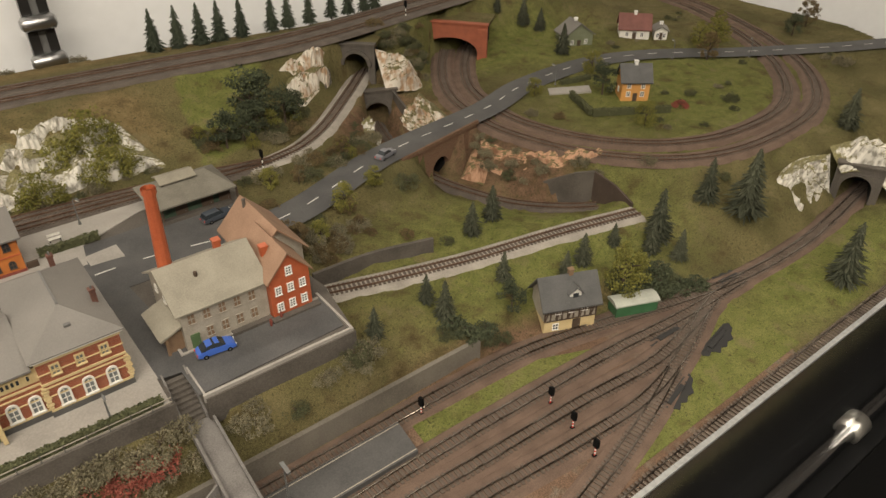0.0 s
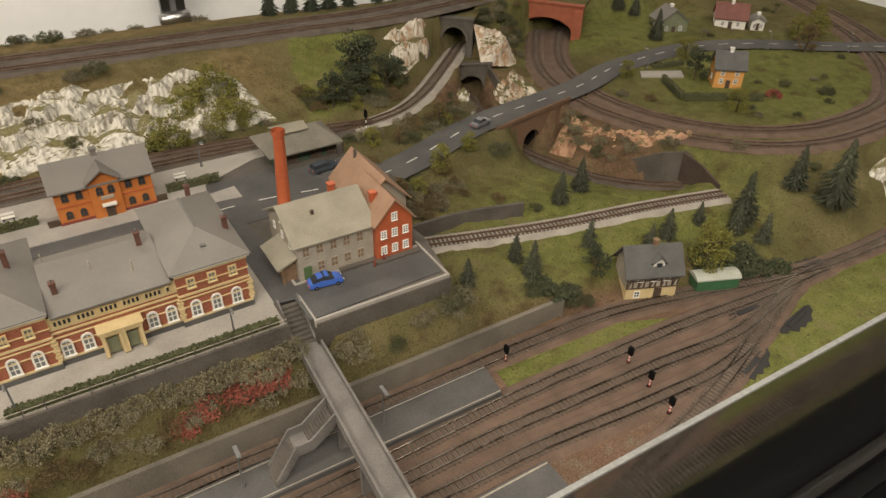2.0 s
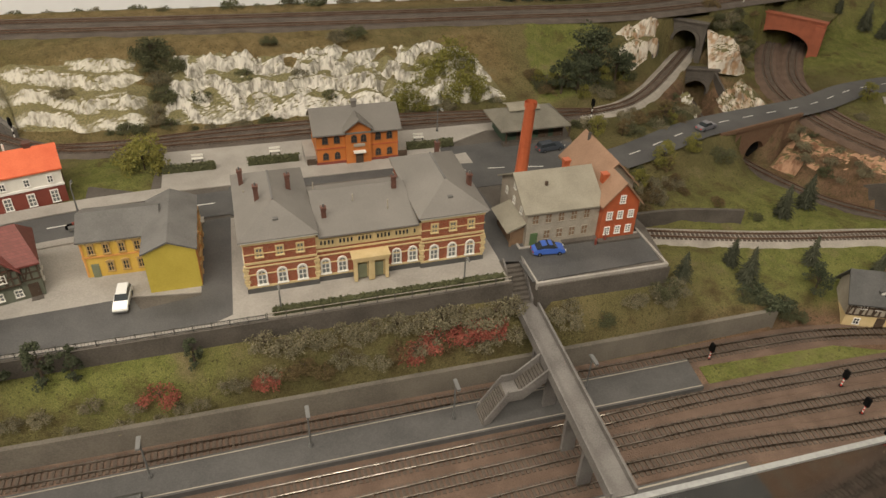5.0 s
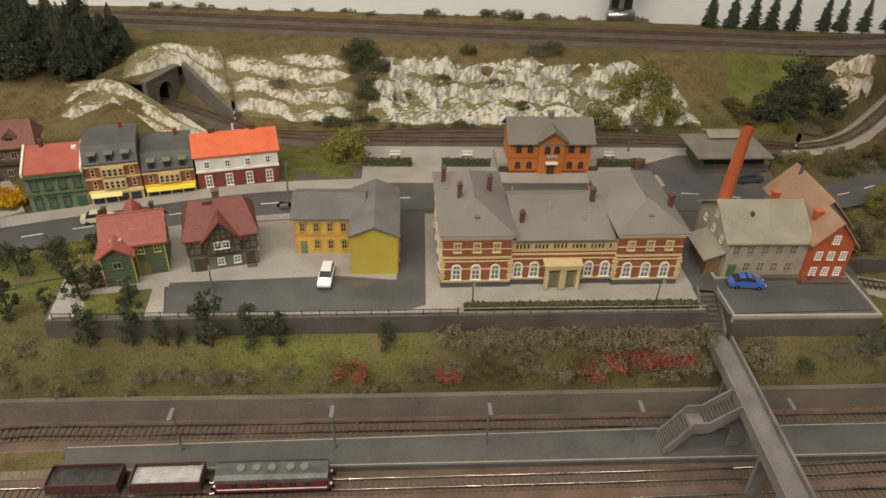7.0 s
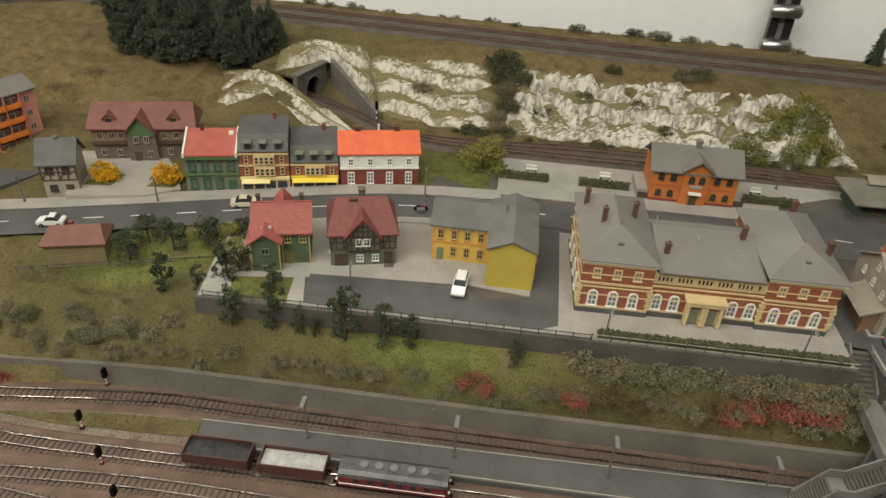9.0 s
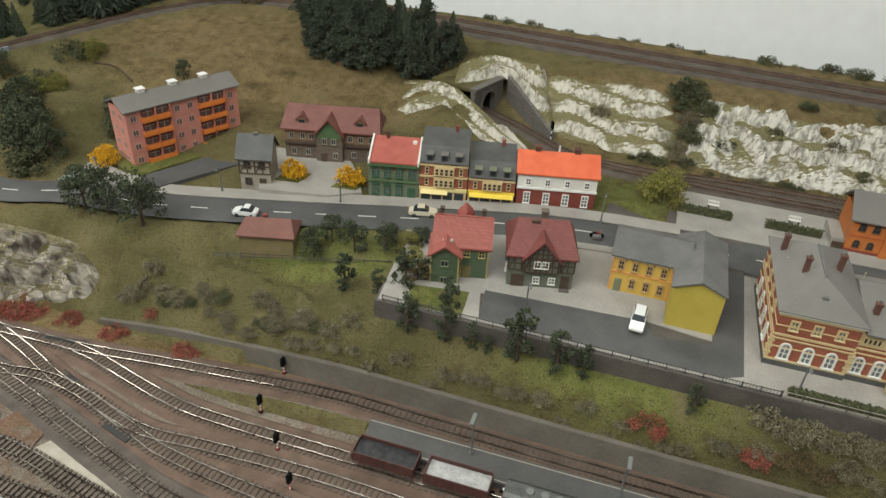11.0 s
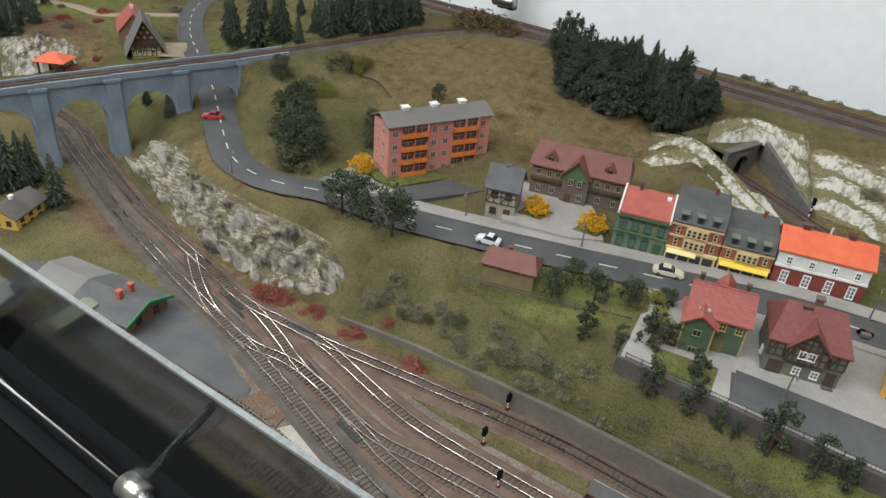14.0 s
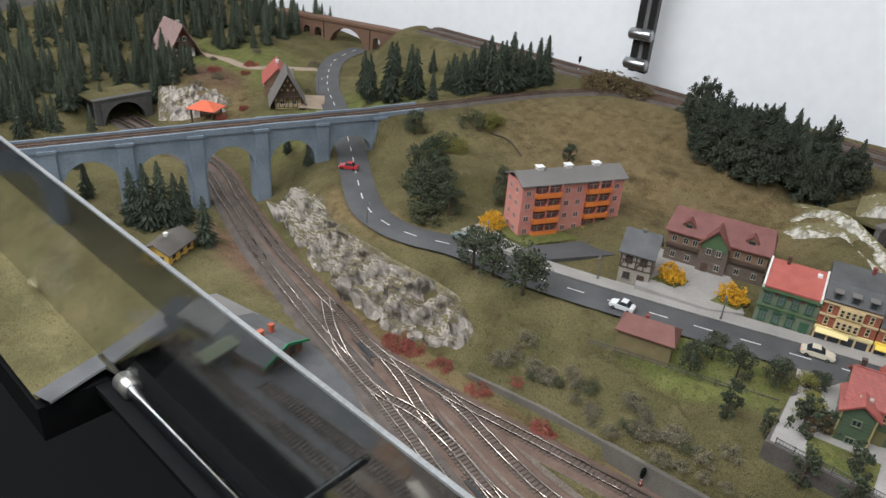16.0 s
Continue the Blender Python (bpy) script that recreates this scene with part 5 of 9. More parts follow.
# ---- retaining walls ----
wy = spline([(-10.6, -1.46, 0), (-6.5, -1.36, 0), (0, -1.36, 0), (8.8, -1.3, 0)], 0.3)
wt = np.interp(wy[:, 0], [-10.6, -9.0, -6.0, 8.6, 8.8], [-1.3, -1.1, -0.96, -0.96, -1.0])
verts, faces = [], []
for (x, y, _), z in zip(wy, wt):
    verts += [(x, y - 0.03, YARD - 0.1), (x, y - 0.03, z), (x, y + 0.05, z), (x, y + 0.05, YARD - 0.1)]
for i in range(len(wy) - 1):
    b = i * 4
    faces += [(b, b + 4, b + 5, b + 1), (b + 1, b + 5, b + 6, b + 2), (b + 2, b + 6, b + 7, b + 3)]
tagged(sheet("retaining_wall", verts, faces, surface("weathered_concrete", (0.105, 0.092, 0.074), (0.175, 0.155, 0.125), 0.8, 1.6, 40, 0.1), smooth=False), "long grey concrete retaining wall beside the yard", "wall", kind="structure")
tagged(part("retaining_wall", boxes((4.38, 6.72, -0.835, -0.806, -0.5, -0.02)), CONCRETE), "grey wall below the factory yard", "wall", kind="structure")

# ---- platforms and footbridge ----
pf = thing("platform", 0, 0, 0, 0, "dark grey island platform with white edge lines", "platform", kind="structure")
poly = [(-5.3, -1.9), (-5.22, -2.38), (6.74, -2.36), (6.82, -1.72), (3.0, -1.75)]
part("deck", prism(bmesh.new(), poly, YARD, -1.29), PLATFORM, pf)
part("edge_line", prism(bmesh.new(), [(-5.29, -1.935), (-5.29, -1.95), (3.0, -1.80), (6.8, -1.77), (6.8, -1.755), (3.0, -1.785)], -1.292, -1.285), GREY_WALL, pf, "white edge line")
part("edge_line", prism(bmesh.new(), [(-5.22, -2.35), (-5.22, -2.335), (6.74, -2.315), (6.74, -2.33)], -1.292, -1.285), GREY_WALL, pf, "white edge line")
pf = thing("platform", 0, 0, 0, 0, "dark grey second platform between the yard tracks", "platform", kind="structure")
part("deck", prism(bmesh.new(), [(0.6, -4.42), (6.53, -4.38), (6.53, -3.76), (0.6, -3.84)], YARD, -1.29), PLATFORM, pf)
part("edge_line", prism(bmesh.new(), [(0.6, -3.895), (0.6, -3.87), (6.52, -3.79), (6.52, -3.815)], -1.292, -1.285), GREY_WALL, pf, "white edge line")

fb = thing("footbridge", 0, 0, 0, 0, "grey concrete footbridge with stairs to the platform", "bridge")
bm = bmesh.new()
hexa(bm, [(4.08, -0.72, -0.48), (4.42, -0.72, -0.48), (4.26, -4.4, -0.48), (3.92, -4.4, -0.48), (4.08, -0.72, -0.42), (4.42, -0.72, -0.42), (4.26, -4.4, -0.42), (3.92, -4.4, -0.42)])
part("deck", bm, GREY_DECK, fb)
for a, b in ((4.08, 3.92), (4.42, 4.26)):
    bm = bmesh.new()
    hexa(bm, [(a - 0.018, -0.72, -0.5), (a + 0.018, -0.72, -0.5), (b + 0.018, -4.4, -0.5), (b - 0.018, -4.4, -0.5), (a - 0.018, -0.72, -0.33), (a + 0.018, -0.72, -0.33), (b + 0.018, -4.4, -0.33), (b - 0.018, -4.4, -0.33)])
    part("parapet", bm, GREY_DECK, fb, "pale weathered parapet")
for k in range(9):
    y0 = -0.72 + 0.062 * k
    part("step", boxes((4.06, 4.34, y0, y0 + 0.075, -0.5, -0.40 + 0.047 * k)), CONCRETE, fb)
for x0 in (4.02, 4.34):
    bm = bmesh.new()
    profile_x(bm, [(-0.74, -0.5), (-0.74, -0.32), (-0.14, 0.08), (-0.1, 0.08), (-0.1, -0.1)], x0, x0 + 0.03)
    part("stair_wall", bm, GREY_DECK, fb, "pale sloping stair wall")
for side, yy in ((0, -1.95), (1, -2.28)):
    bm = bmesh.new()
    pts = [(4.0, -0.5), (3.62, -0.78), (3.42, -0.78), (3.08, -1.3), (3.08, -1.18), (3.42, -0.66), (3.62, -0.66), (4.0, -0.34)]
    profile_y(bm, [(x, z) for x, z in pts], yy, yy + 0.03)
    part("stair_wall", bm, GREY_DECK, fb, "pale sloping stair wall")
bm = bmesh.new()
profile_y(bm, [(4.0, -0.52), (3.62, -0.80), (3.42, -0.80), (3.04, -1.31), (3.16, -1.31), (3.44, -0.88), (3.66, -0.88), (4.0, -0.60)], -2.26, -1.93)
part("stair_slab", bm, GREY_DECK, fb)
for x0, z0, x1, z1, n in ((3.99, -0.50, 3.63, -0.78, 9), (3.41, -0.80, 3.07, -1.28, 13)):
    for k in range(n):
        f = (k + 0.5) / n
        x, z = x0 + (x1 - x0) * f, z0 + (z1 - z0) * f
        part("step", boxes((x - 0.021, x + 0.021, -2.255, -1.935, z - 0.05, z + 0.012)), CONCRETE, fb)
for yy in (-1.5, -2.1, -2.9, -3.5):
    f = (yy + 0.72) / -3.68
    part("pier", boxes((4.14 - 0.16 * f, 4.34 - 0.16 * f, yy - 0.03, yy + 0.03, YARD, -0.47)), GREY_DECK, fb)

# ---- buildings of the town ----


def station():
    b = thing("station_building", 0, 0, 0.012, 1.0, "red brick station with cream stone bands and grey slate roofs", "station")
    for x0, x1, y0, y1, h in ((0.0, 1.05, 0.0, 1.93, 0.93), (1.05, 2.70, 0.05, 1.48, 0.83), (2.70, 3.72, 0.0, 1.93, 0.93)):
        part("plinth", boxes((x0 - 0.018, x1 + 0.018, y0 - 0.02, y1 + 0.02, 0, 0.09)), ROOF_DARK, b)
        part("wall", boxes((x0, x1, y0, y1, 0.05, h)), BRICK, b)
        for z in ((0.09, 0.125), (0.33, 0.345), (0.47, 0.49), (0.53, 0.565), (0.70, 0.712), (0.87, 0.93)) if h > 0.9 else ((0.09, 0.125), (0.33, 0.345), (0.47, 0.49), (0.55, 0.58), (0.62, 0.83)):
            part("stone_band", boxes((x0 - 0.012, x1 + 0.012, y0 - 0.014, y1 + 0.01, z[0], z[1])), CREAM, b, "cream stone band")
        if h > 0.9:
            for cx in (x0, x1):
                for k in range(7):
                    s = 0.045 if k % 2 else 0.03
                    part("quoin", boxes((cx - s, cx + s, y0 - 0.017, y0 + 0.03, 0.14 + 0.054 * k, 0.178 + 0.054 * k)), CREAM, b)
            part("cornice", boxes((x0 - 0.04, x1 + 0.04, y0 - 0.05, y1 + 0.04, 0.93, 0.955)), WHITE, b, "pale eaves moulding")
    for x0 in (0.0, 2.69):
        part("roof", hip_roof(bmesh.new(), 1.04, 1.93, 0.955, 0.32, 0.06, 0.015, x0, 0.0), ROOF_GREY, b)
        part("ridge", boxes((x0 + 0.505, x0 + 0.535, 0.52, 1.42, 1.275, 1.30)), ROOF_MID, b)
        part("roof_hatch", boxes((x0 + 0.48, x0 + 0.56, 0.20, 0.27, 1.08, 1.145)), ROOF_MID, b)
    bm = bmesh.new()
    profile_x(bm, [(-0.02, 0.83), (1.52, 0.83), (1.52, 0.86), (1.05, 1.04), (-0.02, 0.86)], 1.10, 2.65)
    part("roof", bm, ROOF_GREY, b)
    part("rear_cornice", boxes((1.10, 2.65, 1.44, 1.52, 0.84, 0.875)), CONCRETE, b, "grey strip behind the middle roof")
    big = window_set(0.105, 0.25, WHITE, GLASS_PALE, (1, 2), True, 0.024, 0.026)
    put_windows(b, big, [(x, 0.0, 0.15, 0) for x in (0.22, 0.52, 0.82, 2.90, 3.20, 3.50)] + [(x, 0.05, 0.15, 0) for x in (1.18, 1.44, 2.30, 2.56)] + facade(0, 0.2, 1.8, 4, 0.0, 0.15, "left") + facade(0, 0.2, 1.8, 4, 3.72, 0.15, "right"))
    small = window_set(0.08, 0.14, CREAM, GLASS_PALE, (1, 1), False, 0.024, 0.022)
    put_windows(b, small, [(x, 0.0, 0.66, 0) for x in (0.22, 0.52, 0.82, 2.90, 3.20, 3.50)] + facade(0, 0.2, 1.8, 4, 0.0, 0.66, "left") + facade(0, 0.2, 1.8, 4, 3.72, 0.66, "right"))
    slit = window_set(0.032, 0.085, CREAM, GLASS, (0, 0), False, 0.02, 0.010, False)
    put_windows(b, slit, [(1.135 + 0.0575 * k + 0.06 * (k // 4), 0.035, 0.68, 0) for k in range(21)])
    porch = part("porch", boxes((1.58, 2.14, -0.16, 0.06, 0.40, 0.46)), CREAM, b, "cream entrance porch")
    part("porch_cornice", boxes((1.56, 2.16, -0.175, 0.06, 0.46, 0.485)), CREAM, porch)
    part("porch_wall", boxes((1.62, 2.10, -0.06, 0.06, 0.03, 0.40)), CREAM, porch)
    for x in (1.59, 1.82, 1.86, 2.08):
        part("porch_pier", boxes((x, x + 0.05, -0.15, -0.06, 0.03, 0.40)), CREAM, porch)
    for x in (1.73, 1.99):
        part("door_leaf", boxes((x - 0.07, x + 0.07, -0.075, -0.055, 0.04, 0.30)), GREEN_GREY, porch)
    for x, y, z in ((0.1, 1.5, 1.30), (0.30, 0.78, 1.40), (0.80, 1.05, 1.38), (1.25, 0.42, 1.10), (2.46, 0.9, 1.22), (3.42, 1.7, 1.32), (3.66, 0.65, 1.24)):
        chimney(b, x, y, 0.85, z, 0.036, CHIMNEY_BROWN, METAL_GREY)
    for x, y in ((1.2, 1.2), (2.25, 0.42), (3.5, 0.9), (0.12, 1.2), (1.75, 0.7)):
        part("roof_vent", tube(bmesh.new(), [(x, y, 0.85), (x, y, 1.10)], 0.012, 7), GREY_WALL, b)


station()


def yellow_house():
    b = thing("town_house", 0, 0, 0.012, 0, "ochre yellow town house with brown windows and blank mustard gable", "house", "town houses")
    part("wall", boxes((-2.35, -1.40, 0.95, 1.85, 0, 0.68)), YELLOW, b)
    part("gable_block", gable_walls(bmesh.new(), 0.74, 1.5, 0.71, 0.15, "y", -1.42, 0.35), MUSTARD, b, "blank mustard yellow gable wall")
    part("side_face", boxes((-0.684, -0.672, 0.37, 1.84, 0.02, 0.70)), ORANGE_PALE, b)
    part("roof", gable_roof(bmesh.new(), 1.1, 0.9, 0.68, 0.19, 0.05, 0.025, "x", -2.35, 0.95), ROOF_MID, b)
    part("roof", gable_roof(bmesh.new(), 0.74, 1.5, 0.71, 0.155, 0.03, 0.025, "y", -1.42, 0.35), ROOF_MID, b)
    part("cornice", boxes((-2.37, -1.425, 0.93, 0.96, 0.36, 0.385)), ORANGE_PALE, b)
    part("cornice", boxes((-2.37, -1.425, 0.92, 0.96, 0.63, 0.66)), CREAM, b)
    for cx in (-2.36, -1.45):
        part("corner_pilaster", boxes((cx, cx + 0.03, 0.935, 0.96, 0.02, 0.63)), ORANGE_PALE, b)
    kit = window_set(0.065, 0.15, TAN, GLASS, (1, 1), False, 0.02, 0.02)
    rows = [(x, 0.95, z, 0) for x in (-2.22, -2.0, -1.78, -1.56) for z in (0.10, 0.43) if not (x < -2.2 and z < 0.2)]
    put_windows(b, kit, rows + [(-0.672, y, z, 90) for y in (0.6, 0.95, 1.3, 1.65) for z in (0.10, 0.43)])
    for x, y, z, _ in rows:
        bm = bmesh.new()
        profile_y(bm, [(x - 0.065, z + 0.175), (x + 0.065, z + 0.175), (x, z + 0.205)], y - 0.03, y)
        part("window_hood", bm, TAN, b)
    door(b, -2.22, 0.95, 0.08, 0.22, GREEN_GREY)
    for k in range(4):
        part("vent", boxes((-2.25 + 0.22 * k, -2.19 + 0.22 * k, 0.944, 0.952, 0.665 - 0.06, 0.625)), WOOD, b)


yellow_house()


def timber_frame(b, x0, x1, y, z0, z1, n, infill=None):
    """Dark posts and rails on a front at y."""
    w = (x1 - x0) / n
    if infill:
        part("infill", boxes((x0, x1, y - 0.006, y + 0.01, z0, z1)), infill, b)
    for k in range(n + 1):
        x = x0 + w * k
        part("timber_post", boxes((x - 0.012, x + 0.012, y - 0.018, y, z0, z1)), WOOD, b)
    for z in (z0, (z0 + z1) / 2, z1):
        part("timber_rail", boxes((x0, x1, y - 0.016, y, z - 0.010, z + 0.010)), WOOD, b)
    for k in range(0, n, 2):
        xa = x0 + w * k
        bm = bmesh.new()
        hexa(bm, [(xa, y - 0.014, z0), (xa + 0.022, y - 0.014, z0), (xa + 0.022, y, z0), (xa, y, z0), (xa + w - 0.022, y - 0.014, z1), (xa + w, y - 0.014, z1), (xa + w, y, z1), (xa + w - 0.022, y, z1)])
        part("timber_brace", bm, WOOD, b)


def half_timbered():
    b = thing("half_timbered_house", -3.93, 0.42, 0.0, 14.5, "grey-green half-timbered house with dark red tiled roof", "house", "town houses")
    w, d, h = 1.05, 0.92, 0.58
    part("wall", boxes((0, w, 0, d, -0.1, h)), SAGE, b)
    timber_frame(b, 0, w, 0, 0.33, h, 10, SAGE)
    part("gable_wall", gable_walls(bmesh.new(), 0.54, 0.5, h, 0.30, "y", 0.25, -0.05, 0.31), SAGE, b)
    timber_frame(b, 0.25, 0.79, -0.05, 0.33, h, 6)
    for x0, x1, z in ((0.34, 0.70, h + 0.09), (0.42, 0.62, h + 0.18)):
        part("timber_rail", boxes((x0, x1, -0.064, -0.05, z, z + 0.02)), WOOD, b)
    for x0, zt in ((0.36, 0.10), (0.44, 0.19), (0.52, 0.26), (0.60, 0.19), (0.68, 0.10)):
        part("timber_post", boxes((x0 - 0.011, x0 + 0.011, -0.066, -0.05, h, h + zt)), WOOD, b)
    part("roof", hip_roof(bmesh.new(), w, d, h, 0.42, 0.05, 0.03, inset=0.17), ROOF_CRIMSON, b)
    bm = bmesh.new()
    gable_roof(bm, 0.54, 0.56, h, 0.31, 0.045, 0.03, "y", 0.25, -0.055)
    part("cross_roof", bm, ROOF_CRIMSON, b)
    kit = window_set(0.085, 0.11, WHITE, GLASS_PALE, (1, 1), False, 0.02, 0.014)
    put_windows(b, kit, [(0.47, 0, 0.09, 0), (0.72, 0, 0.09, 0), (0.46, -0.05, 0.42, 0), (0.58, -0.05, 0.42, 0)] + [(w, 0.3, 0.1, 90), (w, 0.6, 0.1, 90), (0, 0.3, 0.1, -90)])
    door(b, 0.93, 0, 0.11, 0.24, WOOD)
    door(b, 0.17, 0, 0.18, 0.22, WOOD)
    part("doorstep", boxes((0.85, 1.01, -0.1, 0.0, -0.05, 0.03)), CONCRETE, b)
    chimney(b, 0.53, 0.52, 0.85, 1.14, 0.05, STONE_BROWN)
    part("roof_hatch", boxes((0.32, 0.46, 0.38, 0.44, h + 0.40, h + 0.44)), WOOD, b)


half_timbered()


def green_house():
    b = thing("green_house", -5.11, 0.03, -0.02, 14.0, "sage green boarded house with light red roof", "house", "town houses")
    h, w = 0.63, 0.92
    part("wall", boxes((0.05, w, 0.2, 1.0, -0.1, h)), SAGE, b)
    part("gable_wall", gable_walls(bmesh.new(), 0.46, 0.5, 0.57, 0.15, "y", 0.0, 0.0, -0.1), SAGE, b)
    part("roof", gable_roof(bmesh.new(), w - 0.05, 0.8, h, 0.29, 0.05, 0.03, "x", 0.05, 0.2), ROOF_SALMON, b)
    part("cross_roof", gable_roof(bmesh.new(), 0.46, 0.6, 0.57, 0.16, 0.05, 0.03, "y", 0.0, -0.02), ROOF_SALMON, b)
    bm = bmesh.new()
    tube(bm, [(0.50, 0.82, h + 0.1), (0.50, 0.82, h + 0.26), (0.50, 0.82, h + 0.34), (0.50, 0.82, h + 0.45)], [0.13, 0.15, 0.11, 0.012], 4)
    part("turret_roof", bm, ROOF_SALMON, b)
    part("roof_ridge", boxes((0.02, w + 0.03, 0.585, 0.615, h + 0.295, h + 0.33)), ROOF_SALMON, b)
    for x in (0.17, 0.29):
        part("skylight", boxes((x, x + 0.05, 0.16, 0.23, 0.685, 0.735)), GREY_WALL, b)
    kit = window_set(0.08, 0.12, YELLOW_TRIM, GLASS, (1, 1), False, 0.02, 0.014)
    put_windows(b, kit, [(0.57, 0.2, 0.44, 0), (0.81, 0.2, 0.44, 0), (w, 0.5, 0.40, 90), (w, 0.8, 0.40, 90)])
    low = window_set(0.10, 0.09, GREEN_GREY, GLASS, (1, 0), False, 0.018, 0.012)
    put_windows(b, low, [(0.23, 0, 0.04, 0), (0.23, 0, 0.36, 0)])
    door(b, 0.58, 0.2, 0.12, 0.25, OLIVE_DOOR)
    part("doorstep", boxes((0.49, 0.71, 0.06, 0.2, -0.05, 0.03)), PAVING, b)
    for k in range(9):
        part("board_line", boxes((0.0, 0.46, -0.004, 0.002, 0.0 + 0.062 * k, 0.005 + 0.062 * k)), GREEN_DARK, b)
        part("board_line", boxes((0.47, w, 0.196, 0.202, 0.0 + 0.068 * k, 0.005 + 0.068 * k)), GREEN_DARK, b)
    for cx, cy in ((0.472, 0.19), (w - 0.02, 0.19), (0.0, -0.012), (0.44, -0.012)):
        part("corner_board", boxes((cx, cx + 0.022, cy, cy + 0.014, -0.05, 0.56)), YELLOW_TRIM, b)
    chimney(b, 0.12, 0.66, 0.78, 1.05, 0.03, WOOD)
    chimney(b, 0.80, 0.66, 0.78, 1.05, 0.03, WOOD)


SAGE = surface("sage_green_boards", (0.075, 0.105, 0.06), (0.105, 0.14, 0.082), 0.6, 5, 50, 0.06)
green_house()

# The row of shops along the street
ROW = 13.8


def row_green():
    b = thing("green_town_house", -7.2, 2.40, -0.11, ROW, "green two-storey town house with red roof", "house", "row houses")
    w, d, h = 0.98, 0.62, 0.77
    part("wall", boxes((0, w, 0, d, -0.1, h)), surface("mid_green_plaster", (0.125, 0.15, 0.095), (0.165, 0.19, 0.12), 0.6, 5, 50, 0.05), b)
    bm = bmesh.new()
    profile_x(bm, [(-0.06, h), (d, h + 0.24), (d, h + 0.27), (-0.06, h + 0.03)], 0.03, w - 0.03)
    part("roof", bm, ROOF_RED, b)
    for x in (0.0, w - 0.035):
        bm = bmesh.new()
        profile_x(bm, [(-0.06, h - 0.02), (d, h - 0.02), (d, h + 0.30), (-0.06, h + 0.06)], x, x + 0.035)
        part("parapet", bm, WHITE, b, "white gable parapet")
    part("cornice", boxes((-0.02, w + 0.02, -0.05, 0.0, h - 0.07, h), (-0.02, w + 0.02, -0.03, 0.0, 0.36, 0.39)), GREEN, b)
    kit = window_set(0.085, 0.17, GREEN_DEEP, GLASS_PALE, (1, 1), False, 0.024, 0.022)
    spots = [(x, 0, z, 0) for x in (0.14, 0.37, 0.60, 0.84) for z in (0.10, 0.47) if not (x > 0.8 and z < 0.2)]
    put_windows(b, kit, spots)
    for x, y, z, _ in spots:
        bm = bmesh.new()
        profile_y(bm, [(x - 0.08, z + 0.20), (x + 0.08, z + 0.20), (x, z + 0.24)], y - 0.035, y)
        part("window_hood", bm, GREEN_DEEP, b)
    for k in range(5):
        part("frieze_panel", boxes((0.05 + 0.19 * k, 0.17 + 0.19 * k, -0.012, 0.0, h - 0.15, h - 0.09)), CHIMNEY_BROWN, b)
    door(b, 0.84, 0, 0.12, 0.24, GREEN_DEEP)
    part("skylight", boxes((0.8, 0.88, 0.44, 0.53, h + 0.18, h + 0.25)), WHITE_PAINT, b)
    chimney(b, 0.3, 0.58, h, h + 0.38, 0.03)


def row_shop(x, y, w, h, wall, roof, floors, awning, dormer_mat, label):
    b = thing("shop_house", x, y, -0.08, ROW, label, "shop", "row houses")
    d = 0.9
    part("wall", boxes((0, w, 0, d, -0.1, h)), wall, b)
    part("shopfront", boxes((0.01, w - 0.01, -0.02, 0.02, 0.0, 0.27)), CREAM, b, "cream shop front")
    for k in range(4):
        x0 = 0.04 + k * (w - 0.06) / 4
        part("shop_window", boxes((x0, x0 + (w - 0.06) / 4 - 0.035, -0.028, 0.0, 0.03 if k % 2 == 0 else 0.0, 0.2)), GLASS, b)
    part("fascia", boxes((0.0, w, -0.035, 0.0, 0.23, 0.29)), awning, b)
    bm = bmesh.new()
    profile_x(bm, [(-0.12, 0.19), (-0.02, 0.25), (-0.02, 0.26), (-0.125, 0.205)], 0.03, w * (0.6 if floors > 1 else 0.97))
    part("awning", bm, awning, b, "pale yellow awning")
    for f in range(floors):
        z = 0.31 + 0.24 * f
        part("string_course", boxes((0, w, -0.03, 0.0, z + 0.2, z + 0.235)), CREAM, b)
        part("bay", boxes((w * 0.30, w * 0.72, -0.05, 0.0, z, z + 0.2)), CREAM, b, "cream bay with grouped windows")
        kit = window_set(0.05, 0.13, CREAM, GLASS, (0, 1), False, 0.014, 0.012)
        put_windows(b, kit, [(w * (0.36 + 0.1 * k), -0.05, z + 0.03, 0) for k in range(4)] + [(w * 0.15, 0, z + 0.03, 0), (w * 0.86, 0, z + 0.03, 0)])
    bm = bmesh.new()
    profile_x(bm, [(-0.04, h), (d + 0.02, h), (d + 0.02, h + 0.32), (0.20, h + 0.26), (0.0, h + 0.02)], 0.0, w)
    part("roof", bm, roof, b)
    for k in range(3):
        x0 = w * (0.2 + 0.3 * k)
        dm = part("dormer", boxes((x0 - 0.06, x0 + 0.06, 0.0, 0.2, h + 0.03, h + 0.16)), roof, b)
        part("dormer_window", boxes((x0 - 0.04, x0 + 0.04, -0.008, 0.01, h + 0.05, h + 0.13)), GLASS, dm)
        part("dormer_roof", boxes((x0 - 0.075, x0 + 0.075, -0.04, 0.2, h + 0.16, h + 0.18)), dormer_mat, dm)
    chimney(b, w * 0.7, d - 0.1, h, h + 0.42, 0.03, BROWN_RED)


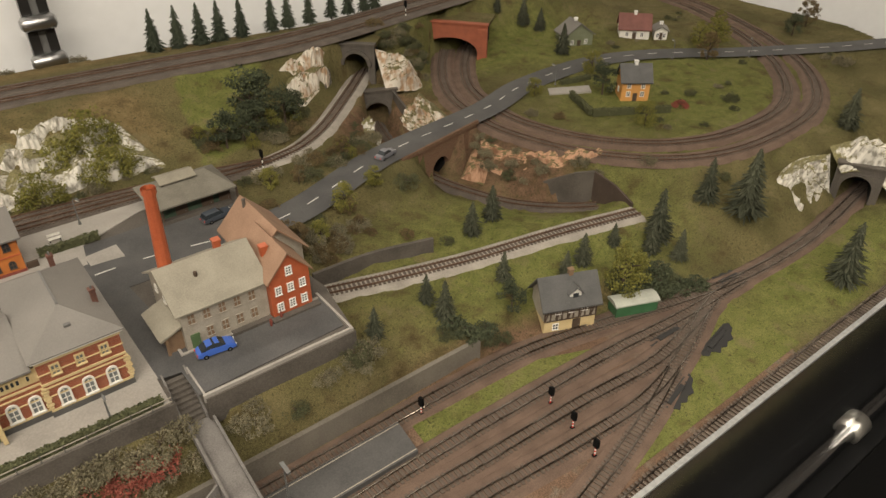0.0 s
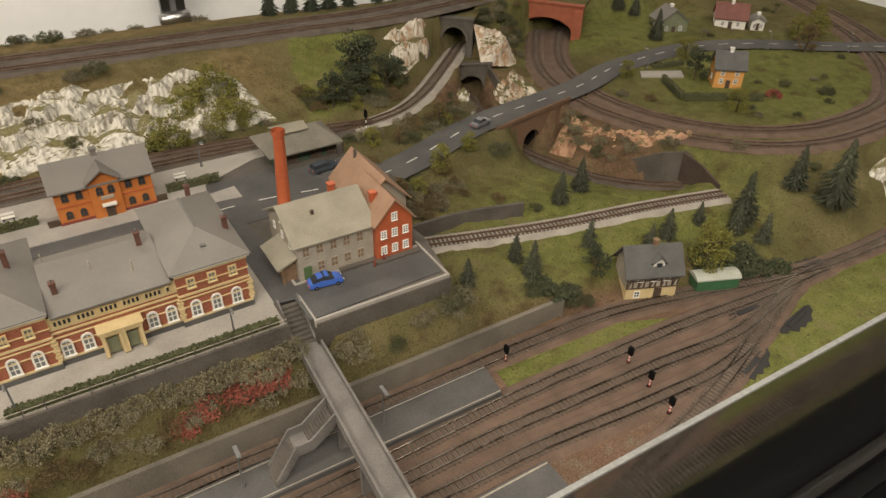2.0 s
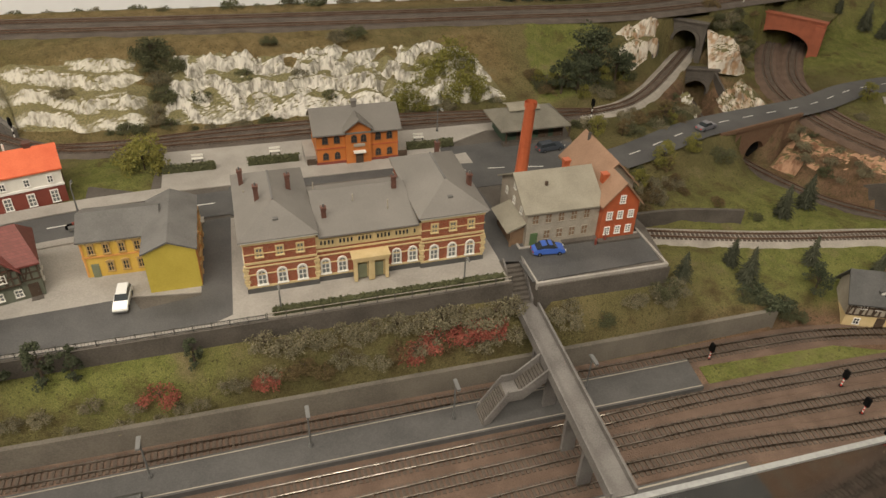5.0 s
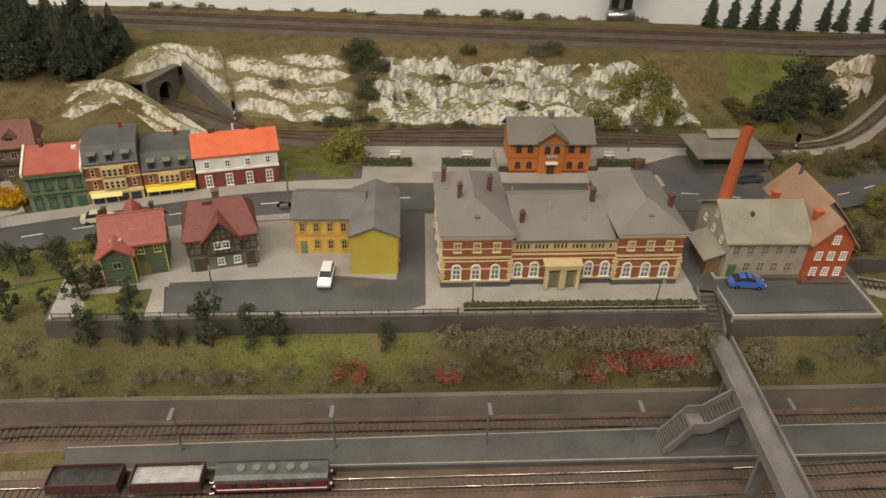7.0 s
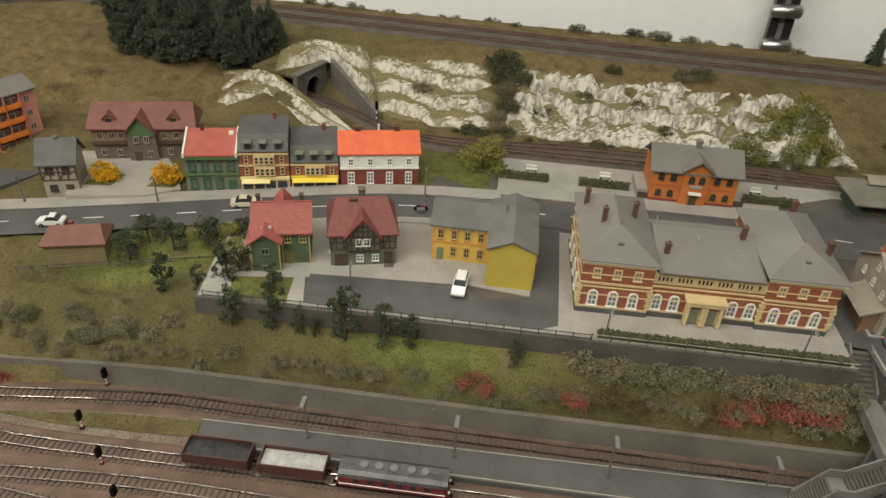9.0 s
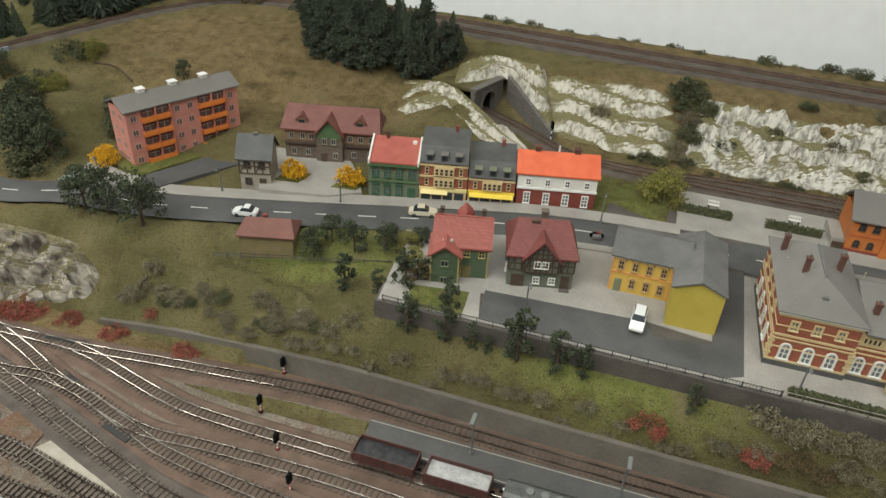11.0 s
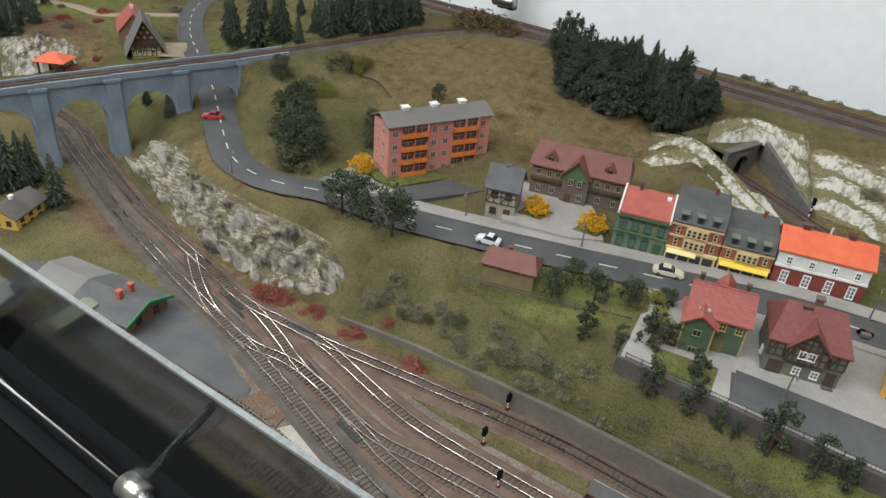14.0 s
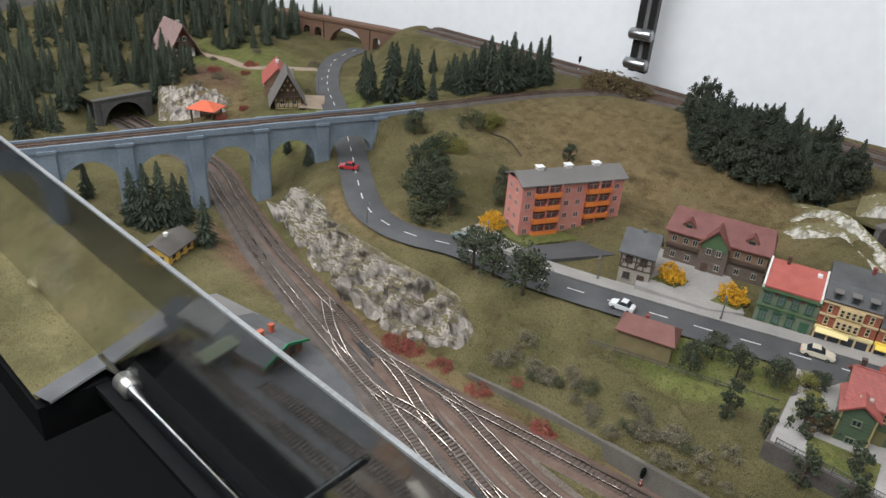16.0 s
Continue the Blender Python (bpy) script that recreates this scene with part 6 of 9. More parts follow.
def row_orange():
    b = thing("orange_roofed_house", -4.42, 3.10, -0.03, ROW, "white and oxide red house with bright orange roof", "house", "row houses")
    w, d, h = 1.50, 0.84, 0.70
    part("lower_wall", boxes((0, w, 0, d, -0.1, 0.38)), BROWN_RED, b)
    part("upper_wall", boxes((0, w, 0.0, d, 0.38, h)), WHITE, b)
    bm = bmesh.new()
    profile_x(bm, [(0.0, h), (d, h), (d / 2, h + 0.25)], 0.0, w)
    part("gable_wall", bm, WHITE, b)
    part("roof", gable_roof(bmesh.new(), w, d, h, 0.25, 0.04, 0.03, "x"), ROOF_ORANGE, b)
    part("string_course", boxes((-0.01, w + 0.01, -0.025, 0, 0.37, 0.41)), WHITE_PAINT, b)
    up = window_set(0.07, 0.12, WHITE_PAINT, GLASS, (1, 1), False, 0.02, 0.016)
    put_windows(b, up, [(x, 0, 0.46, 0) for x in (0.2, 0.57, 0.94, 1.31)])
    lo = window_set(0.10, 0.22, WHITE_PAINT, GLASS_PALE, (1, 2), False, 0.022, 0.016)
    put_windows(b, lo, [(x, 0, 0.07, 0) for x in (0.2, 0.57, 0.94, 1.31)])
    chimney(b, 0.35, 0.45, h + 0.12, h + 0.36, 0.055, CHIMNEY_BROWN)
    chimney(b, 1.1, 0.45, h + 0.12, h + 0.36, 0.055, CHIMNEY_BROWN)
    part("chimney_pot", tube(bmesh.new(), [(0.75, 0.45, h + 0.2), (0.75, 0.45, h + 0.4)], 0.02, 7), WHITE, b)


row_green()
row_shop(-6.24, 2.64, 0.92, 0.82, BRICK, ROOF_DARK, 2, surface("cream_awning", (0.72, 0.60, 0.26), (0.80, 0.68, 0.33), 0.6, 5, 40, 0), ROOF_GREY, "red and cream shop house with grey mansard and awning")
row_shop(-5.33, 2.88, 0.90, 0.58, BRICK, ROOF_DARK, 1, surface("yellow_awning", (0.75, 0.55, 0.05), (0.82, 0.62, 0.08), 0.6, 5, 40, 0), GREEN_GREY, "yellow-fronted shop house with dark mansard roof")
row_orange()


def orange_station():
    b = thing("small_station", 1.53, 3.78, 0.02, 0.3, "bright orange branch station with grey roof", "station")
    w, d, h = 1.62, 0.90, 0.68
    part("wall", boxes((0, w, 0, d, 0, h)), ORANGE, b)
    part("gable_wall", gable_walls(bmesh.new(), 0.50, 0.5, 0.74, 0.17, "y", 0.57, -0.06), ORANGE, b)
    part("roof", gable_roof(bmesh.new(), w, d, h, 0.30, 0.07, 0.03, "x"), ROOF_GREY, b)
    part("cross_roof", gable_roof(bmesh.new(), 0.50, 0.56, 0.74, 0.18, 0.05, 0.03, "y", 0.57, -0.09), ROOF_GREY, b)
    part("plinth", boxes((-0.012, w + 0.012, -0.012, d + 0.012, 0, 0.05)), BROWN_RED, b)
    part("string_course", boxes((-0.008, w + 0.008, -0.01, 0.0, 0.33, 0.35)), ORANGE_RED, b)
    kit = window_set(0.085, 0.13, WOOD, GLASS, (1, 1), True, 0.012, 0.014)
    put_windows(b, kit, [(x, 0, 0.11, 0) for x in (0.17, 0.40, 1.22, 1.45)])
    up = window_set(0.09, 0.14, WOOD, GLASS, (1, 1), True, 0.012, 0.014)
    put_windows(b, up, [(x, 0, 0.45, 0) for x in (0.17, 0.40, 1.22, 1.45)] + [(0.73, -0.06, 0.46, 0), (0.92, -0.06, 0.46, 0)] + [(w, y, z, 90) for y in (0.25, 0.6) for z in (0.11, 0.45)])
    door(b, 0.83, -0.06, 0.12, 0.20, WOOD)
    part("porch_hood", boxes((0.71, 0.95, -0.16, -0.06, 0.25, 0.275)), WHITE, b, "white porch hood")
    part("balcony_rail", boxes((0.72, 0.94, -0.10, -0.06, 0.37, 0.42)), GREY_WALL, b)
    for x0 in (-0.2, w + 0.02):
        part("railing", boxes((x0, x0 + 0.18, 0.02, 0.05, 0, 0.12)), WOOD, b)
    part("annex", boxes((-0.22, 0.0, 0.1, 0.8, 0, 0.16)), PAVING, b)
    chimney(b, 0.83, 0.45, 0.85, 1.12, 0.05, ROOF_GREY)


orange_station()


def factory():
    b = thing("factory", 0, 0, 0.012, 0, "weathered grey and orange-red factory with tall brick chimney", "factory")
    part("wall", gable_walls(bmesh.new(), 1.30, 1.28, 0.68, 0.38, "x", 4.54, 0.21), GREY_WALL, b)
    part("roof", gable_roof(bmesh.new(), 1.34, 1.28, 0.68, 0.38, 0.05, 0.03, "x", 4.51, 0.21), ROOF_SAND, b)
    part("gable_block", gable_walls(bmesh.new(), 0.66, 0.75, 0.72, 0.36, "y", 5.85, 0.11), ORANGE_RED, b, "orange-red gabled block")
    part("gable_roof", gable_roof(bmesh.new(), 0.66, 1.0, 0.72, 0.37, 0.05, 0.03, "y", 5.85, 0.11), ROOF_BROWN, b, "terracotta roof")
    part("rear_roof", gable_roof(bmesh.new(), 0.86, 1.22, 0.68, 0.44, 0.06, 0.03, "y", 5.91, 0.75), ROOF_BROWN, b, "terracotta roof")
    part("rear_block", gable_walls(bmesh.new(), 0.84, 1.17, 0.68, 0.42, "y", 5.92, 0.78), GREY_WALL, b, "weathered pale rear block")
    bm = bmesh.new()
    profile_y(bm, [(4.22, 0.28), (4.54, 0.42), (4.54, 0.45), (4.20, 0.31)], 0.25, 1.05)
    part("lean_to_roof", bm, ROOF_SAND, b)
    part("lean_to_wall", boxes((4.32, 4.54, 0.32, 1.0, 0, 0.32), (4.28, 4.32, 0.27, 0.31, 0, 0.3)), WOOD_MID, b)
    low = window_set(0.095, 0.16, GREY_WALL, WOOD_MID, (1, 1), False, 0.012, 0.010)
    put_windows(b, low, [(x, 0.21, z, 0) for x in (4.68, 4.91, 5.14, 5.37, 5.60) for z in (0.13, 0.45) if x > 4.8 or z > 0.4])
    door(b, 4.68, 0.21, 0.10, 0.24, GREEN)
    kit = window_set(0.075, 0.13, WHITE_PAINT, GLASS_PALE, (1, 2), False, 0.016, 0.016)
    put_windows(b, kit, [(x, 0.11, z, 0) for x in (5.98, 6.18, 6.38) for z in (0.12, 0.42)] + [(6.18, 0.11, 0.72, 0)] + [(6.76, y, z, 90) for y in (0.95, 1.3, 1.65) for z in (0.12, 0.42)])
    side = window_set(0.07, 0.12, WHITE, GLASS, (1, 1), True, 0.014, 0.014)
    put_windows(b, side, [(4.54, y, z, -90) for y in (0.5, 0.85, 1.2) for z in (0.5,)] + [(4.54, 0.85, 0.78, -90)])
    part("loading_dock", boxes((5.2, 5.84, 0.11, 0.21, 0, 0.05), (5.8, 6.6, 0.0, 0.11, 0, 0.04)), CONCRETE, b)
    chimney(b, 5.47, 0.95, 0.9, 1.18, 0.05, ORANGE_RED)
    chimney(b, 6.02, 0.55, 0.8, 1.06, 0.05, ORANGE_RED)
    part("roof_vent", tube(bmesh.new(), [(4.98, 0.6, 0.8), (4.98, 0.6, 1.0)], 0.03, 8), WOOD, b)
    part("roof_vent", tube(bmesh.new(), [(6.28, 1.75, 1.0), (6.28, 1.75, 1.22)], 0.03, 8), CONCRETE, b)
    c = thing("chimney_stack", 4.68, 1.12, 0.0, 0, "tall tapered orange-red factory chimney", "chimney")
    part("shaft", tube(bmesh.new(), [(0, 0, 0), (0.04, -0.02, 1.1), (0.07, -0.04, 2.18)], [0.125, 0.105, 0.085], 12), ORANGE_RED, c)
    bm = bmesh.new()
    tube(bm, [(0.07, -0.04, 2.16), (0.072, -0.04, 2.25)], 0.105, 10, False)
    tube(bm, [(0.07, -0.04, 2.16), (0.072, -0.04, 2.25)], 0.075, 10, False)
    part("rim", bm, ORANGE_RED, c)
    # Black disc stands in for the shade down the chimney
    part("bore", tube(bmesh.new(), [(0.07, -0.04, 2.17), (0.07, -0.04, 2.185)], 0.078, 10), BORE_SHADE, c)


factory()


def goods_shed():
    b = thing("goods_shed", 5.42, 3.78, 0.0, 1.0, "dark green goods shed with brown-grey felt roof", "shed")
    w, d, h = 1.38, 0.95, 0.38
    part("wall", boxes((0.1, w - 0.1, 0.12, d, 0, h)), surface("dull_green_boards", (0.03, 0.055, 0.035), (0.05, 0.08, 0.05), 0.7, 5, 50, 0.1), b)
    part("roof", hip_roof(bmesh.new(), w, d, h, 0.26, 0.1, 0.03, inset=0.35), surface("brown_felt_roof", (0.13, 0.12, 0.095), (0.20, 0.185, 0.15), 0.8, 3, 50, 0.1), b)
    part("vent_roof", gable_roof(bmesh.new(), 0.62, 0.35, 0.66, 0.06, 0.04, 0.02, "x", 0.25, 0.35), ROOF_SAND, b)
    part("vent_wall", boxes((0.28, 0.84, 0.37, 0.68, 0.5, 0.67)), WOOD_MID, b)
    for x in (0.45, 0.95, 1.3):
        door(b, x, 0.12, 0.2, 0.26, WOOD)
    part("ramp", boxes((0.0, w, 0.0, 0.12, 0, 0.08)), CONCRETE, b)
    for x in (0.05, 1.5):
        part("strut", boxes((x, x + 0.03, 0.0, 0.03, 0.08, h)), WOOD, b)


goods_shed()


def flats():
    b = thing("apartment_block", -12.16, 1.78, -0.25, 63.0, "salmon pink four-storey flats with orange balconies", "apartment block")
    w, d, h = 2.5, 0.76, 1.24
    part("wall", boxes((0, w, 0, d, -0.15, h)), PINK, b)
    part("roof", gable_roof(bmesh.new(), w, d, h, 0.16, 0.06, 0.03, "x"), ROOF_GREY, b)
    for x in (0.55, 1.25, 1.95):
        part("chimney", boxes((x - 0.07, x + 0.07, 0.33, 0.47, h + 0.1, h + 0.24), (x - 0.09, x + 0.09, 0.31, 0.49, h + 0.24, h + 0.26)), WHITE_PAINT, b, "white chimney block")
    kit = window_set(0.10, 0.11, FLAT_FRAME, FLAT_PANE, (1, 0), False, 0.010, 0.010)
    put_windows(b, kit, [(x, 0, 0.1 + 0.3 * f, 0) for x in (0.15, 1.09, 1.37, 2.32) for f in range(4)] + [(0, y, 0.1 + 0.3 * f, -90) for y in (0.25, 0.55) for f in range(4)])
    for x0 in (0.30, 1.55):
        for f in range(4):
            z = 0.04 + 0.3 * f
            for k in range(2):
                xa = x0 + 0.31 * k
                part("loggia", boxes((xa + 0.015, xa + 0.295, -0.006, 0.01, z + 0.12, z + 0.27)), BROWN_RED, b)
                part("loggia_window", boxes((xa + 0.05, xa + 0.26, -0.012, 0.0, z + 0.10, z + 0.24)), FLAT_PANE, b)
                part("loggia_frame", boxes((xa + 0.045, xa + 0.265, -0.016, -0.008, z + 0.205, z + 0.217)), FLAT_FRAME, b)
                part("loggia_frame", boxes((xa + 0.15, xa + 0.162, -0.018, -0.008, z + 0.10, z + 0.24)), FLAT_FRAME, b)
                part("balcony", boxes((xa, xa + 0.30, -0.09, 0.0, z, z + 0.02), (xa, xa + 0.30, -0.09, -0.075, z, z + 0.115), (xa, xa + 0.012, -0.09, 0, z, z + 0.115), (xa + 0.29, xa + 0.302, -0.09, 0, z, z + 0.115)), BALCONY, b, "orange balcony")
                part("divider", boxes((xa + 0.295, xa + 0.307, -0.085, 0.0, z, z + 0.29)), PINK, b)


flats()


def brown_inn():
    b = thing("inn", -9.45, 3.22, -0.10, 14.5, "brown stone inn with green gable and dark red roof", "inn")
    w, d, h = 1.95, 0.78, 0.68
    part("wall", boxes((0, w, 0, d, -0.1, 0.36)), STONE_BROWN, b)
    part("upper_wall", boxes((0, w, 0.0, d, 0.36, h)), WOOD_MID, b)
    part("gable_wall", gable_walls(bmesh.new(), 0.55, 0.45, 0.66, 0.30, "y", 0.68, -0.1), STONE_BROWN, b)
    part("gable_cladding", gable_walls(bmesh.new(), 0.5, 0.02, 0.67, 0.27, "y", 0.705, -0.115, 0.56), GREEN, b, "dark green gable boards")
    part("roof", hip_roof(bmesh.new(), w, d, h, 0.38, 0.07, 0.03, inset=0.08), ROOF_DARKRED, b)
    part("cross_roof", gable_roof(bmesh.new(), 0.55, 0.65, 0.66, 0.32, 0.05, 0.03, "y", 0.68, -0.13), ROOF_DARKRED, b)
    for x in (0.36, 1.58):
        dm = part("dormer", gable_walls(bmesh.new(), 0.2, 0.25, 0.88, 0.08, "y", x - 0.1, 0.06, 0.68), WOOD_MID, b)
        part("dormer_roof", gable_roof(bmesh.new(), 0.2, 0.26, 0.88, 0.09, 0.03, 0.02, "y", x - 0.1, 0.06), ROOF_DARKRED, dm)
        part("dormer_window", boxes((x - 0.06, x + 0.06, 0.05, 0.065, 0.77, 0.87)), GLASS, dm)
    kit = window_set(0.08, 0.12, GREY_WALL, GLASS, (1, 0), False, 0.016, 0.010)
    put_windows(b, kit, [(x, 0, 0.12, 0) for x in (0.18, 0.48, 1.45, 1.78)] + [(x, 0, 0.48, 0) for x in (0.15, 0.38, 0.56, 1.38, 1.6, 1.82)] + [(1.08, -0.1, 0.12, 0)] + [(x, -0.115, 0.44, 0) for x in (0.86, 1.05)])
    door(b, 0.84, -0.1, 0.1, 0.2, WOOD)
    part("balcony", boxes((0, 0.66, -0.06, 0.0, 0.37, 0.43)), WOOD, b)
    part("balcony", boxes((1.25, w, -0.06, 0, 0.37, 0.43)), WOOD, b)
    part("steps", boxes((0.74, 0.96, -0.2, -0.1, -0.05, 0.03)), CONCRETE, b)


brown_inn()


def grey_house():
    b = thing("grey_house", -9.7, 1.85, -0.24, 17.0, "small weathered grey timbered house with slate roof", "house")
    w, d, h = 0.60, 0.62, 0.74
    part("wall", gable_walls(bmesh.new(), w, d, h, 0.30, "x", 0, 0, -0.1), GREY_WALL, b)
    part("roof", gable_roof(bmesh.new(), w, d, h, 0.32, 0.06, 0.03, "x"), ROOF_DARK, b)
    timber_frame(b, 0, w, 0, 0.38, 0.70, 4)
    kit = window_set(0.11, 0.12, WOOD, GLASS, (1, 1), False, 0.014, 0.016)
    put_windows(b, kit, [(0.16, 0, 0.15, 0), (0.16, 0, 0.5, 0), (0.44, 0, 0.5, 0)])
    door(b, 0.44, 0, 0.11, 0.26, WOOD)
    chimney(b, 0.3, 0.3, 0.95, 1.12, 0.03, ROOF_GREY)


grey_house()


def red_shed():
    b = thing("garden_shed", -8.62, 0.04, -0.32, 15.5, "plain olive-brown shed with red roof beside the street", "shed")
    part("wall", boxes((0, 0.93, 0, 0.55, -0.1, 0.34)), surface("olive_boards", (0.17, 0.135, 0.06), (0.23, 0.18, 0.09), 0.7, 5, 50, 0.1), b)
    part("roof", hip_roof(bmesh.new(), 0.93, 0.55, 0.34, 0.2, 0.05, 0.025, inset=0.12), surface("brick_red_roof", (0.145, 0.06, 0.045), (0.195, 0.082, 0.062), 0.7, 4, 50, 0.1), b)
    chimney(b, 0.4, 0.32, 0.45, 0.6, 0.03, BROWN_RED)


red_shed()

# ---- houses outside the town ----


def cottage(x, y, z, rz, w, d, h, rise, wall, roof, label, axis="x", trim_mat=WHITE_PAINT, name="cottage"):
    b = thing(name, x, y, z, rz, label, "house")
    part("wall", gable_walls(bmesh.new(), w, d, h, rise, axis, 0, 0, -0.12), wall, b)
    part("roof", gable_roof(bmesh.new(), w, d, h, rise, 0.06, 0.03, axis), roof, b)
    kit = window_set(0.08, 0.12, trim_mat, GLASS, (1, 1), False, 0.014, 0.014)
    put_windows(b, kit, [(w * 0.25, 0, h * 0.25, 0), (w * 0.75, 0, h * 0.25, 0)] + ([(w * 0.25, 0, h * 0.65, 0), (w * 0.75, 0, h * 0.65, 0)] if h > 0.5 else []) + [(0, d * 0.5, h * 0.3, -90), (w, d * 0.5, h * 0.3, 90)])
    door(b, w * 0.5, 0, 0.09, 0.2, WOOD)
    chimney(b, w * 0.5, d * 0.5, h + rise * 0.6, h + rise + 0.1, 0.045, WHITE_PAINT)
    return b


cottage(17.48, 3.22, -0.34, -37, 0.74, 0.62, 0.56, 0.34, ORANGE_PALE, ROOF_DARK, "orange-yellow house with dark grey roof behind a hedge", "x")
cottage(19.3, 7.05, -0.28, -20, 0.95, 0.7, 0.38, 0.34, GREEN_GREY, ROOF_GREY, "grey-green cottage with grey roof by the road", "y")
cottage(21.45, 6.7, -0.28, -45, 0.95, 0.7, 0.34, 0.36, WHITE, ROOF_DARKRED, "white house with dark red roof and garage", "x")
cottage(22.3, 5.95, -0.28, -45, 0.4, 0.5, 0.28, 0.12, WHITE, ROOF_GREY, "small white garage beside the house", "y", name="garage")


def gatehouse():
    b = thing("gatehouse", 10.12, -1.52, -1.40, -23, "half-timbered gatehouse with cream base and grey roof", "house")
    w, d, h = 0.98, 0.62, 0.62
    part("base_wall", boxes((0, w, 0, d, 0, 0.25)), CREAM, b)
    part("upper_wall", gable_walls(bmesh.new(), w, d, h, 0.36, "x", 0, 0, 0.25), GREY_WALL, b)
    timber_frame(b, 0, w, 0, 0.27, 0.6, 9)
    part("roof", gable_roof(bmesh.new(), w, d, h, 0.38, 0.08, 0.03, "x"), ROOF_DARK, b)
    dm = part("dormer", gable_walls(bmesh.new(), 0.22, 0.3, 0.80, 0.09, "y", 0.46, 0.05, 0.6), WHITE, b)
    part("dormer_roof", gable_roof(bmesh.new(), 0.22, 0.32, 0.80, 0.10, 0.04, 0.02, "y", 0.46, 0.05), ROOF_DARK, dm)
    part("dormer_window", boxes((0.52, 0.62, 0.035, 0.052, 0.68, 0.78)), GLASS, dm)
    kit = window_set(0.09, 0.12, WHITE_PAINT, GLASS, (1, 1), False, 0.014, 0.014)
    put_windows(b, kit, [(0.25, 0, 0.42, 0), (0.5, 0, 0.42, 0), (0.75, 0, 0.42, 0), (0.22, 0, 0.07, 0)])
    door(b, 0.62, 0, 0.12, 0.22, WOOD)
    chimney(b, 0.55, 0.32, 0.9, 1.12, 0.04, WOOD_MID)


gatehouse()


def goods_container():
    b = thing("coach_body", 11.47, -2.03, -1.40, -22, "grounded green coach body with pale curved roof", "shed")
    part("body", boxes((0, 0.84, 0, 0.32, 0.03, 0.27)), surface("coach_green", (0.03, 0.10, 0.04), (0.05, 0.14, 0.06), 0.5, 5, 50, 0.05), b)
    bm = bmesh.new()
    profile_x(bm, [(-0.02, 0.26), (0.34, 0.26), (0.34, 0.29), (0.25, 0.335), (0.16, 0.35), (0.07, 0.335), (-0.02, 0.29)], -0.03, 0.87)
    part("roof", bm, surface("coach_roof", (0.32, 0.33, 0.28), (0.42, 0.43, 0.37), 0.7, 4, 50, 0.05), b)
    part("base", boxes((0.02, 0.82, 0.02, 0.3, 0, 0.03)), WOOD, b)


goods_container()


def lineside_hut():
    b = thing("platelayers_house", -18.08, -3.84, -1.47, 26, "yellow house with grey-brown roof by the line", "house")
    w, d, h = 0.62, 0.9, 0.42
    part("wall", gable_walls(bmesh.new(), w, d, h, 0.16, "y"), YELLOW, b)
    part("roof", gable_roof(bmesh.new(), w, d, h, 0.16, 0.08, 0.03, "y"), CONCRETE, b)
    kit = window_set(0.08, 0.1, WOOD, GLASS, (1, 0), False, 0.014, 0.014)
    put_windows(b, kit, [(w, y, z, 90) for y in (0.18, 0.45, 0.72) for z in (0.06, 0.25)] + [(0.2, 0, 0.2, 0), (0.45, 0, 0.2, 0)])
    chimney(b, 0.3, 0.4, 0.5, 0.68, 0.035, WHITE)
    part("terrace", boxes((w, w + 0.5, 0.2, 0.8, -0.05, 0.03)), CONCRETE, b)


lineside_hut()


def engine_shed():
    b = thing("engine_shed", -13.05, -4.15, -1.42, 10, "brick engine shed with grey roof and green eaves", "shed")
    part("wall", gable_walls(bmesh.new(), 1.2, 0.95, 0.30, 0.14, "x", -1.2, 0), BRICK_BROWN, b)
    part("roof", gable_roof(bmesh.new(), 1.22, 0.95, 0.30, 0.15, 0.08, 0.03, "x", -1.21, 0), ROOF_DARK, b)
    for y0, y1 in ((-0.08, 0.475), (1.03, 0.475)):
        bm = bmesh.new()
        hexa(bm, [(0.09, y0, 0.255), (0.12, y0, 0.255), (0.12, y1, 0.45), (0.09, y1, 0.45), (0.09, y0, 0.31), (0.12, y0, 0.31), (0.12, y1, 0.505), (0.09, y1, 0.505)])
        part("bargeboard", bm, GREEN_PAINT, b, "green bargeboard")
    for y in (0.36, 0.62):
        chimney(b, -0.45, y, 0.38, 0.60, 0.04, ORANGE_RED)
    part("annex", boxes((-2.3, -1.2, 0.1, 0.95, 0, 0.30)), CONCRETE, b)
    part("annex_roof", gable_roof(bmesh.new(), 1.1, 0.85, 0.30, 0.12, 0.05, 0.03, "x", -2.32, 0.1), ROOF_GREY, b, "grey felt roof")
    kit = window_set(0.1, 0.14, WOOD, GLASS, (1, 1), False, 0.014, 0.014)
    put_windows(b, kit, [(0, 0.28, 0.1, 90), (0, 0.68, 0.1, 90)])
    c = thing("canopy", -13.95, -4.95, -1.42, 10, "grey-green loading canopy roof on posts", "canopy")
    part("roof", gable_roof(bmesh.new(), 0.30, 0.72, 0.36, 0.05, 0.03, 0.03, "y", 0, 0), GREEN_GREY, c)
    for y in (0.06, 0.36, 0.64):
        part("post", boxes((0.13, 0.17, y, y + 0.04, 0, 0.4)), WOOD, c)


engine_shed()


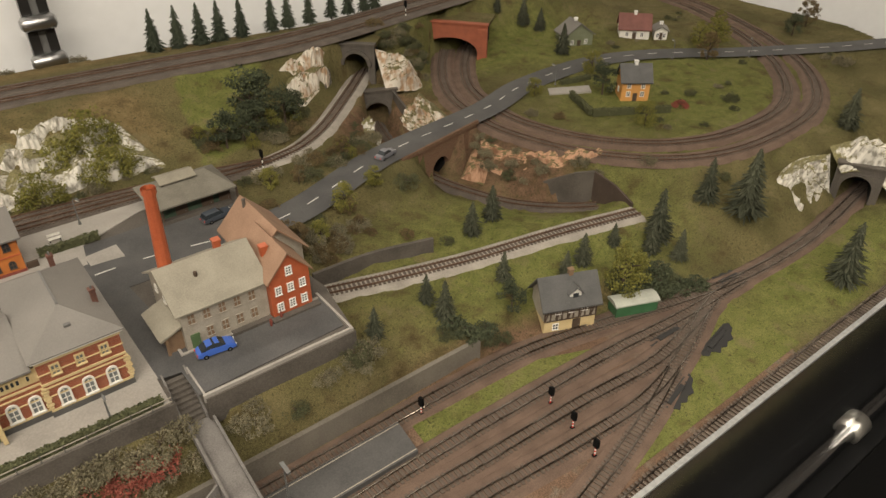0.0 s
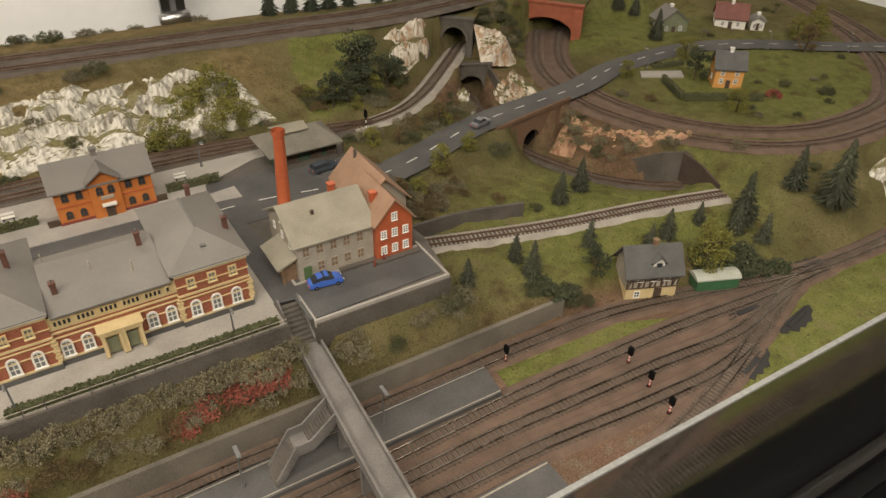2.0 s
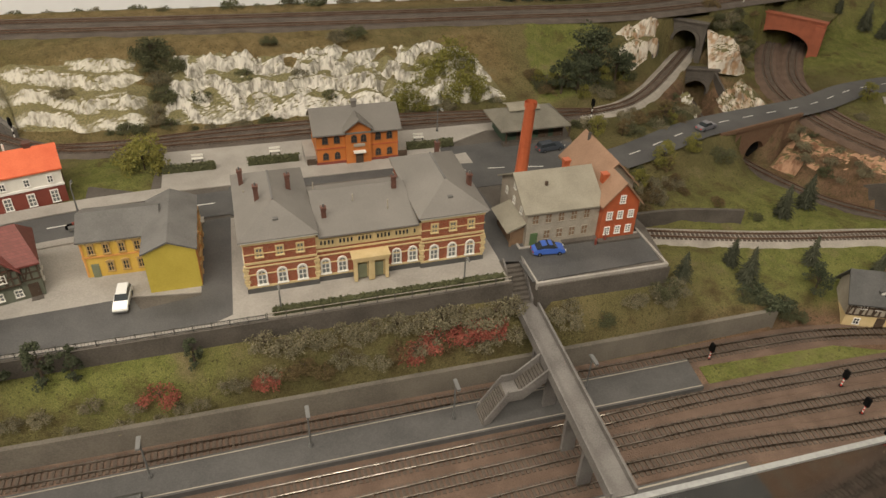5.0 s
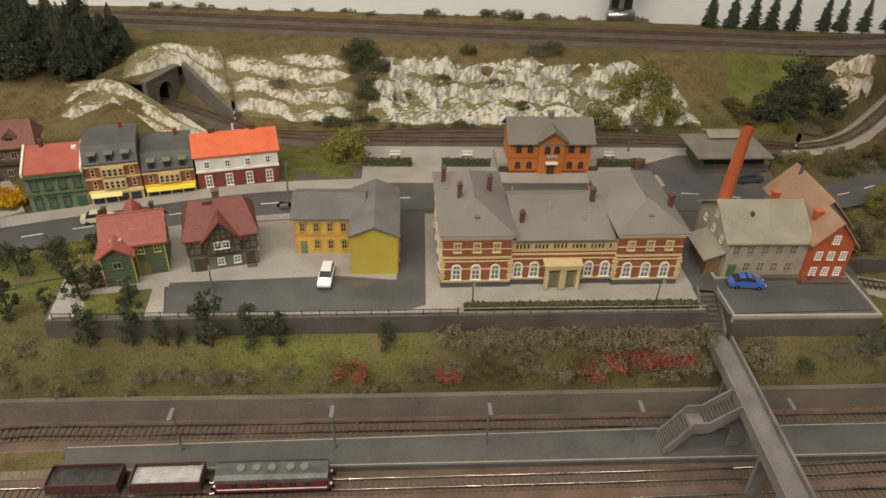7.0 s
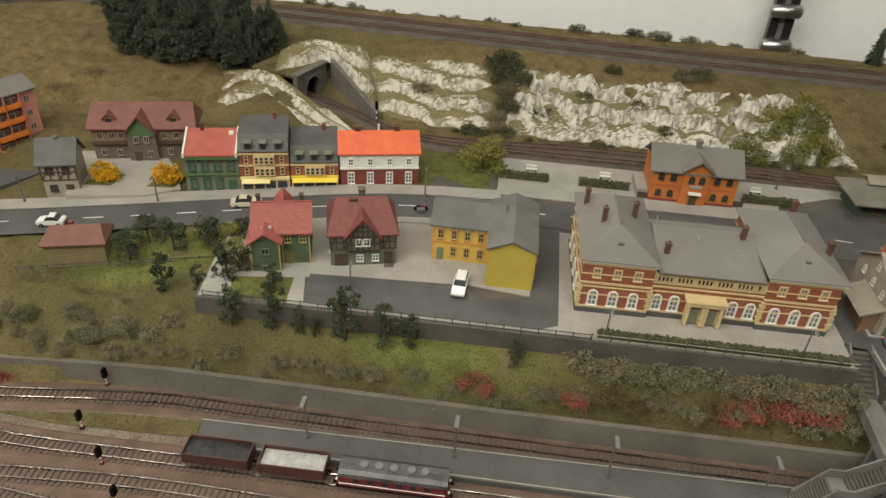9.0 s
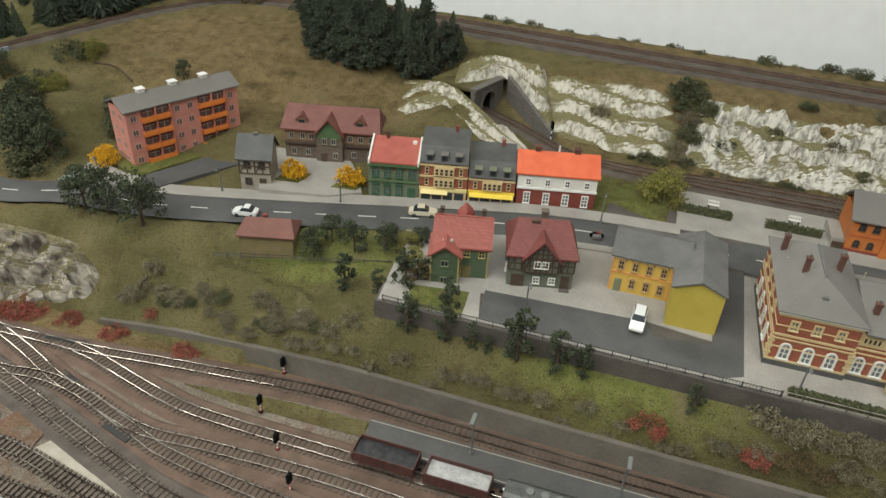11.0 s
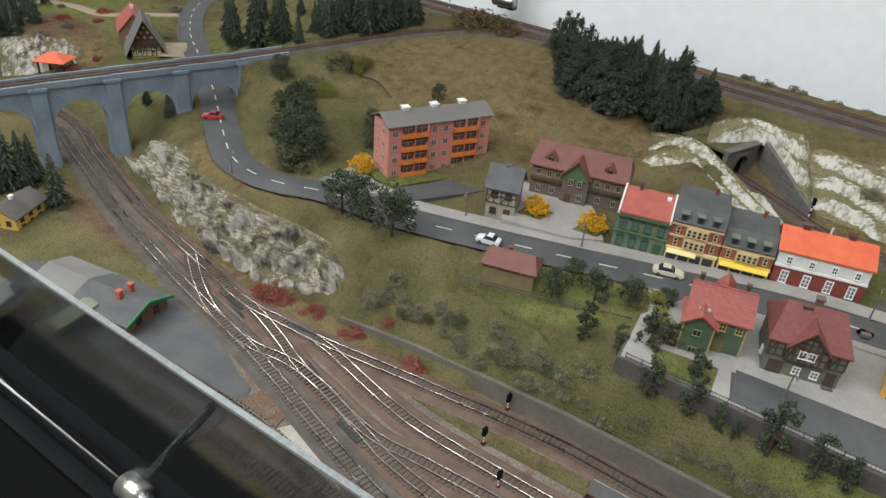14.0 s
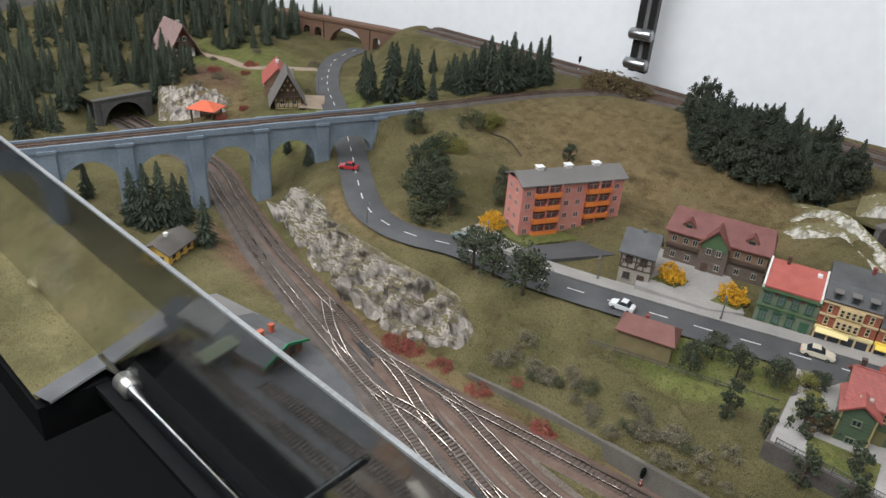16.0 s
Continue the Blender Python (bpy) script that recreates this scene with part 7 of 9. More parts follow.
def chalet(x, y, z, rz, s, label, wall, base, roof, rise=0.78, over=0.2, light=True):
    b = thing("chalet", x, y, z, rz, label, "house", s=s)
    w, d, h = 0.9, 1.1, 0.42
    part("base_wall", boxes((0, w, 0, d, -0.15, h)), base, b)
    timber_frame(b, 0, w, 0, 0.05, h, 6)
    part("gable_wall", gable_walls(bmesh.new(), w, d, h, rise, "y", 0, 0.04, h - 0.02), wall, b)
    part("roof", gable_roof(bmesh.new(), w, d, h, rise + 0.02, over, 0.035, "y"), roof, b)
    part("balcony_floor", boxes((0.02, w - 0.02, -0.14, 0.04, h - 0.02, h + 0.012)), WOOD, b)
    part("balcony_rail", boxes((0.06, w - 0.06, -0.14, -0.12, h + 0.10, h + 0.12)), WOOD, b)
    for k in range(9):
        xb = 0.07 + (w - 0.16) * k / 8
        part("baluster", boxes((xb, xb + 0.02, -0.138, -0.122, h + 0.012, h + 0.10)), WOOD, b)
    if light:
        for k in range(3):
            for m in range(3 - k):
                cx, cz = w / 2 + (m - (2 - k) / 2) * 0.2, h + 0.22 + 0.16 * k
                bm = bmesh.new()
                profile_y(bm, [(cx - 0.045, cz), (cx, cz - 0.06), (cx + 0.045, cz), (cx, cz + 0.06)], 0.022, 0.04)
                part("gable_diamond", bm, OCHRE_TRIM, b, "ochre diamond board")
    kit = window_set(0.12, 0.14, WHITE_PAINT, GLASS, (1, 0), False, 0.014, 0.014)
    put_windows(b, kit, [(0.25, 0, 0.15, 0), (0.65, 0, 0.15, 0)] + ([] if light else [(0.33, 0.04, h + 0.18, 0), (0.57, 0.04, h + 0.18, 0)]))
    chimney(b, w * 0.72, d * 0.6, h + 0.4, h + rise + 0.02, 0.05, GREY_WALL)


OCHRE_TRIM = plain("ochre_trim", (0.42, 0.30, 0.16), 0.6)
FADED_ROOF = surface("faded_red_tiles", (0.25, 0.165, 0.145), (0.34, 0.235, 0.205), 0.7, 5, 60, 0.12)
chalet(-30.35, 3.45, -0.55, 84, 1.12, "steep-roofed chalet, white timbered base, red gable under deep eaves", BROWN_RED, WHITE, FADED_ROOF, 0.72, 0.26, False)
chalet(-23.25, 3.25, -0.55, 57, 0.95, "dark-gabled chalet on a cream timbered base, steep grey roof", WOOD, CREAM, ROOF_GREY)
cottage(-24.55, 3.75, -0.5, 57, 0.95, 1.5, 0.4, 0.5, WOOD_MID, ROOF_RED, "brown cottage with light red roof behind the chalet", "y")
track = spline([(-30.5, 4.8, 0), (-29.0, 5.05, 0), (-27.7, 5.05, 0), (-27.1, 5.4, 0), (-26.2, 6.4, 0), (-25.7, 7.15, 0)], 0.15)
track[:, 2] = [gz(p[0], p[1]) + 0.03 for p in track]
TRODDEN = surface("trodden_earth", (0.27, 0.20, 0.135), (0.36, 0.28, 0.20), 0.85, 3, 40, 0.1)
tagged(ribbon("footpath", track, [(-0.2, -0.04), (-0.16, 0.0), (0.16, 0.0), (0.2, -0.04)], TRODDEN), "pale brown trodden path from the chalet to the road", "path", kind="structure")
yard = spline([(-23.3, 4.85, 0), (-22.75, 4.4, 0), (-22.3, 3.95, 0)], 0.1)
yard[:, 2] = [gz(p[0], p[1]) + 0.03 for p in yard]
tagged(ribbon("forecourt", yard, [(-0.42, -0.04), (-0.36, 0.0), (0.36, 0.0), (0.42, -0.04)], TRODDEN), "pale earth forecourt between the chalet and the road", "path", kind="structure")
tent = thing("field_shelter", -25.2, 1.25, -1.0, 30, "small shelter with bright orange pyramid roof", "shelter")
part("roof", hip_roof(bmesh.new(), 0.9, 0.7, 0.3, 0.22, 0.05, 0.02), ROOF_ORANGE, tent)
for px in (0.05, 0.8):
    for py in (0.05, 0.6):
        part("post", boxes((px, px + 0.05, py, py + 0.05, -0.3, 0.3)), WOOD, tent)

# ---- viaduct, portals, bridges ----


def arch_wall(bm, w, z0, z1, arch_w, spring, y0, y1, n=14, rise=1.0):
    """Wall from -w/2 to w/2 with a round-headed opening down to z0, between y0 and y1."""
    r = arch_w / 2
    arc = [(-r, z0)] + [(-r * math.cos(math.pi * k / n), spring + rise * r * math.sin(math.pi * k / n)) for k in range(n + 1)] + [(r, z0)]
    out = [(-w / 2, z0)] + [(-w / 2 + w * k / n, z1) for k in range(n + 1)] + [(w / 2, z0)]
    fa, fo = [bm.verts.new((x, y0, z)) for x, z in arc], [bm.verts.new((x, y0, z)) for x, z in out]
    ba, bo = [bm.verts.new((x, y1, z)) for x, z in arc], [bm.verts.new((x, y1, z)) for x, z in out]
    for k in range(len(arc) - 1):
        bm.faces.new((fa[k], fo[k], fo[k + 1], fa[k + 1]))
        bm.faces.new((ba[k + 1], bo[k + 1], bo[k], ba[k]))
        bm.faces.new((fa[k + 1], ba[k + 1], ba[k], fa[k]))
        bm.faces.new((fo[k], bo[k], bo[k + 1], fo[k + 1]))
    return bm


via = thing("viaduct", 0, 0, 0, 0, "pale blue-grey arched railway viaduct across the valley", "viaduct")
vs = np.r_[0, np.cumsum(np.linalg.norm(np.diff(CURVE[:, :2], axis=0), axis=1))]
vmark = np.interp([-6.1, 3.12], CURVE[:, 1], vs)
bays = 6
for k in range(bays):
    a, c, m = vmark[0] + (vmark[1] - vmark[0]) * np.array([k, k + 1, k + 0.5]) / bays
    pa, pc, pm = ([float(np.interp(q, vs, CURVE[:, j])) for j in range(3)] for q in (a, c, m))
    L = math.dist(pa[:2], pc[:2])
    rz = math.degrees(math.atan2(pc[1] - pa[1], pc[0] - pa[0])) + 180
    bay = part("arch", arch_wall(bmesh.new(), L + 0.004, -1.8, pm[2] - 0.03, L - 0.42, -0.38, -0.27, 0.27), BLUE_GREY, via)
    bay.matrix_basis = pose(pm[0] * U, pm[1] * U, 0, 0, 0, rz)
    par = part("parapet", boxes((-L / 2, L / 2, -0.31, -0.25, pm[2] - 0.1, pm[2] + 0.05), (-L / 2, L / 2, 0.25, 0.31, pm[2] - 0.1, pm[2] + 0.05)), BLUE_GREY, via)
    par.matrix_basis = bay.matrix_basis.copy()
    for side in (pa,) + ((pc,) if k == bays - 1 else ()):
        pier = part("pier", boxes((-0.16, 0.16, -0.33, 0.33, -1.8, side[2] - 0.06), (-0.2, 0.2, -0.36, 0.36, side[2] - 0.12, side[2] - 0.05)), BLUE_GREY, via)
        pier.matrix_basis = pose(side[0] * U, side[1] * U, 0, 0, 0, rz)

end = np.interp(np.linspace(3.1, 4.3, 5), CURVE[:, 1], vs)
line = np.array([[np.interp(q, vs, CURVE[:, j]) for j in range(3)] for q in end])
ribbon("abutment", line, [(-0.31, -1.4), (-0.31, 0.05), (-0.25, 0.05), (-0.25, -0.04), (0.25, -0.04), (0.25, 0.05), (0.31, 0.05), (0.31, -1.4)], BLUE_GREY, via, "plain blue-grey abutment wall")


def portal(x, y, z, rz, w, h, aw, ah, material, label, deep=1.2, collar=False, low=False):
    p = thing("tunnel_portal", x, y, z, rz, label, "tunnel portal", "tunnel portals")
    part("face", arch_wall(bmesh.new(), w, -0.15, h, aw, ah - aw / (2.6 if low else 2), 0.0, 0.12, rise=0.5 if low else 1.0), material, p)
    if collar:
        bm = bmesh.new()
        for ra, rb, ya, yb in ((aw / 2, aw / 2 + 0.09, -0.09, 0.01),):
            steps = [(math.cos(math.pi * q / 14), math.sin(math.pi * q / 14)) for q in range(15)]
            rows = [[bm.verts.new((r * cx, yy, ah - aw / 2 + r * cz)) for cx, cz in steps] for r, yy in ((ra, yb), (ra, ya), (rb, ya), (rb, yb))]
            for k in range(3):
                for q in range(14):
                    bm.faces.new((rows[k][q], rows[k][q + 1], rows[k + 1][q + 1], rows[k + 1][q]))
        part("ring", bm, material, p, smooth=False)
    elif low:
        for sx in (-1, 1):
            part("leg", boxes((sx * (w / 2 - 0.12) - 0.14, sx * (w / 2 - 0.12) + 0.14, -0.1, 0.02, -0.15, h - 0.1)), material, p)
    else:
        part("ring", arch_wall(bmesh.new(), aw + 0.14, -0.1, ah + 0.06, aw, ah - aw / 2, -0.03, 0.01), material, p)
    part("coping", boxes((-w / 2 - 0.03, w / 2 + 0.03, -0.04, 0.16, h, h + 0.05)), material, p)
    # Lining coloured near black in place of the tunnel's own shade
    part("bore", boxes((-aw / 2 - 0.1, -aw / 2, 0.12, deep, -0.15, ah), (aw / 2, aw / 2 + 0.1, 0.12, deep, -0.15, ah), (-aw / 2 - 0.1, aw / 2 + 0.1, 0.12, deep, ah, ah + 0.1), (-aw / 2 - 0.1, aw / 2 + 0.1, deep, deep + 0.1, -0.15, ah + 0.1)), BORE_SHADE, p, "tunnel lining with the bore's darkness in its colour")
    part("cover", boxes((-w / 2, w / 2, 0.124, deep + 0.12, ah + 0.104, max(h, ah + 0.15) + 0.004)), LAND, p, "grassed tunnel cover")
    return p


portal(12.40, 8.24, -0.06, -45, 1.02, 0.92, 0.66, 0.72, CONCRETE, "grey concrete portal of the upper branch tunnel", collar=True)
portal(12.48, 7.46, -1.2, -22, 1.16, 0.98, 0.70, 0.70, CONCRETE, "grey concrete portal of the lower tunnel", collar=True)
portal(16.08, 8.74, -0.33, -52, 2.2, 1.0, 1.62, 0.80, RUST_BRICK, "orange-red brick double track tunnel portal", low=True)
for wx0, wy0, wx1, wy1, za, zb, zc in ((12.04, 8.60, 11.02, 7.55, 0.86, 0.12, -0.1), (12.0, 7.62, 11.72, 6.75, -0.22, -0.75, -1.25), (12.98, 7.22, 13.02, 6.5, -0.22, -0.72, -1.25)):
    bm = bmesh.new()
    hexa(bm, [(wx0, wy0, zc), (wx1, wy1, zc), (wx1 + 0.07, wy1 + 0.03, zc), (wx0 + 0.07, wy0 + 0.03, zc), (wx0 - 0.1, wy0 + 0.04, za), (wx1 - 0.04, wy1 + 0.02, zb), (wx1 + 0.03, wy1 + 0.05, zb), (wx0 - 0.03, wy0 + 0.07, za)])
    tagged(part("wing_wall", bm, CONCRETE), "sloping grey wing wall beside a tunnel mouth", "wall", kind="structure")
portal(19.2, -2.5, -1.40, -66, 1.0, 0.9, 0.66, 0.66, CONCRETE, "grey portal between white rocks")
portal(-27.0, 0.0, -1.42, 92, 1.9, 0.85, 1.4, 0.7, ROOF_DARK, "dark grey double track portal under the wood")
portal(-6.17, 7.42, -0.05, 70, 1.2, 0.66, 0.52, 0.5, BRICK_GREY, "dark portal with long concrete wing wall")
bm = bmesh.new()
hexa(bm, [(-5.86, 8.0, -0.1), (-4.38, 6.30, -0.1), (-4.30, 6.36, -0.1), (-5.78, 8.06, -0.1), (-5.86, 8.0, 0.70), (-4.38, 6.30, 0.16), (-4.30, 6.36, 0.16), (-5.78, 8.06, 0.70)])
wing = part("wing_wall", bm, BRICK_GREY)
tagged(wing, "sloping grey concrete wing wall of the cutting", "wall", kind="structure")

arch = thing("road_bridge", 12.0, 3.93, 0, 12.5, "brown brick bridge wall with an arch under the road", "bridge")
part("face", arch_wall(bmesh.new(), 2.7, -1.3, -0.2, 0.6, -0.92, 0.0, 0.14), BRICK_BROWN, arch)
part("coping", boxes((-1.38, 1.38, -0.04, 0.02, -0.22, -0.13)), BRICK_BROWN, arch)
part("bore", boxes((-0.42, 0.42, 0.5, 0.6, -1.3, -0.6), (-0.42, -0.3, 0.14, 0.6, -1.3, -0.6), (0.3, 0.42, 0.14, 0.6, -1.3, -0.6), (-0.42, 0.42, 0.14, 0.6, -0.62, -0.55)), BORE_SHADE, arch)

PIT_BROWN = surface("dark_brown_board", (0.045, 0.03, 0.022), (0.075, 0.052, 0.038), 0.8, 3, 40, 0.1)
cut = thing("cutting_wall", 0, 0, 0, 0, "dark grey board wall where the sunken line dives underground", "wall", kind="structure")
for board, rows in (("side_board", ((13.1, 2.3, -1.08), (13.55, 1.12, -0.36), (13.97, 0.92, -0.37))), ("end_board", ((13.97, 0.92, -0.37), (14.06, 0.4, -0.52), (14.0, -0.17, -0.7)))):
    for (xa, ya, za), (xb, yb, zb) in zip(rows, rows[1:]):
        ln = math.hypot(xb - xa, yb - ya)
        ox, oy = (yb - ya) / ln * -0.05, (xb - xa) / ln * 0.05
        bm = bmesh.new()
        hexa(bm, [(xa, ya, -1.4), (xb, yb, -1.4), (xb + ox, yb + oy, -1.4), (xa + ox, ya + oy, -1.4), (xa, ya, za), (xb, yb, zb), (xb + ox, yb + oy, zb), (xa + ox, ya + oy, za)])
        part(board, bm, CONCRETE if board == "side_board" else PIT_BROWN, cut)
for pts, z0, z1, mat, text in (([(7.15, 1.35), (8.3, 1.3), (9.55, 1.0)], -0.78, -0.42, CONCRETE, "low dark grey wall behind the siding"),):
    c = spline([(x, y, 0) for x, y in pts], 0.15)
    fall = np.linspace(0, 1, len(c))
    verts, faces, n = [], [], normals(c)
    for (x, y, _), (ax, ay) in zip(c, n):
        verts += [(x - ax * 0.03, y - ay * 0.03, z0), (x - ax * 0.03, y - ay * 0.03, z1), (x + ax * 0.04, y + ay * 0.04, z1), (x + ax * 0.04, y + ay * 0.04, z0)]
    for i in range(len(c) - 1):
        b = i * 4
        faces += [(b, b + 4, b + 5, b + 1), (b + 1, b + 5, b + 6, b + 2), (b + 2, b + 6, b + 7, b + 3)]
    tagged(sheet("retaining_wall", verts, faces, mat, smooth=False), text, "wall", kind="structure")

# Far brick viaduct
far = thing("brick_viaduct", -28.1, 10.45, -0.4, 15, "far brown brick viaduct with small and large arches", "viaduct")
part("large_arch", arch_wall(bmesh.new(), 2.3, -0.4, 0.95, 1.8, -0.1, -0.2, 0.2), BRICK_BROWN, far)
for k in (-3.35, -2.75, -2.15, -1.55, 1.55, 2.15, 2.75, 3.35):
    a = part("small_arch", arch_wall(bmesh.new(), 0.6, -0.4, 0.95, 0.36, 0.45, -0.2, 0.2), BRICK_BROWN, far)
    a.matrix_basis = pose(k * 0.97 * U, 0, 0)
part("parapet", boxes((-3.6, 3.6, -0.25, 0.25, 0.95, 1.07)), BRICK_BROWN, far)

# ---- plaster rock faces ----


def rock_face(name, foot, top, rows, amp, freq, material, label, ledge=0.0, seed=0.0, out=0.06, warp=0.7, lumpy=0.4):
    """Cast rock between a foot line and a top line (x, y, z): stepped strata with fluted risers, or blocky crags where ledge is 0."""
    f, t = spline(foot, 0.055), spline(top, 0.055)
    n = len(f)
    t = np.stack([np.interp(np.linspace(0, 1, n), np.linspace(0, 1, len(t)), t[:, k]) for k in range(3)], 1)
    verts, faces = [], []
    for i in range(n):
        d = t[i] - f[i]
        horiz = np.array([d[0], d[1], 0.0])
        hl = np.linalg.norm(horiz) + 1e-6
        way = horiz / hl
        face = np.array([-way[0] * d[2], -way[1] * d[2], hl])
        face /= np.linalg.norm(face)
        x0, y0 = f[i][0], f[i][1]
        for j in range(rows + 1):
            v = j / rows
            p = f[i] + d * v
            q = p * freq
            rag = 0.10 * noise.noise((x0 * 1.9 + seed, y0 * 1.9, 3.3)) + 0.05 * noise.noise((x0 * 6 + seed, y0 * 6, 8.1)) if not ledge else 0.0
            edge = min(1.0, max(0.0, 6 * (v - 0.03 + rag)), max(0.0, 6 * (0.97 - v + rag)), 0.12 * i + 0.02, 0.12 * (n - 1 - i) + 0.02)
            big = noise.noise((q[0] * 0.6 + seed, q[1] * 0.6, q[2] * 0.6))
            lump = noise.noise((q[0] * 1.5 + seed, q[1] * 1.2, q[2] * 2.2 + 5))
            flute = noise.ridged_multi_fractal((q[0] * 1.5 + seed, q[1] * 1.3, q[2] * 0.9 + 7), 0.8, 2.2, 4, 0.9, 2.0) - 1.0
            fine = noise.noise((q[0] * 12 + seed, q[1] * 12, q[2] * 12))
            if ledge:
                s = v * ledge + warp * noise.noise((x0 * 0.45 + seed, y0 * 0.45, 1.5)) + lumpy * lump
                u = s % 1.0
                riser = min(1.0, max(0.0, (u - 0.30) / 0.34))
                stair = riser * riser * (3 - 2 * riser) - u
                on = 1.0 if 0.25 < u < 0.72 else 0.25
                lift, push = stair / ledge * d[2] * 1.15, amp * (0.3 * big + 0.45 * lump + (0.34 * flute + 0.24 * fine) * on)
            else:
                lift, push = 0.0, amp * (0.4 * big + 0.55 * lump + 0.70 * flute + 0.16 * fine)
            r = p + face * edge * (out + push)
            verts.append((r[0], r[1], r[2] + lift * edge - 0.14 * (1 - edge)))
    k = rows + 1
    for i in range(n - 1):
        for j in range(rows):
            faces.append((i * k + j, (i + 1) * k + j, (i + 1) * k + j + 1, i * k + j + 1))
    ob = sheet(name, verts, faces, material, smooth=False)
    return tagged(ob, label, "rock")


rock_face("rock_cliff", [(-4.3, 6.45, 0.0), (-3.3, 6.08, 0.02), (-2.4, 5.98, 0.02), (-1.6, 6.0, 0.03)], [(-5.1, 8.8, 1.0), (-3.9, 8.5, 1.02), (-2.4, 8.3, 1.02), (-1.7, 8.2, 1.02)], 64, 0.22, 1.3, ROCK_STRATA, "white streaked rock strata with mossy ledges beside the tunnel", 4.2, 2.0, 0.06, 1.1)
rock_face("rock_cliff", [(-1.5, 6.0, 0.03), (0.5, 6.02, 0.03), (2.0, 6.02, 0.03), (3.6, 5.98, 0.04)], [(-1.5, 8.2, 1.02), (0.5, 8.1, 1.02), (2.0, 8.05, 1.02), (3.8, 7.95, 1.02)], 70, 0.40, 1.45, ROCK, "long white lumpy plaster rock face", 3.6, 9.0, 0.10, 1.1, 0.95)
rock_face("rock_cliff", [(3.2, 6.0, 0.04), (3.8, 5.98, 0.04), (4.8, 5.95, 0.05), (6.4, 5.9, 0.1)], [(3.3, 7.95, 1.02), (4.0, 7.93, 1.02), (5.0, 7.85, 1.02), (5.9, 7.2, 0.8)], 60, 0.40, 1.5, ROCK, "white rock end face among olive trees", 3.2, 14.0, 0.10, 1.0, 0.9)
rock_face("rock_cliff", [(-8.2, 5.6, 0.0), (-7.0, 5.35, 0.0), (-6.0, 5.0, 0.0), (-5.0, 4.95, 0.0), (-4.4, 5.15, 0.0)], [(-8.3, 7.2, 0.62), (-7.2, 7.2, 0.72), (-6.35, 6.6, 0.6), (-5.2, 5.55, 0.42), (-4.5, 5.32, 0.1)], 44, 0.2, 1.5, ROCK_STRATA, "white rock ledges beside the tunnel cutting", 3.2, 5.0, 0.06, 1.3)
rock_face("rock_cliff", [(-7.0, 7.1, 0.72), (-6.5, 7.55, 0.74), (-6.05, 8.1, 0.74), (-5.6, 7.9, 0.62), (-4.95, 7.15, 0.42), (-4.32, 6.5, 0.12)], [(-7.2, 8.3, 0.85), (-6.6, 8.6, 0.95), (-6.1, 8.8, 1.0), (-5.7, 8.85, 1.0), (-5.4, 8.85, 1.0), (-5.1, 8.8, 1.0)], 36, 0.16, 1.5, ROCK_STRATA, "white rock ledges over the tunnel mouth", 2.4, 6.0, 0.06, 1.0)
rock_face("rock_cliff", [(-18.5, -0.25, -1.5), (-17.6, -0.6, -1.48), (-16.6, -0.9, -1.45), (-15.2, -1.25, -1.45), (-13.9, -1.52, -1.45), (-12.5, -1.6, -1.45), (-11.6, -1.35, -1.45), (-10.95, -1.0, -1.35)], [(-18.2, 0.5, -0.8), (-17.4, 0.6, -0.58), (-16.4, 0.12, -0.5), (-15.0, -0.36, -0.47), (-13.7, -0.5, -0.45), (-12.5, -0.45, -0.45), (-11.6, -0.5, -0.55), (-11.0, -0.7, -0.9)], 84, 0.60, 1.05, ROCK_GREY, "grey and white jagged rock cliff beside the line", 0.0, 11.0, 0.24)
rock_face("rock_cliff", [(12.45, 3.75, -1.15), (12.75, 2.9, -1.12), (13.1, 2.35, -1.05), (13.5, 1.7, -0.62), (14.1, 1.35, -0.42), (14.9, 1.1, -0.42)], [(13.3, 4.1, -0.36), (13.55, 3.1, -0.36), (13.95, 2.3, -0.37), (14.3, 1.95, -0.38), (14.7, 1.7, -0.38), (15.2, 1.35, -0.38)], 34, 0.22, 1.8, ROCK_RED, "ochre rock slope below the curved line", 0.0, 21.0, 0.16)
rock_face("rock_cliff", [(9.75, 6.95, 0.2), (10.1, 6.8, 0.1), (10.6, 7.15, 0.08), (11.1, 7.65, 0.05), (11.55, 8.05, 0.05)], [(9.75, 7.9, 0.75), (10.3, 8.25, 0.9), (10.8, 8.35, 0.93), (11.3, 8.4, 0.95), (11.75, 8.55, 0.95)], 40, 0.34, 1.6, ROCK_OCHRE, "white and ochre rocks above the branch line", 2.0, 37.0, 0.14)
rock_face("rock_cliff", [(11.2, 4.85, -0.95), (11.4, 5.5, -1.1), (11.62, 6.2, -1.2), (11.9, 7.1, -1.2)], [(10.65, 4.95, -0.22), (10.75, 5.55, -0.3), (11.05, 6.25, -0.3), (11.5, 7.1, -0.18)], 34, 0.30, 1.7, ROCK, "white rocks below the branch line", 0.0, 33.0, 0.16)
rock_face("rock_cliff", [(12.45, 5.0, -1.1), (12.55, 5.7, -1.15), (12.75, 6.4, -1.15), (12.95, 7.05, -0.9)], [(13.25, 5.1, -0.3), (13.45, 5.75, -0.32), (13.55, 6.45, -0.3), (13.6, 7.0, -0.25)], 36, 0.34, 1.7, ROCK_OCHRE, "white and ochre rocks beside the lower tunnel mouth", 0.0, 31.0, 0.26)
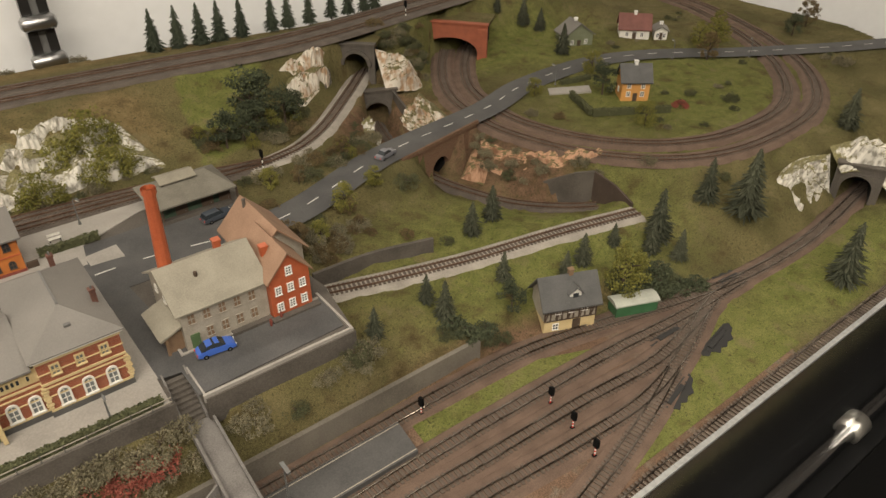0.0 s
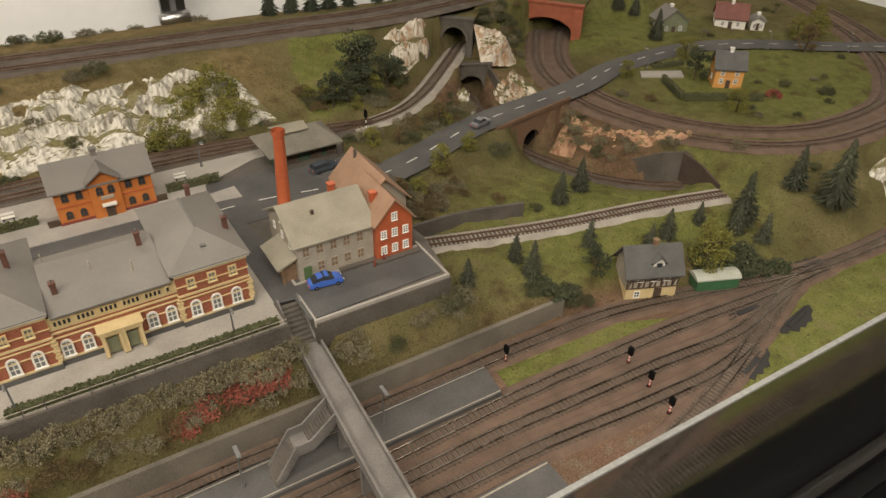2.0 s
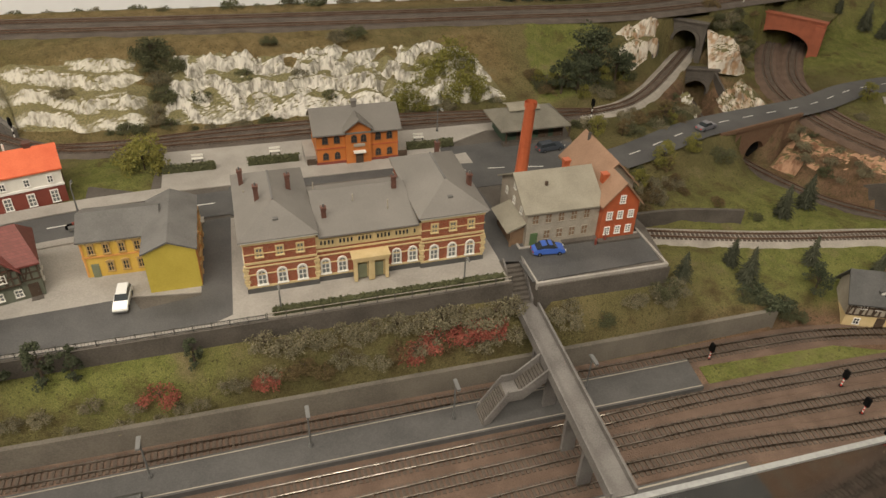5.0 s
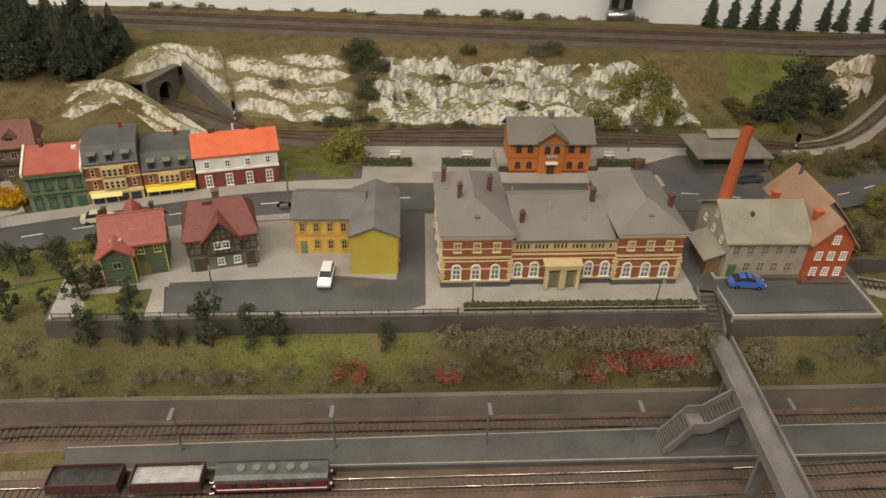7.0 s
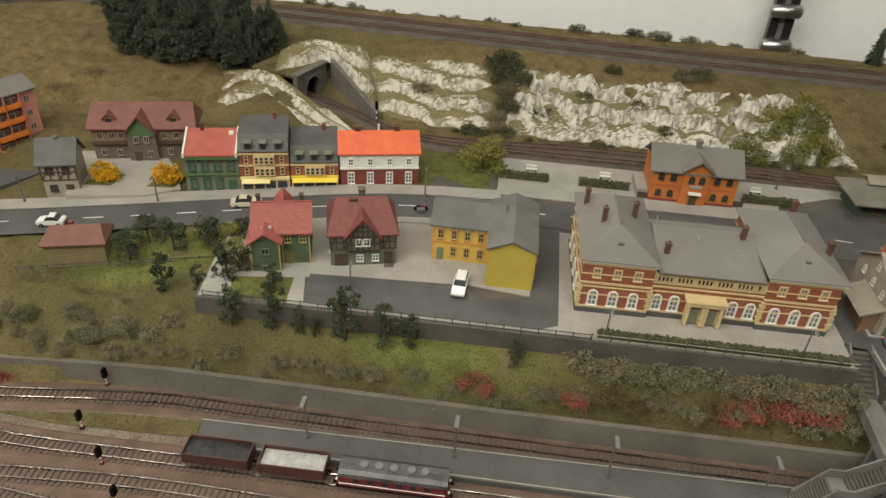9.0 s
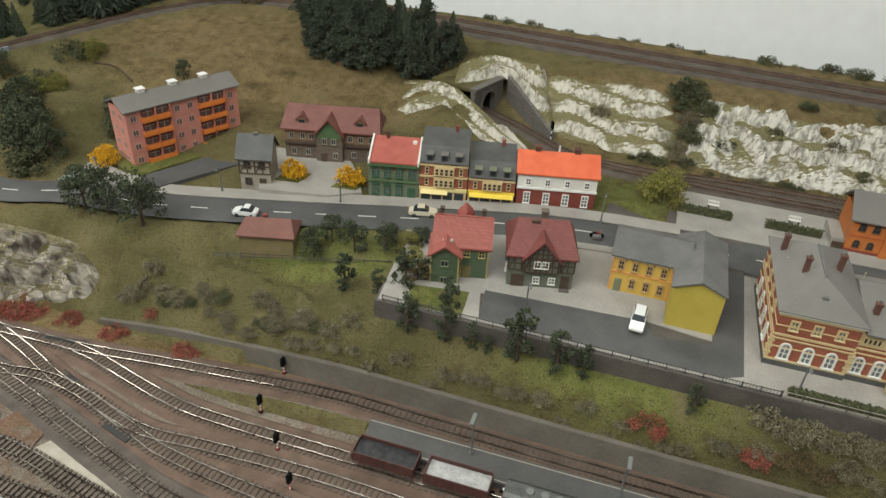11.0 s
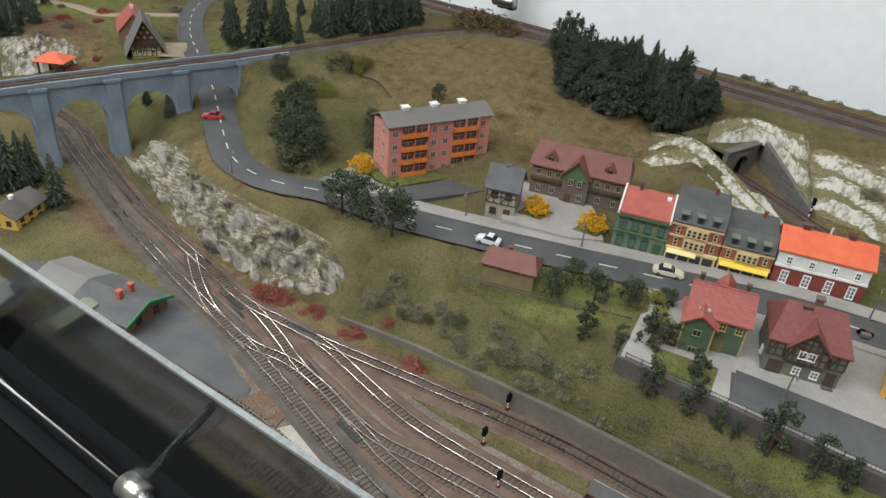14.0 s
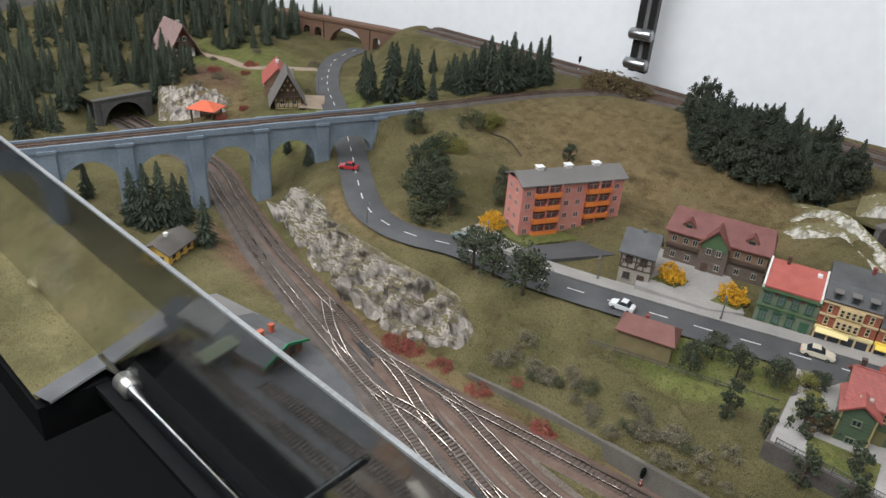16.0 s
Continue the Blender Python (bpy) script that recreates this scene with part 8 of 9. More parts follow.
rock_face("rock_cliff", [(12.75, 7.35, -0.12), (13.1, 7.25, -0.15), (13.5, 7.15, -0.2), (13.9, 7.2, -0.25)], [(12.85, 8.0, 0.88), (13.25, 8.0, 0.7), (13.65, 7.9, 0.4), (14.05, 7.75, 0.05)], 36, 0.34, 1.7, ROCK_OCHRE, "white and ochre rocks between the two tunnel mouths", 0.0, 35.0, 0.22)
rock_face("rock_cliff", [(16.9, -2.35, -1.35), (17.6, -2.2, -1.35), (18.3, -2.15, -1.38), (18.85, -2.2, -1.38)], [(17.2, -1.5, -0.75), (17.8, -1.35, -0.5), (18.5, -1.4, -0.35), (19.1, -1.75, -0.28)], 40, 0.40, 1.6, ROCK, "white crumpled rocks beside the line", 0.0, 41.0, 0.2)
rock_face("rock_cliff", [(18.9, -2.2, -0.55), (19.2, -2.5, -0.48), (19.5, -3.0, -0.8), (19.6, -3.5, -1.35)], [(19.3, -1.6, -0.2), (20.0, -2.0, -0.1), (20.4, -2.7, -0.2), (20.6, -3.4, -0.5)], 30, 0.34, 1.7, ROCK, "white crumpled rocks round a tunnel mouth", 0.0, 43.0, 0.18)
rock_face("rock_cliff", [(-26.4, 0.8, -1.35), (-25.8, 1.3, -1.25), (-25.2, 2.0, -1.1), (-24.6, 2.5, -1.0)], [(-27.6, 1.5, -0.45), (-27.2, 2.2, -0.42), (-26.5, 2.8, -0.5), (-25.6, 3.1, -0.6)], 26, 0.42, 1.3, ROCK_GREY, "pale rocks beside the far tunnel", 0.0, 51.0, 0.2)
rock_face("rock_cliff", [(-19.2, -4.7, -1.45), (-18.2, -5.2, -1.45), (-17.4, -5.6, -1.45)], [(-20.0, -4.6, -0.9), (-19.2, -5.4, -0.85), (-18.2, -6.2, -0.9)], 18, 0.2, 1.6, ROCK_GREY, "pale rocks beyond the guard panel", 0.0, 57.0)

# ---- trees and bushes ----
rnd = random.Random(7)


def grow(kinds, rows, group, label="", wide=1.0):
    """Plants of several kinds at (x, y, height), turned and sized a little unevenly."""
    for x, y, h in rows:
        plant(rnd.choice(kinds), x, y, gz(x, y) - 0.02, h * wide * rnd.uniform(0.95, 1.05), rnd.uniform(0, 360), group, label)


def strew(kinds, n, box4, sizes, group, label="", inside=None, clear=0.5):
    """n plants at random in a plan box, or polygon, kept off roads and tracks."""
    x0, x1, y0, y1 = box4
    done = tries = 0
    while done < n and tries < 40 * n:
        tries += 1
        x, y = rnd.uniform(x0, x1), rnd.uniform(y0, y1)
        if inside and not in_poly(np.array([x]), np.array([y]), inside)[0]:
            continue
        if clear and ((BEDS[:, 0] - x) ** 2 + (BEDS[:, 1] - y) ** 2).min() < clear ** 2:
            continue
        grow(kinds, [(x, y, rnd.uniform(*sizes))], group, label)
        done += 1


SPR, PIN = ["spruce_tree1", "spruce_tree2", "spruce_tree3"], ["pine_tree1", "pine_tree2", "pine_tree3"]
OAKS, OLIVES, SAPS = ["deciduous_tree1", "deciduous_tree2"], ["olive_tree1", "olive_tree2"], ["sapling1", "sapling2"]
SCR, GRN = ["shrub1", "shrub2"], ["shrub3", "shrub4"]
grow(["spruce_tree4", "spruce_tree5"], [(10.12, -0.4, 0.63), (8.54, -0.15, 0.65), (8.61, -0.59, 0.80), (7.15, -0.66, 0.65), (10.54, 1.02, 0.80), (11.23, 1.21, 0.79), (11.3, -0.87, 0.59), (11.85, -0.79, 0.73), (12.72, -0.8, 0.57), (13.75, -1.08, 1.25), (15.37, -1.05, 1.06), (15.82, -1.73, 1.57), (13.76, -1.67, 0.78), (21.07, -1.17, 1.08), (15.94, -3.99, 1.39), (19.12, 8.82, 0.95), (19.44, 8.34, 0.74), (18.45, 9.36, 0.63), (18.85, 6.72, 0.99), (13.46, -1.19, 0.78)], "spruces round the meadow")
for k, x in enumerate((7.82, 8.44, 9.02, 9.55, 10.16, 11.05, 11.54, 12.21, 13.01, 13.57, 14.12, 14.5)):
    plant(rnd.choice(SPR), x, 10.35 if x < 12.6 else 10.5, 0.95, 1.19 - 0.024 * k, rnd.uniform(0, 360), "spruces behind the main line")
grow(OAKS, [(7.62, 5.85, 0.95), (8.0, 5.78, 0.9), (8.35, 5.95, 0.95), (8.5, 6.35, 1.45), (9.2, 6.2, 0.95), (9.55, 6.4, 0.8), (9.78, -1.02, 0.66), (17.41, 3.8, 0.96)], "dark broadleaf trees", "", 0.9)
grow(["olive_bush1", "olive_bush2"], [(5.21, 7.0, 0.95), (4.5, 6.7, 0.9), (5.14, 6.2, 0.9), (3.88, 6.05, 0.85), (5.6, 6.3, 0.7), (-1.73, 4.35, 0.9)], "olive bushes by the rocks")
grow(["leafy_bush1"], [(12.05, -1.62, 0.6), (12.45, -1.8, 0.62), (12.8, -2.0, 0.6), (13.15, -2.1, 0.55), (13.5, -2.32, 0.5), (12.55, -1.5, 0.5), (13.0, -1.75, 0.5), (8.55, -0.9, 0.45), (8.72, -1.12, 0.42), (9.08, -1.12, 0.42)], "leafy bushes beside the yard")
grow(OLIVES, [(11.99, -1.71, 1.02), (15.83, 4.81, 0.51)], "olive trees by the rocks")
grow(["autumn_tree1", "olive_tree1", "olive_tree2"], [(8.57, 2.6, 0.55), (9.57, 3.05, 0.49), (7.76, 2.1, 0.47), (8.28, 3.88, 0.39), (7.71, 4.01, 0.45), (16.75, 1.81, 0.61), (18.42, 5.1, 0.61), (22.93, 4.7, 0.76), (22.02, 3.73, 0.82), (23.3, 4.35, 0.86), (24.94, 5.35, 0.65), (27.69, 3.75, 0.86), (9.66, 4.5, 0.54)], "roadside trees")
grow(SCR + GRN + ["brown_shrub1"], [(18.71, 2.17, 0.24), (19.88, 1.49, 0.45), (17.06, 1.36, 0.24), (17.92, 0.9, 0.24), (15.43, 3.45, 0.32), (19.42, 1.02, 0.26), (25.02, 1.06, 0.54), (15.23, 0.5, 0.44), (12.99, 2.53, 0.43), (13.3, 3.62, 0.27), (13.2, 3.95, 0.38), (13.9, 0.9, 0.28), (10.3, 2.93, 0.52), (9.34, 1.58, 0.30), (9.93, 1.07, 0.30), (8.16, 2.15, 0.41), (8.02, 1.71, 0.34), (7.86, 2.45, 0.35), (9.08, 4.9, 0.35), (9.61, 4.79, 0.42), (8.9, 6.0, 0.36), (13.94, 8.59, 0.54), (14.38, 8.39, 0.55), (13.41, 8.9, 0.53)], "lichen bushes on the meadow")
# the town
grow(OAKS, [(-12.0, 0.15, 0.93), (-11.52, 0.2, 0.87), (-10.7, 0.1, 1.01), (-7.38, 0.4, 0.56), (-7.2, 0.78, 0.55), (-6.72, 0.68, 0.6), (-6.19, 0.88, 0.58), (-5.62, 1.05, 0.48), (-17.22, 3.6, 0.7), (-13.11, 4.96, 0.47), (-13.64, 3.09, 0.6)], "broadleaf trees of the town")
for bx, by in ((-8.89, 2.46), (-7.72, 2.63)):
    flat("planting_bed", [(bx - 0.28, by - 0.26), (bx + 0.22, by - 0.2), (bx + 0.3, by + 0.25), (bx - 0.2, by + 0.22)], -0.055, GRASS_BRIGHT, "small green bed under a golden bush", "grass")
for x, y, z, k in ((-12.83, 1.74, -0.19, 0.52), (-8.89, 2.46, -0.06, 0.52), (-7.72, 2.63, -0.06, 0.54)):
    plant("yellow_shrub1", x, y, z, k, rnd.uniform(0, 360), "golden bushes", "golden yellow foam bush on a small green bed")
grow(SAPS, [(-5.45, -0.13, 0.73), (-4.61, -0.43, 0.60), (-3.4, -0.85, 0.83), (-2.8, -0.85, 0.58), (-2.43, -0.85, 0.48), (-0.85, -0.9, 0.43), (-5.17, 0.06, 0.52), (-4.72, -0.14, 0.41), (-6.45, -0.32, 0.64), (-4.12, -0.85, 0.40), (-5.14, -0.85, 0.61), (-4.53, -0.85, 0.55), (-3.87, -0.85, 0.30), (-5.86, -0.33, 0.42)], "young trees along the town wall", "", 1.25)
# the valley and its woods
grow(SPR, [(-19.67, -3.27, 1.43), (-19.34, -3.09, 1.73), (-19.3, -2.75, 1.74), (-19.15, -2.47, 1.35), (-19.16, -2.24, 1.28), (-17.88, -2.46, 1.28), (-21.77, -3.49, 1.04), (-23.67, -2.98, 0.95), (-20.3, 1.6, 0.7), (-18.8, 1.2, 0.7), (-22.11, 6.09, 1.49), (-21.02, 5.37, 1.52), (-20.45, 5.71, 1.91), (-21.88, 7.3, 1.31), (-20.53, 6.68, 1.76), (-20.11, 6.52, 1.63), (-18.09, 5.16, 0.91), (-20.83, 8.02, 0.86), (-28.8, 1.9, 1.2), (-27.9, 1.8, 1.1), (-27.6, 2.0, 1.0)], "spruces in the valley")
grow(SPR, [(x + dx, y + dy, h * 0.85 * k) for x, y, h in ((-18.62, 6.6, 1.36), (-17.77, 6.03, 1.57), (-17.71, 6.35, 1.49), (-17.79, 6.82, 1.71), (-17.57, 7.01, 1.9), (-17.13, 6.97, 1.88), (-17.06, 7.42, 2.0), (-16.92, 7.66, 1.72), (-16.91, 8.06, 1.65), (-16.76, 8.29, 1.3), (-16.71, 8.71, 1.8)) for dx, dy, k in ((0, 0, 1), (-0.5, 0.3, 0.85))], "spruces by the curve")
strew(PIN, 104, (-12.6, -7.2, 6.9, 9.5), (0.85, 1.3), "pine wood on the hill", inside=[(-12.57, 9.4), (-10.73, 7.3), (-9.25, 6.85), (-8.2, 7.2), (-7.4, 8.8), (-9.0, 9.25)], clear=0.42)
grow(["brown_shrub1"], [(-15.1, 9.75, 1.3), (-14.6, 9.95, 1.1), (-14.1, 9.9, 0.9), (-15.5, 9.6, 0.9)], "brown bushes on dry grass")
# along the walls and banks
grow(["red_shrub1"], [(-12.18, -1.72, 0.6), (-11.85, -1.66, 0.45), (-11.12, -1.6, 0.45), (-10.23, -1.55, 0.55), (-8.79, -1.5, 0.5), (-1.37, -1.14, 0.5), (2.3, -1.12, 0.5), (2.7, -1.05, 0.6), (3.2, -1.0, 0.62), (3.55, -1.0, 0.5), (0.09, -1.15, 0.38), (-9.65, -1.26, 0.26)], "red bushes above the yard")
grow(GRN + SCR, [(-8.5, -0.87, 0.4), (-9.39, -1.1, 0.36), (-8.2, -1.12, 0.34), (-7.57, -1.1, 0.36), (-9.0, -1.0, 0.3), (-10.18, -1.15, 0.36), (-7.0, -1.0, 0.3), (-9.9, -0.7, 0.4), (-6.6, -1.0, 0.3)], "bushes on the bank")
for x in np.arange(0.15, 3.95, 0.27):
    grow(SCR, [(x + rnd.uniform(-0.05, 0.05), -0.88 + rnd.uniform(-0.04, 0.05), rnd.uniform(0.32, 0.55))], "bushes on the station bank")
    grow(SCR + ["brown_shrub1"], [(x + rnd.uniform(-0.05, 0.05), -1.12 + rnd.uniform(-0.05, 0.05), rnd.uniform(0.26, 0.46))], "bushes on the station bank")
for x in np.arange(-6.2, 0.1, 0.3):
    grow(SCR, [(x + rnd.uniform(-0.1, 0.1), -1.18 + rnd.uniform(-0.05, 0.06), rnd.uniform(0.2, 0.36))], "low bushes along the retaining wall")
strew(SCR + GRN, 10, (4.6, 8.0, -1.22, -0.88), (0.3, 0.5), "bushes below the factory yard", clear=0.2)
for x in np.arange(-2.6, 6.4, 0.42):
    grow(GRN + SCR, [(x + rnd.uniform(-0.15, 0.15), 6.02 + rnd.uniform(-0.05, 0.1), rnd.uniform(0.18, 0.42))], "bushes at the rock foot")
for x in np.arange(-7.4, 6.2, 0.75):
    y = 11.15 if x < -2 else 10.85
    plant(rnd.choice(GRN + SCR), x + rnd.uniform(-0.2, 0.2), min(y, 11.2), 0.95, rnd.uniform(0.35, 0.7), rnd.uniform(0, 360), "bushes against the wall")
strew(SCR + GRN, 22, (-30.0, -19.5, -4.5, 8.0), (0.2, 0.5), "scrub in the valley", clear=0.6)
strew(SCR + GRN, 22, (14.5, 26.0, -1.4, 8.0), (0.15, 0.34), "scrub inside the curve", clear=0.6)
strew(SCR + GRN + ["brown_shrub1", "olive_tree1"], 56, (7.2, 10.9, 3.9, 7.2), (0.28, 0.5), "bushes between road and branch line", clear=0.5)
strew(SCR + ["brown_shrub1", "autumn_tree1"], 30, (6.95, 8.7, 1.5, 3.4), (0.26, 0.46), "bushes below the road", clear=0.5)
strew(SCR + GRN + ["brown_shrub1"], 30, (13.4, 15.8, 7.4, 10.0), (0.25, 0.5), "bushes over the tunnels", clear=0.45)
strew(SCR + ["brown_shrub1"], 12, (12.7, 15.0, 0.9, 4.2), (0.25, 0.45), "bushes on the ochre slope", clear=0.5)
for z in np.linspace(0.1, 0.95, 8):
    plant(rnd.choice(GRN + SCR), -1.55 + rnd.uniform(-0.15, 0.15), 5.95 + 2.2 * z, z + 0.02, rnd.uniform(0.35, 0.6), rnd.uniform(0, 360), "bushes in the rock cleft", "dark green lichen bush in a rock cleft")
for x, v, s_ in ((-1.6, 0.85, 0.9), (-1.2, 0.7, 0.6), (0.4, 0.5, 0.5), (1.0, 0.95, 0.4), (1.6, 0.5, 0.45), (2.6, 0.95, 0.5), (3.1, 0.98, 0.55), (-3.4, 0.45, 0.45), (2.2, 0.2, 0.35), (-0.6, 0.3, 0.4)):
    plant(rnd.choice(GRN + SCR), x, 6.0 + 2.1 * v, 0.03 + v + 0.05, s_, rnd.uniform(0, 360), "bushes on the rock ledges", "olive lichen bush on a rock ledge")
grow(OAKS + GRN[:1], [(-14.15, 1.12, 0.8), (-13.85, 1.4, 0.7), (-14.55, 1.35, 0.85), (-14.3, 1.65, 0.8), (-14.95, 1.6, 0.95), (-14.75, 1.95, 0.8), (-15.35, 1.95, 0.9), (-15.2, 2.3, 0.85), (-15.75, 2.3, 0.7), (-15.6, 2.75, 0.6)], "thicket beside the road", "tall dark green thicket of leafy bushes beside the road", 1.1)
grow(GRN + ["olive_bush1"], [(-15.95, 3.2, 0.7), (-16.2, 3.7, 0.75), (-16.1, 4.7, 0.85), (-15.6, 4.9, 0.6), (-15.5, 3.5, 0.5), (-13.45, 2.95, 0.8)], "bushes above the road")
grow(["olive_tree1", "autumn_tree1"], [(-5.5, 0.3, 0.6), (-5.3, 0.0, 0.55), (-5.75, 0.9, 0.5)], "golden young trees by the path", "golden olive young model tree by the path")
strew(SCR, 26, (-10.2, -6.0, -1.25, -0.75), (0.22, 0.42), "olive bushes on the lower bank", clear=0.2)


def far_wood(areas):
    """The distant wood as one piece of scenery: a few spruce shapes repeated many times."""
    shapes = []
    for seed in (31, 32, 33):
        bm = spruce_mesh(seed, dense=0.7)
        bm.verts.index_update()
        shapes.append((np.array([v.co[:] for v in bm.verts]), np.array([[v.index for v in f.verts] for f in bm.faces])))
        bm.free()
    verts, faces, base = [], [], 0
    for n, x0, x1, y0, y1, h0, h1 in areas:
        done = tries = 0
        while done < n and tries < 30 * n:
            tries += 1
            x, y, h = rnd.uniform(x0, x1), rnd.uniform(y0, y1), rnd.uniform(h0, h1)
            if ((BEDS[:, 0] - x) ** 2 + (BEDS[:, 1] - y) ** 2).min() < 0.25 or math.hypot(x + 31.0, y - 4.3) < 1.1:
                continue
            v, f = shapes[rnd.randrange(3)]
            a = rnd.uniform(0, 6.28)
            r = np.stack([v[:, 0] * math.cos(a) - v[:, 1] * math.sin(a), v[:, 0] * math.sin(a) + v[:, 1] * math.cos(a), v[:, 2]], 1) * h
            verts.append(r + [x, y, gz(x, y) - 0.03])
            faces.append(f + base)
            base += len(v)
            done += 1
    ob = sheet("spruce_wood", np.vstack(verts), np.vstack(faces).tolist(), SPRUCE, smooth=False)
    tagged(ob, "distant dense wood of dark green model spruces", "wood", kind="stuff")


far_wood([(190, -38.0, -27.4, -4.6, 3.6, 0.9, 1.55), (110, -38.5, -29.4, 5.6, 10.9, 0.9, 1.5), (50, -31.0, -26.6, -4.4, -1.0, 0.9, 1.5), (55, -38.0, -32.0, 3.0, 6.5, 0.9, 1.5), (20, -30.5, -27.8, 0.9, 2.6, 0.8, 1.2)])

# ---- ground plots round the houses ----
LAWN = GRASS_BRIGHT
flat("garden_plot", [(-5.36, -0.17), (-4.42, -0.02), (-4.36, -0.64), (-5.22, -0.66)], 0.022, LAWN, "green lawn before the boarded house")
flat("garden_path", [(-5.62, -0.70), (-5.66, 0.1), (-5.9, 1.1), (-5.6, 1.25), (-5.42, 0.1), (-5.4, -0.70)], 0.018, PAVING, "pale garden path to the boarded house", "path")
flat("plaza", [(-10.2, 4.1), (-9.6, 2.5), (-9.25, 1.75), (-7.9, 2.05), (-7.35, 2.42), (-7.9, 3.3), (-8.9, 4.5)], -0.065, PAVING, "pale paved square between the inn and the houses", "pavement", 0.16)
flat("drive", [(-11.72, 1.62), (-10.6, 3.6), (-10.2, 3.2), (-10.3, 2.75), (-11.25, 1.2), (-11.7, 1.1)], -0.20, ASPHALT, "dark asphalt drive to the flats", "road", 0.12)
flat("lawn", [(-12.25, 1.55), (-12.9, 1.9), (-12.0, 4.3), (-11.2, 5.05), (-10.4, 4.75), (-10.45, 3.9), (-10.85, 3.45), (-11.75, 1.62)], -0.185, LAWN, "light green lawn round the flats", "grass", 0.12)
flat("pavement", [(-13.2, 1.1), (-12.1, 1.02), (-11.75, 1.12), (-11.72, 1.5), (-12.2, 1.5), (-13.1, 1.75)], -0.21, PAVING, "pale pavement before the flats", "pavement", 0.1)
flat("hardstanding", [(-16.5, -5.02), (-10.35, -5.02), (-10.3, -4.2), (-10.5, -3.7), (-12.05, -3.32), (-13.05, -3.1), (-15.2, -3.0)], YARD + 0.036, ASPHALT, "dark grey hardstanding before the engine shed", "yard")
flat("dirt_patch", [(-10.43, -4.0), (-10.3, -3.45), (-9.65, -3.63), (-9.6, -4.08)], YARD + 0.034, EARTH, "reddish brown dirt between the tracks")
flat("concrete_patch", [(-9.6, -4.1), (-9.4, -3.75), (-8.85, -3.6), (-7.2, -3.98), (-5.2, -4.1), (-5.2, -4.5), (-7.8, -4.5)], YARD + 0.026, GREY_WALL, "pale beige ballast strip between the yard tracks")
flat("grass_patch", [(-15.6, -1.15), (-13.4, -1.60), (-11.8, -1.35), (-10.6, -1.42), (-6.2, -1.395), (-6.2, -1.46), (-8.0, -1.56), (-10.0, -1.86), (-11.5, -2.02), (-13.0, -1.86), (-15.6, -1.4)], YARD + 0.022, GRASS_DRY, "tan grass strip along the retaining wall")
flat("drive", [(16.46, 4.93), (17.53, 4.4), (17.26, 4.05), (16.21, 4.6)], -0.27, PAVING, "pale drive of the house in the curve", "path", 0.06)
field_path = spline([(-15.0, -7.2, -1.415), (-15.3, -6.2, -1.415), (-15.6, -4.9, -1.405), (-16.3, -3.9, -1.405)], 0.2)
tagged(ribbon("field_path", field_path, [(-0.22, -0.02), (-0.2, 0.012), (0.2, 0.012), (0.22, -0.02)], ASPHALT), "grey field path beside the engine shed", "path", kind="structure")

# ---- lamps and signals ----


def copies(maker, spots, group, labels=None):
    """One thing built by maker, then copied to each further (x, y, z, rz)."""
    first = maker()
    for i, (x, y, z, rz) in enumerate(spots):
        m = pose(x * U, y * U, z * U, 0, 0, rz)
        ob = first if i == 0 else copy_thing(first, m)
        ob.matrix_basis = m
        ob["group"] = group
        if labels and i in labels:
            ob["label"] = labels[i]


LAMP_LENS = plain("milky_lamp_lens", (0.72, 0.70, 0.62), 0.3)


def platform_lamp():
    b = thing("platform_lamp", 0, 0, 0, 0, "grey platform lamp with flat unlit head", "lamp")
    part("base", tube(bmesh.new(), [(0, 0, 0), (0, 0, 0.06)], [0.034, 0.026], 8), METAL_GREY, b)
    part("post", tube(bmesh.new(), [(0, 0, 0.05), (0, 0, 0.4), (0, 0, 0.76)], [0.018, 0.014, 0.011], 7), METAL_GREY, b)
    h = part("head", boxes((-0.028, 0.028, -0.17, 0.05, 0.755, 0.785)), METAL_GREY, b)
    part("lens", boxes((-0.022, 0.022, -0.16, -0.03, 0.742, 0.756)), LAMP_LENS, h, "milky lamp lens")
    return b


copies(platform_lamp, [(x, -2.02, -1.29, 0) for x in (-3.7, -1.57, 0.58, 2.69, 4.83)], "platform lamps")


def street_lamp():
    b = thing("street_lamp", 0, 0, 0, 0, "grey curved-arm street lamp beside the pavement", "lamp")
    part("base", tube(bmesh.new(), [(0, 0, 0), (0, 0, 0.05)], [0.03, 0.022], 8), METAL_GREY, b)
    part("post", tube(bmesh.new(), [(0, 0, 0.04), (0, 0, 0.3), (0, 0, 0.5)], [0.016, 0.012, 0.010], 7), METAL_GREY, b)
    part("arm", tube(bmesh.new(), [(0, 0, 0.49), (0, -0.03, 0.535), (0, -0.09, 0.55)], 0.008, 6), METAL_GREY, b)
    h = part("head", tube(bmesh.new(), [(0, -0.07, 0.55), (0, -0.12, 0.552), (0, -0.18, 0.545)], [0.012, 0.022, 0.012], 8), METAL_GREY, b)
    part("lens", boxes((-0.014, 0.014, -0.165, -0.085, 0.522, 0.532)), LAMP_LENS, h, "milky lamp lens")
    return b


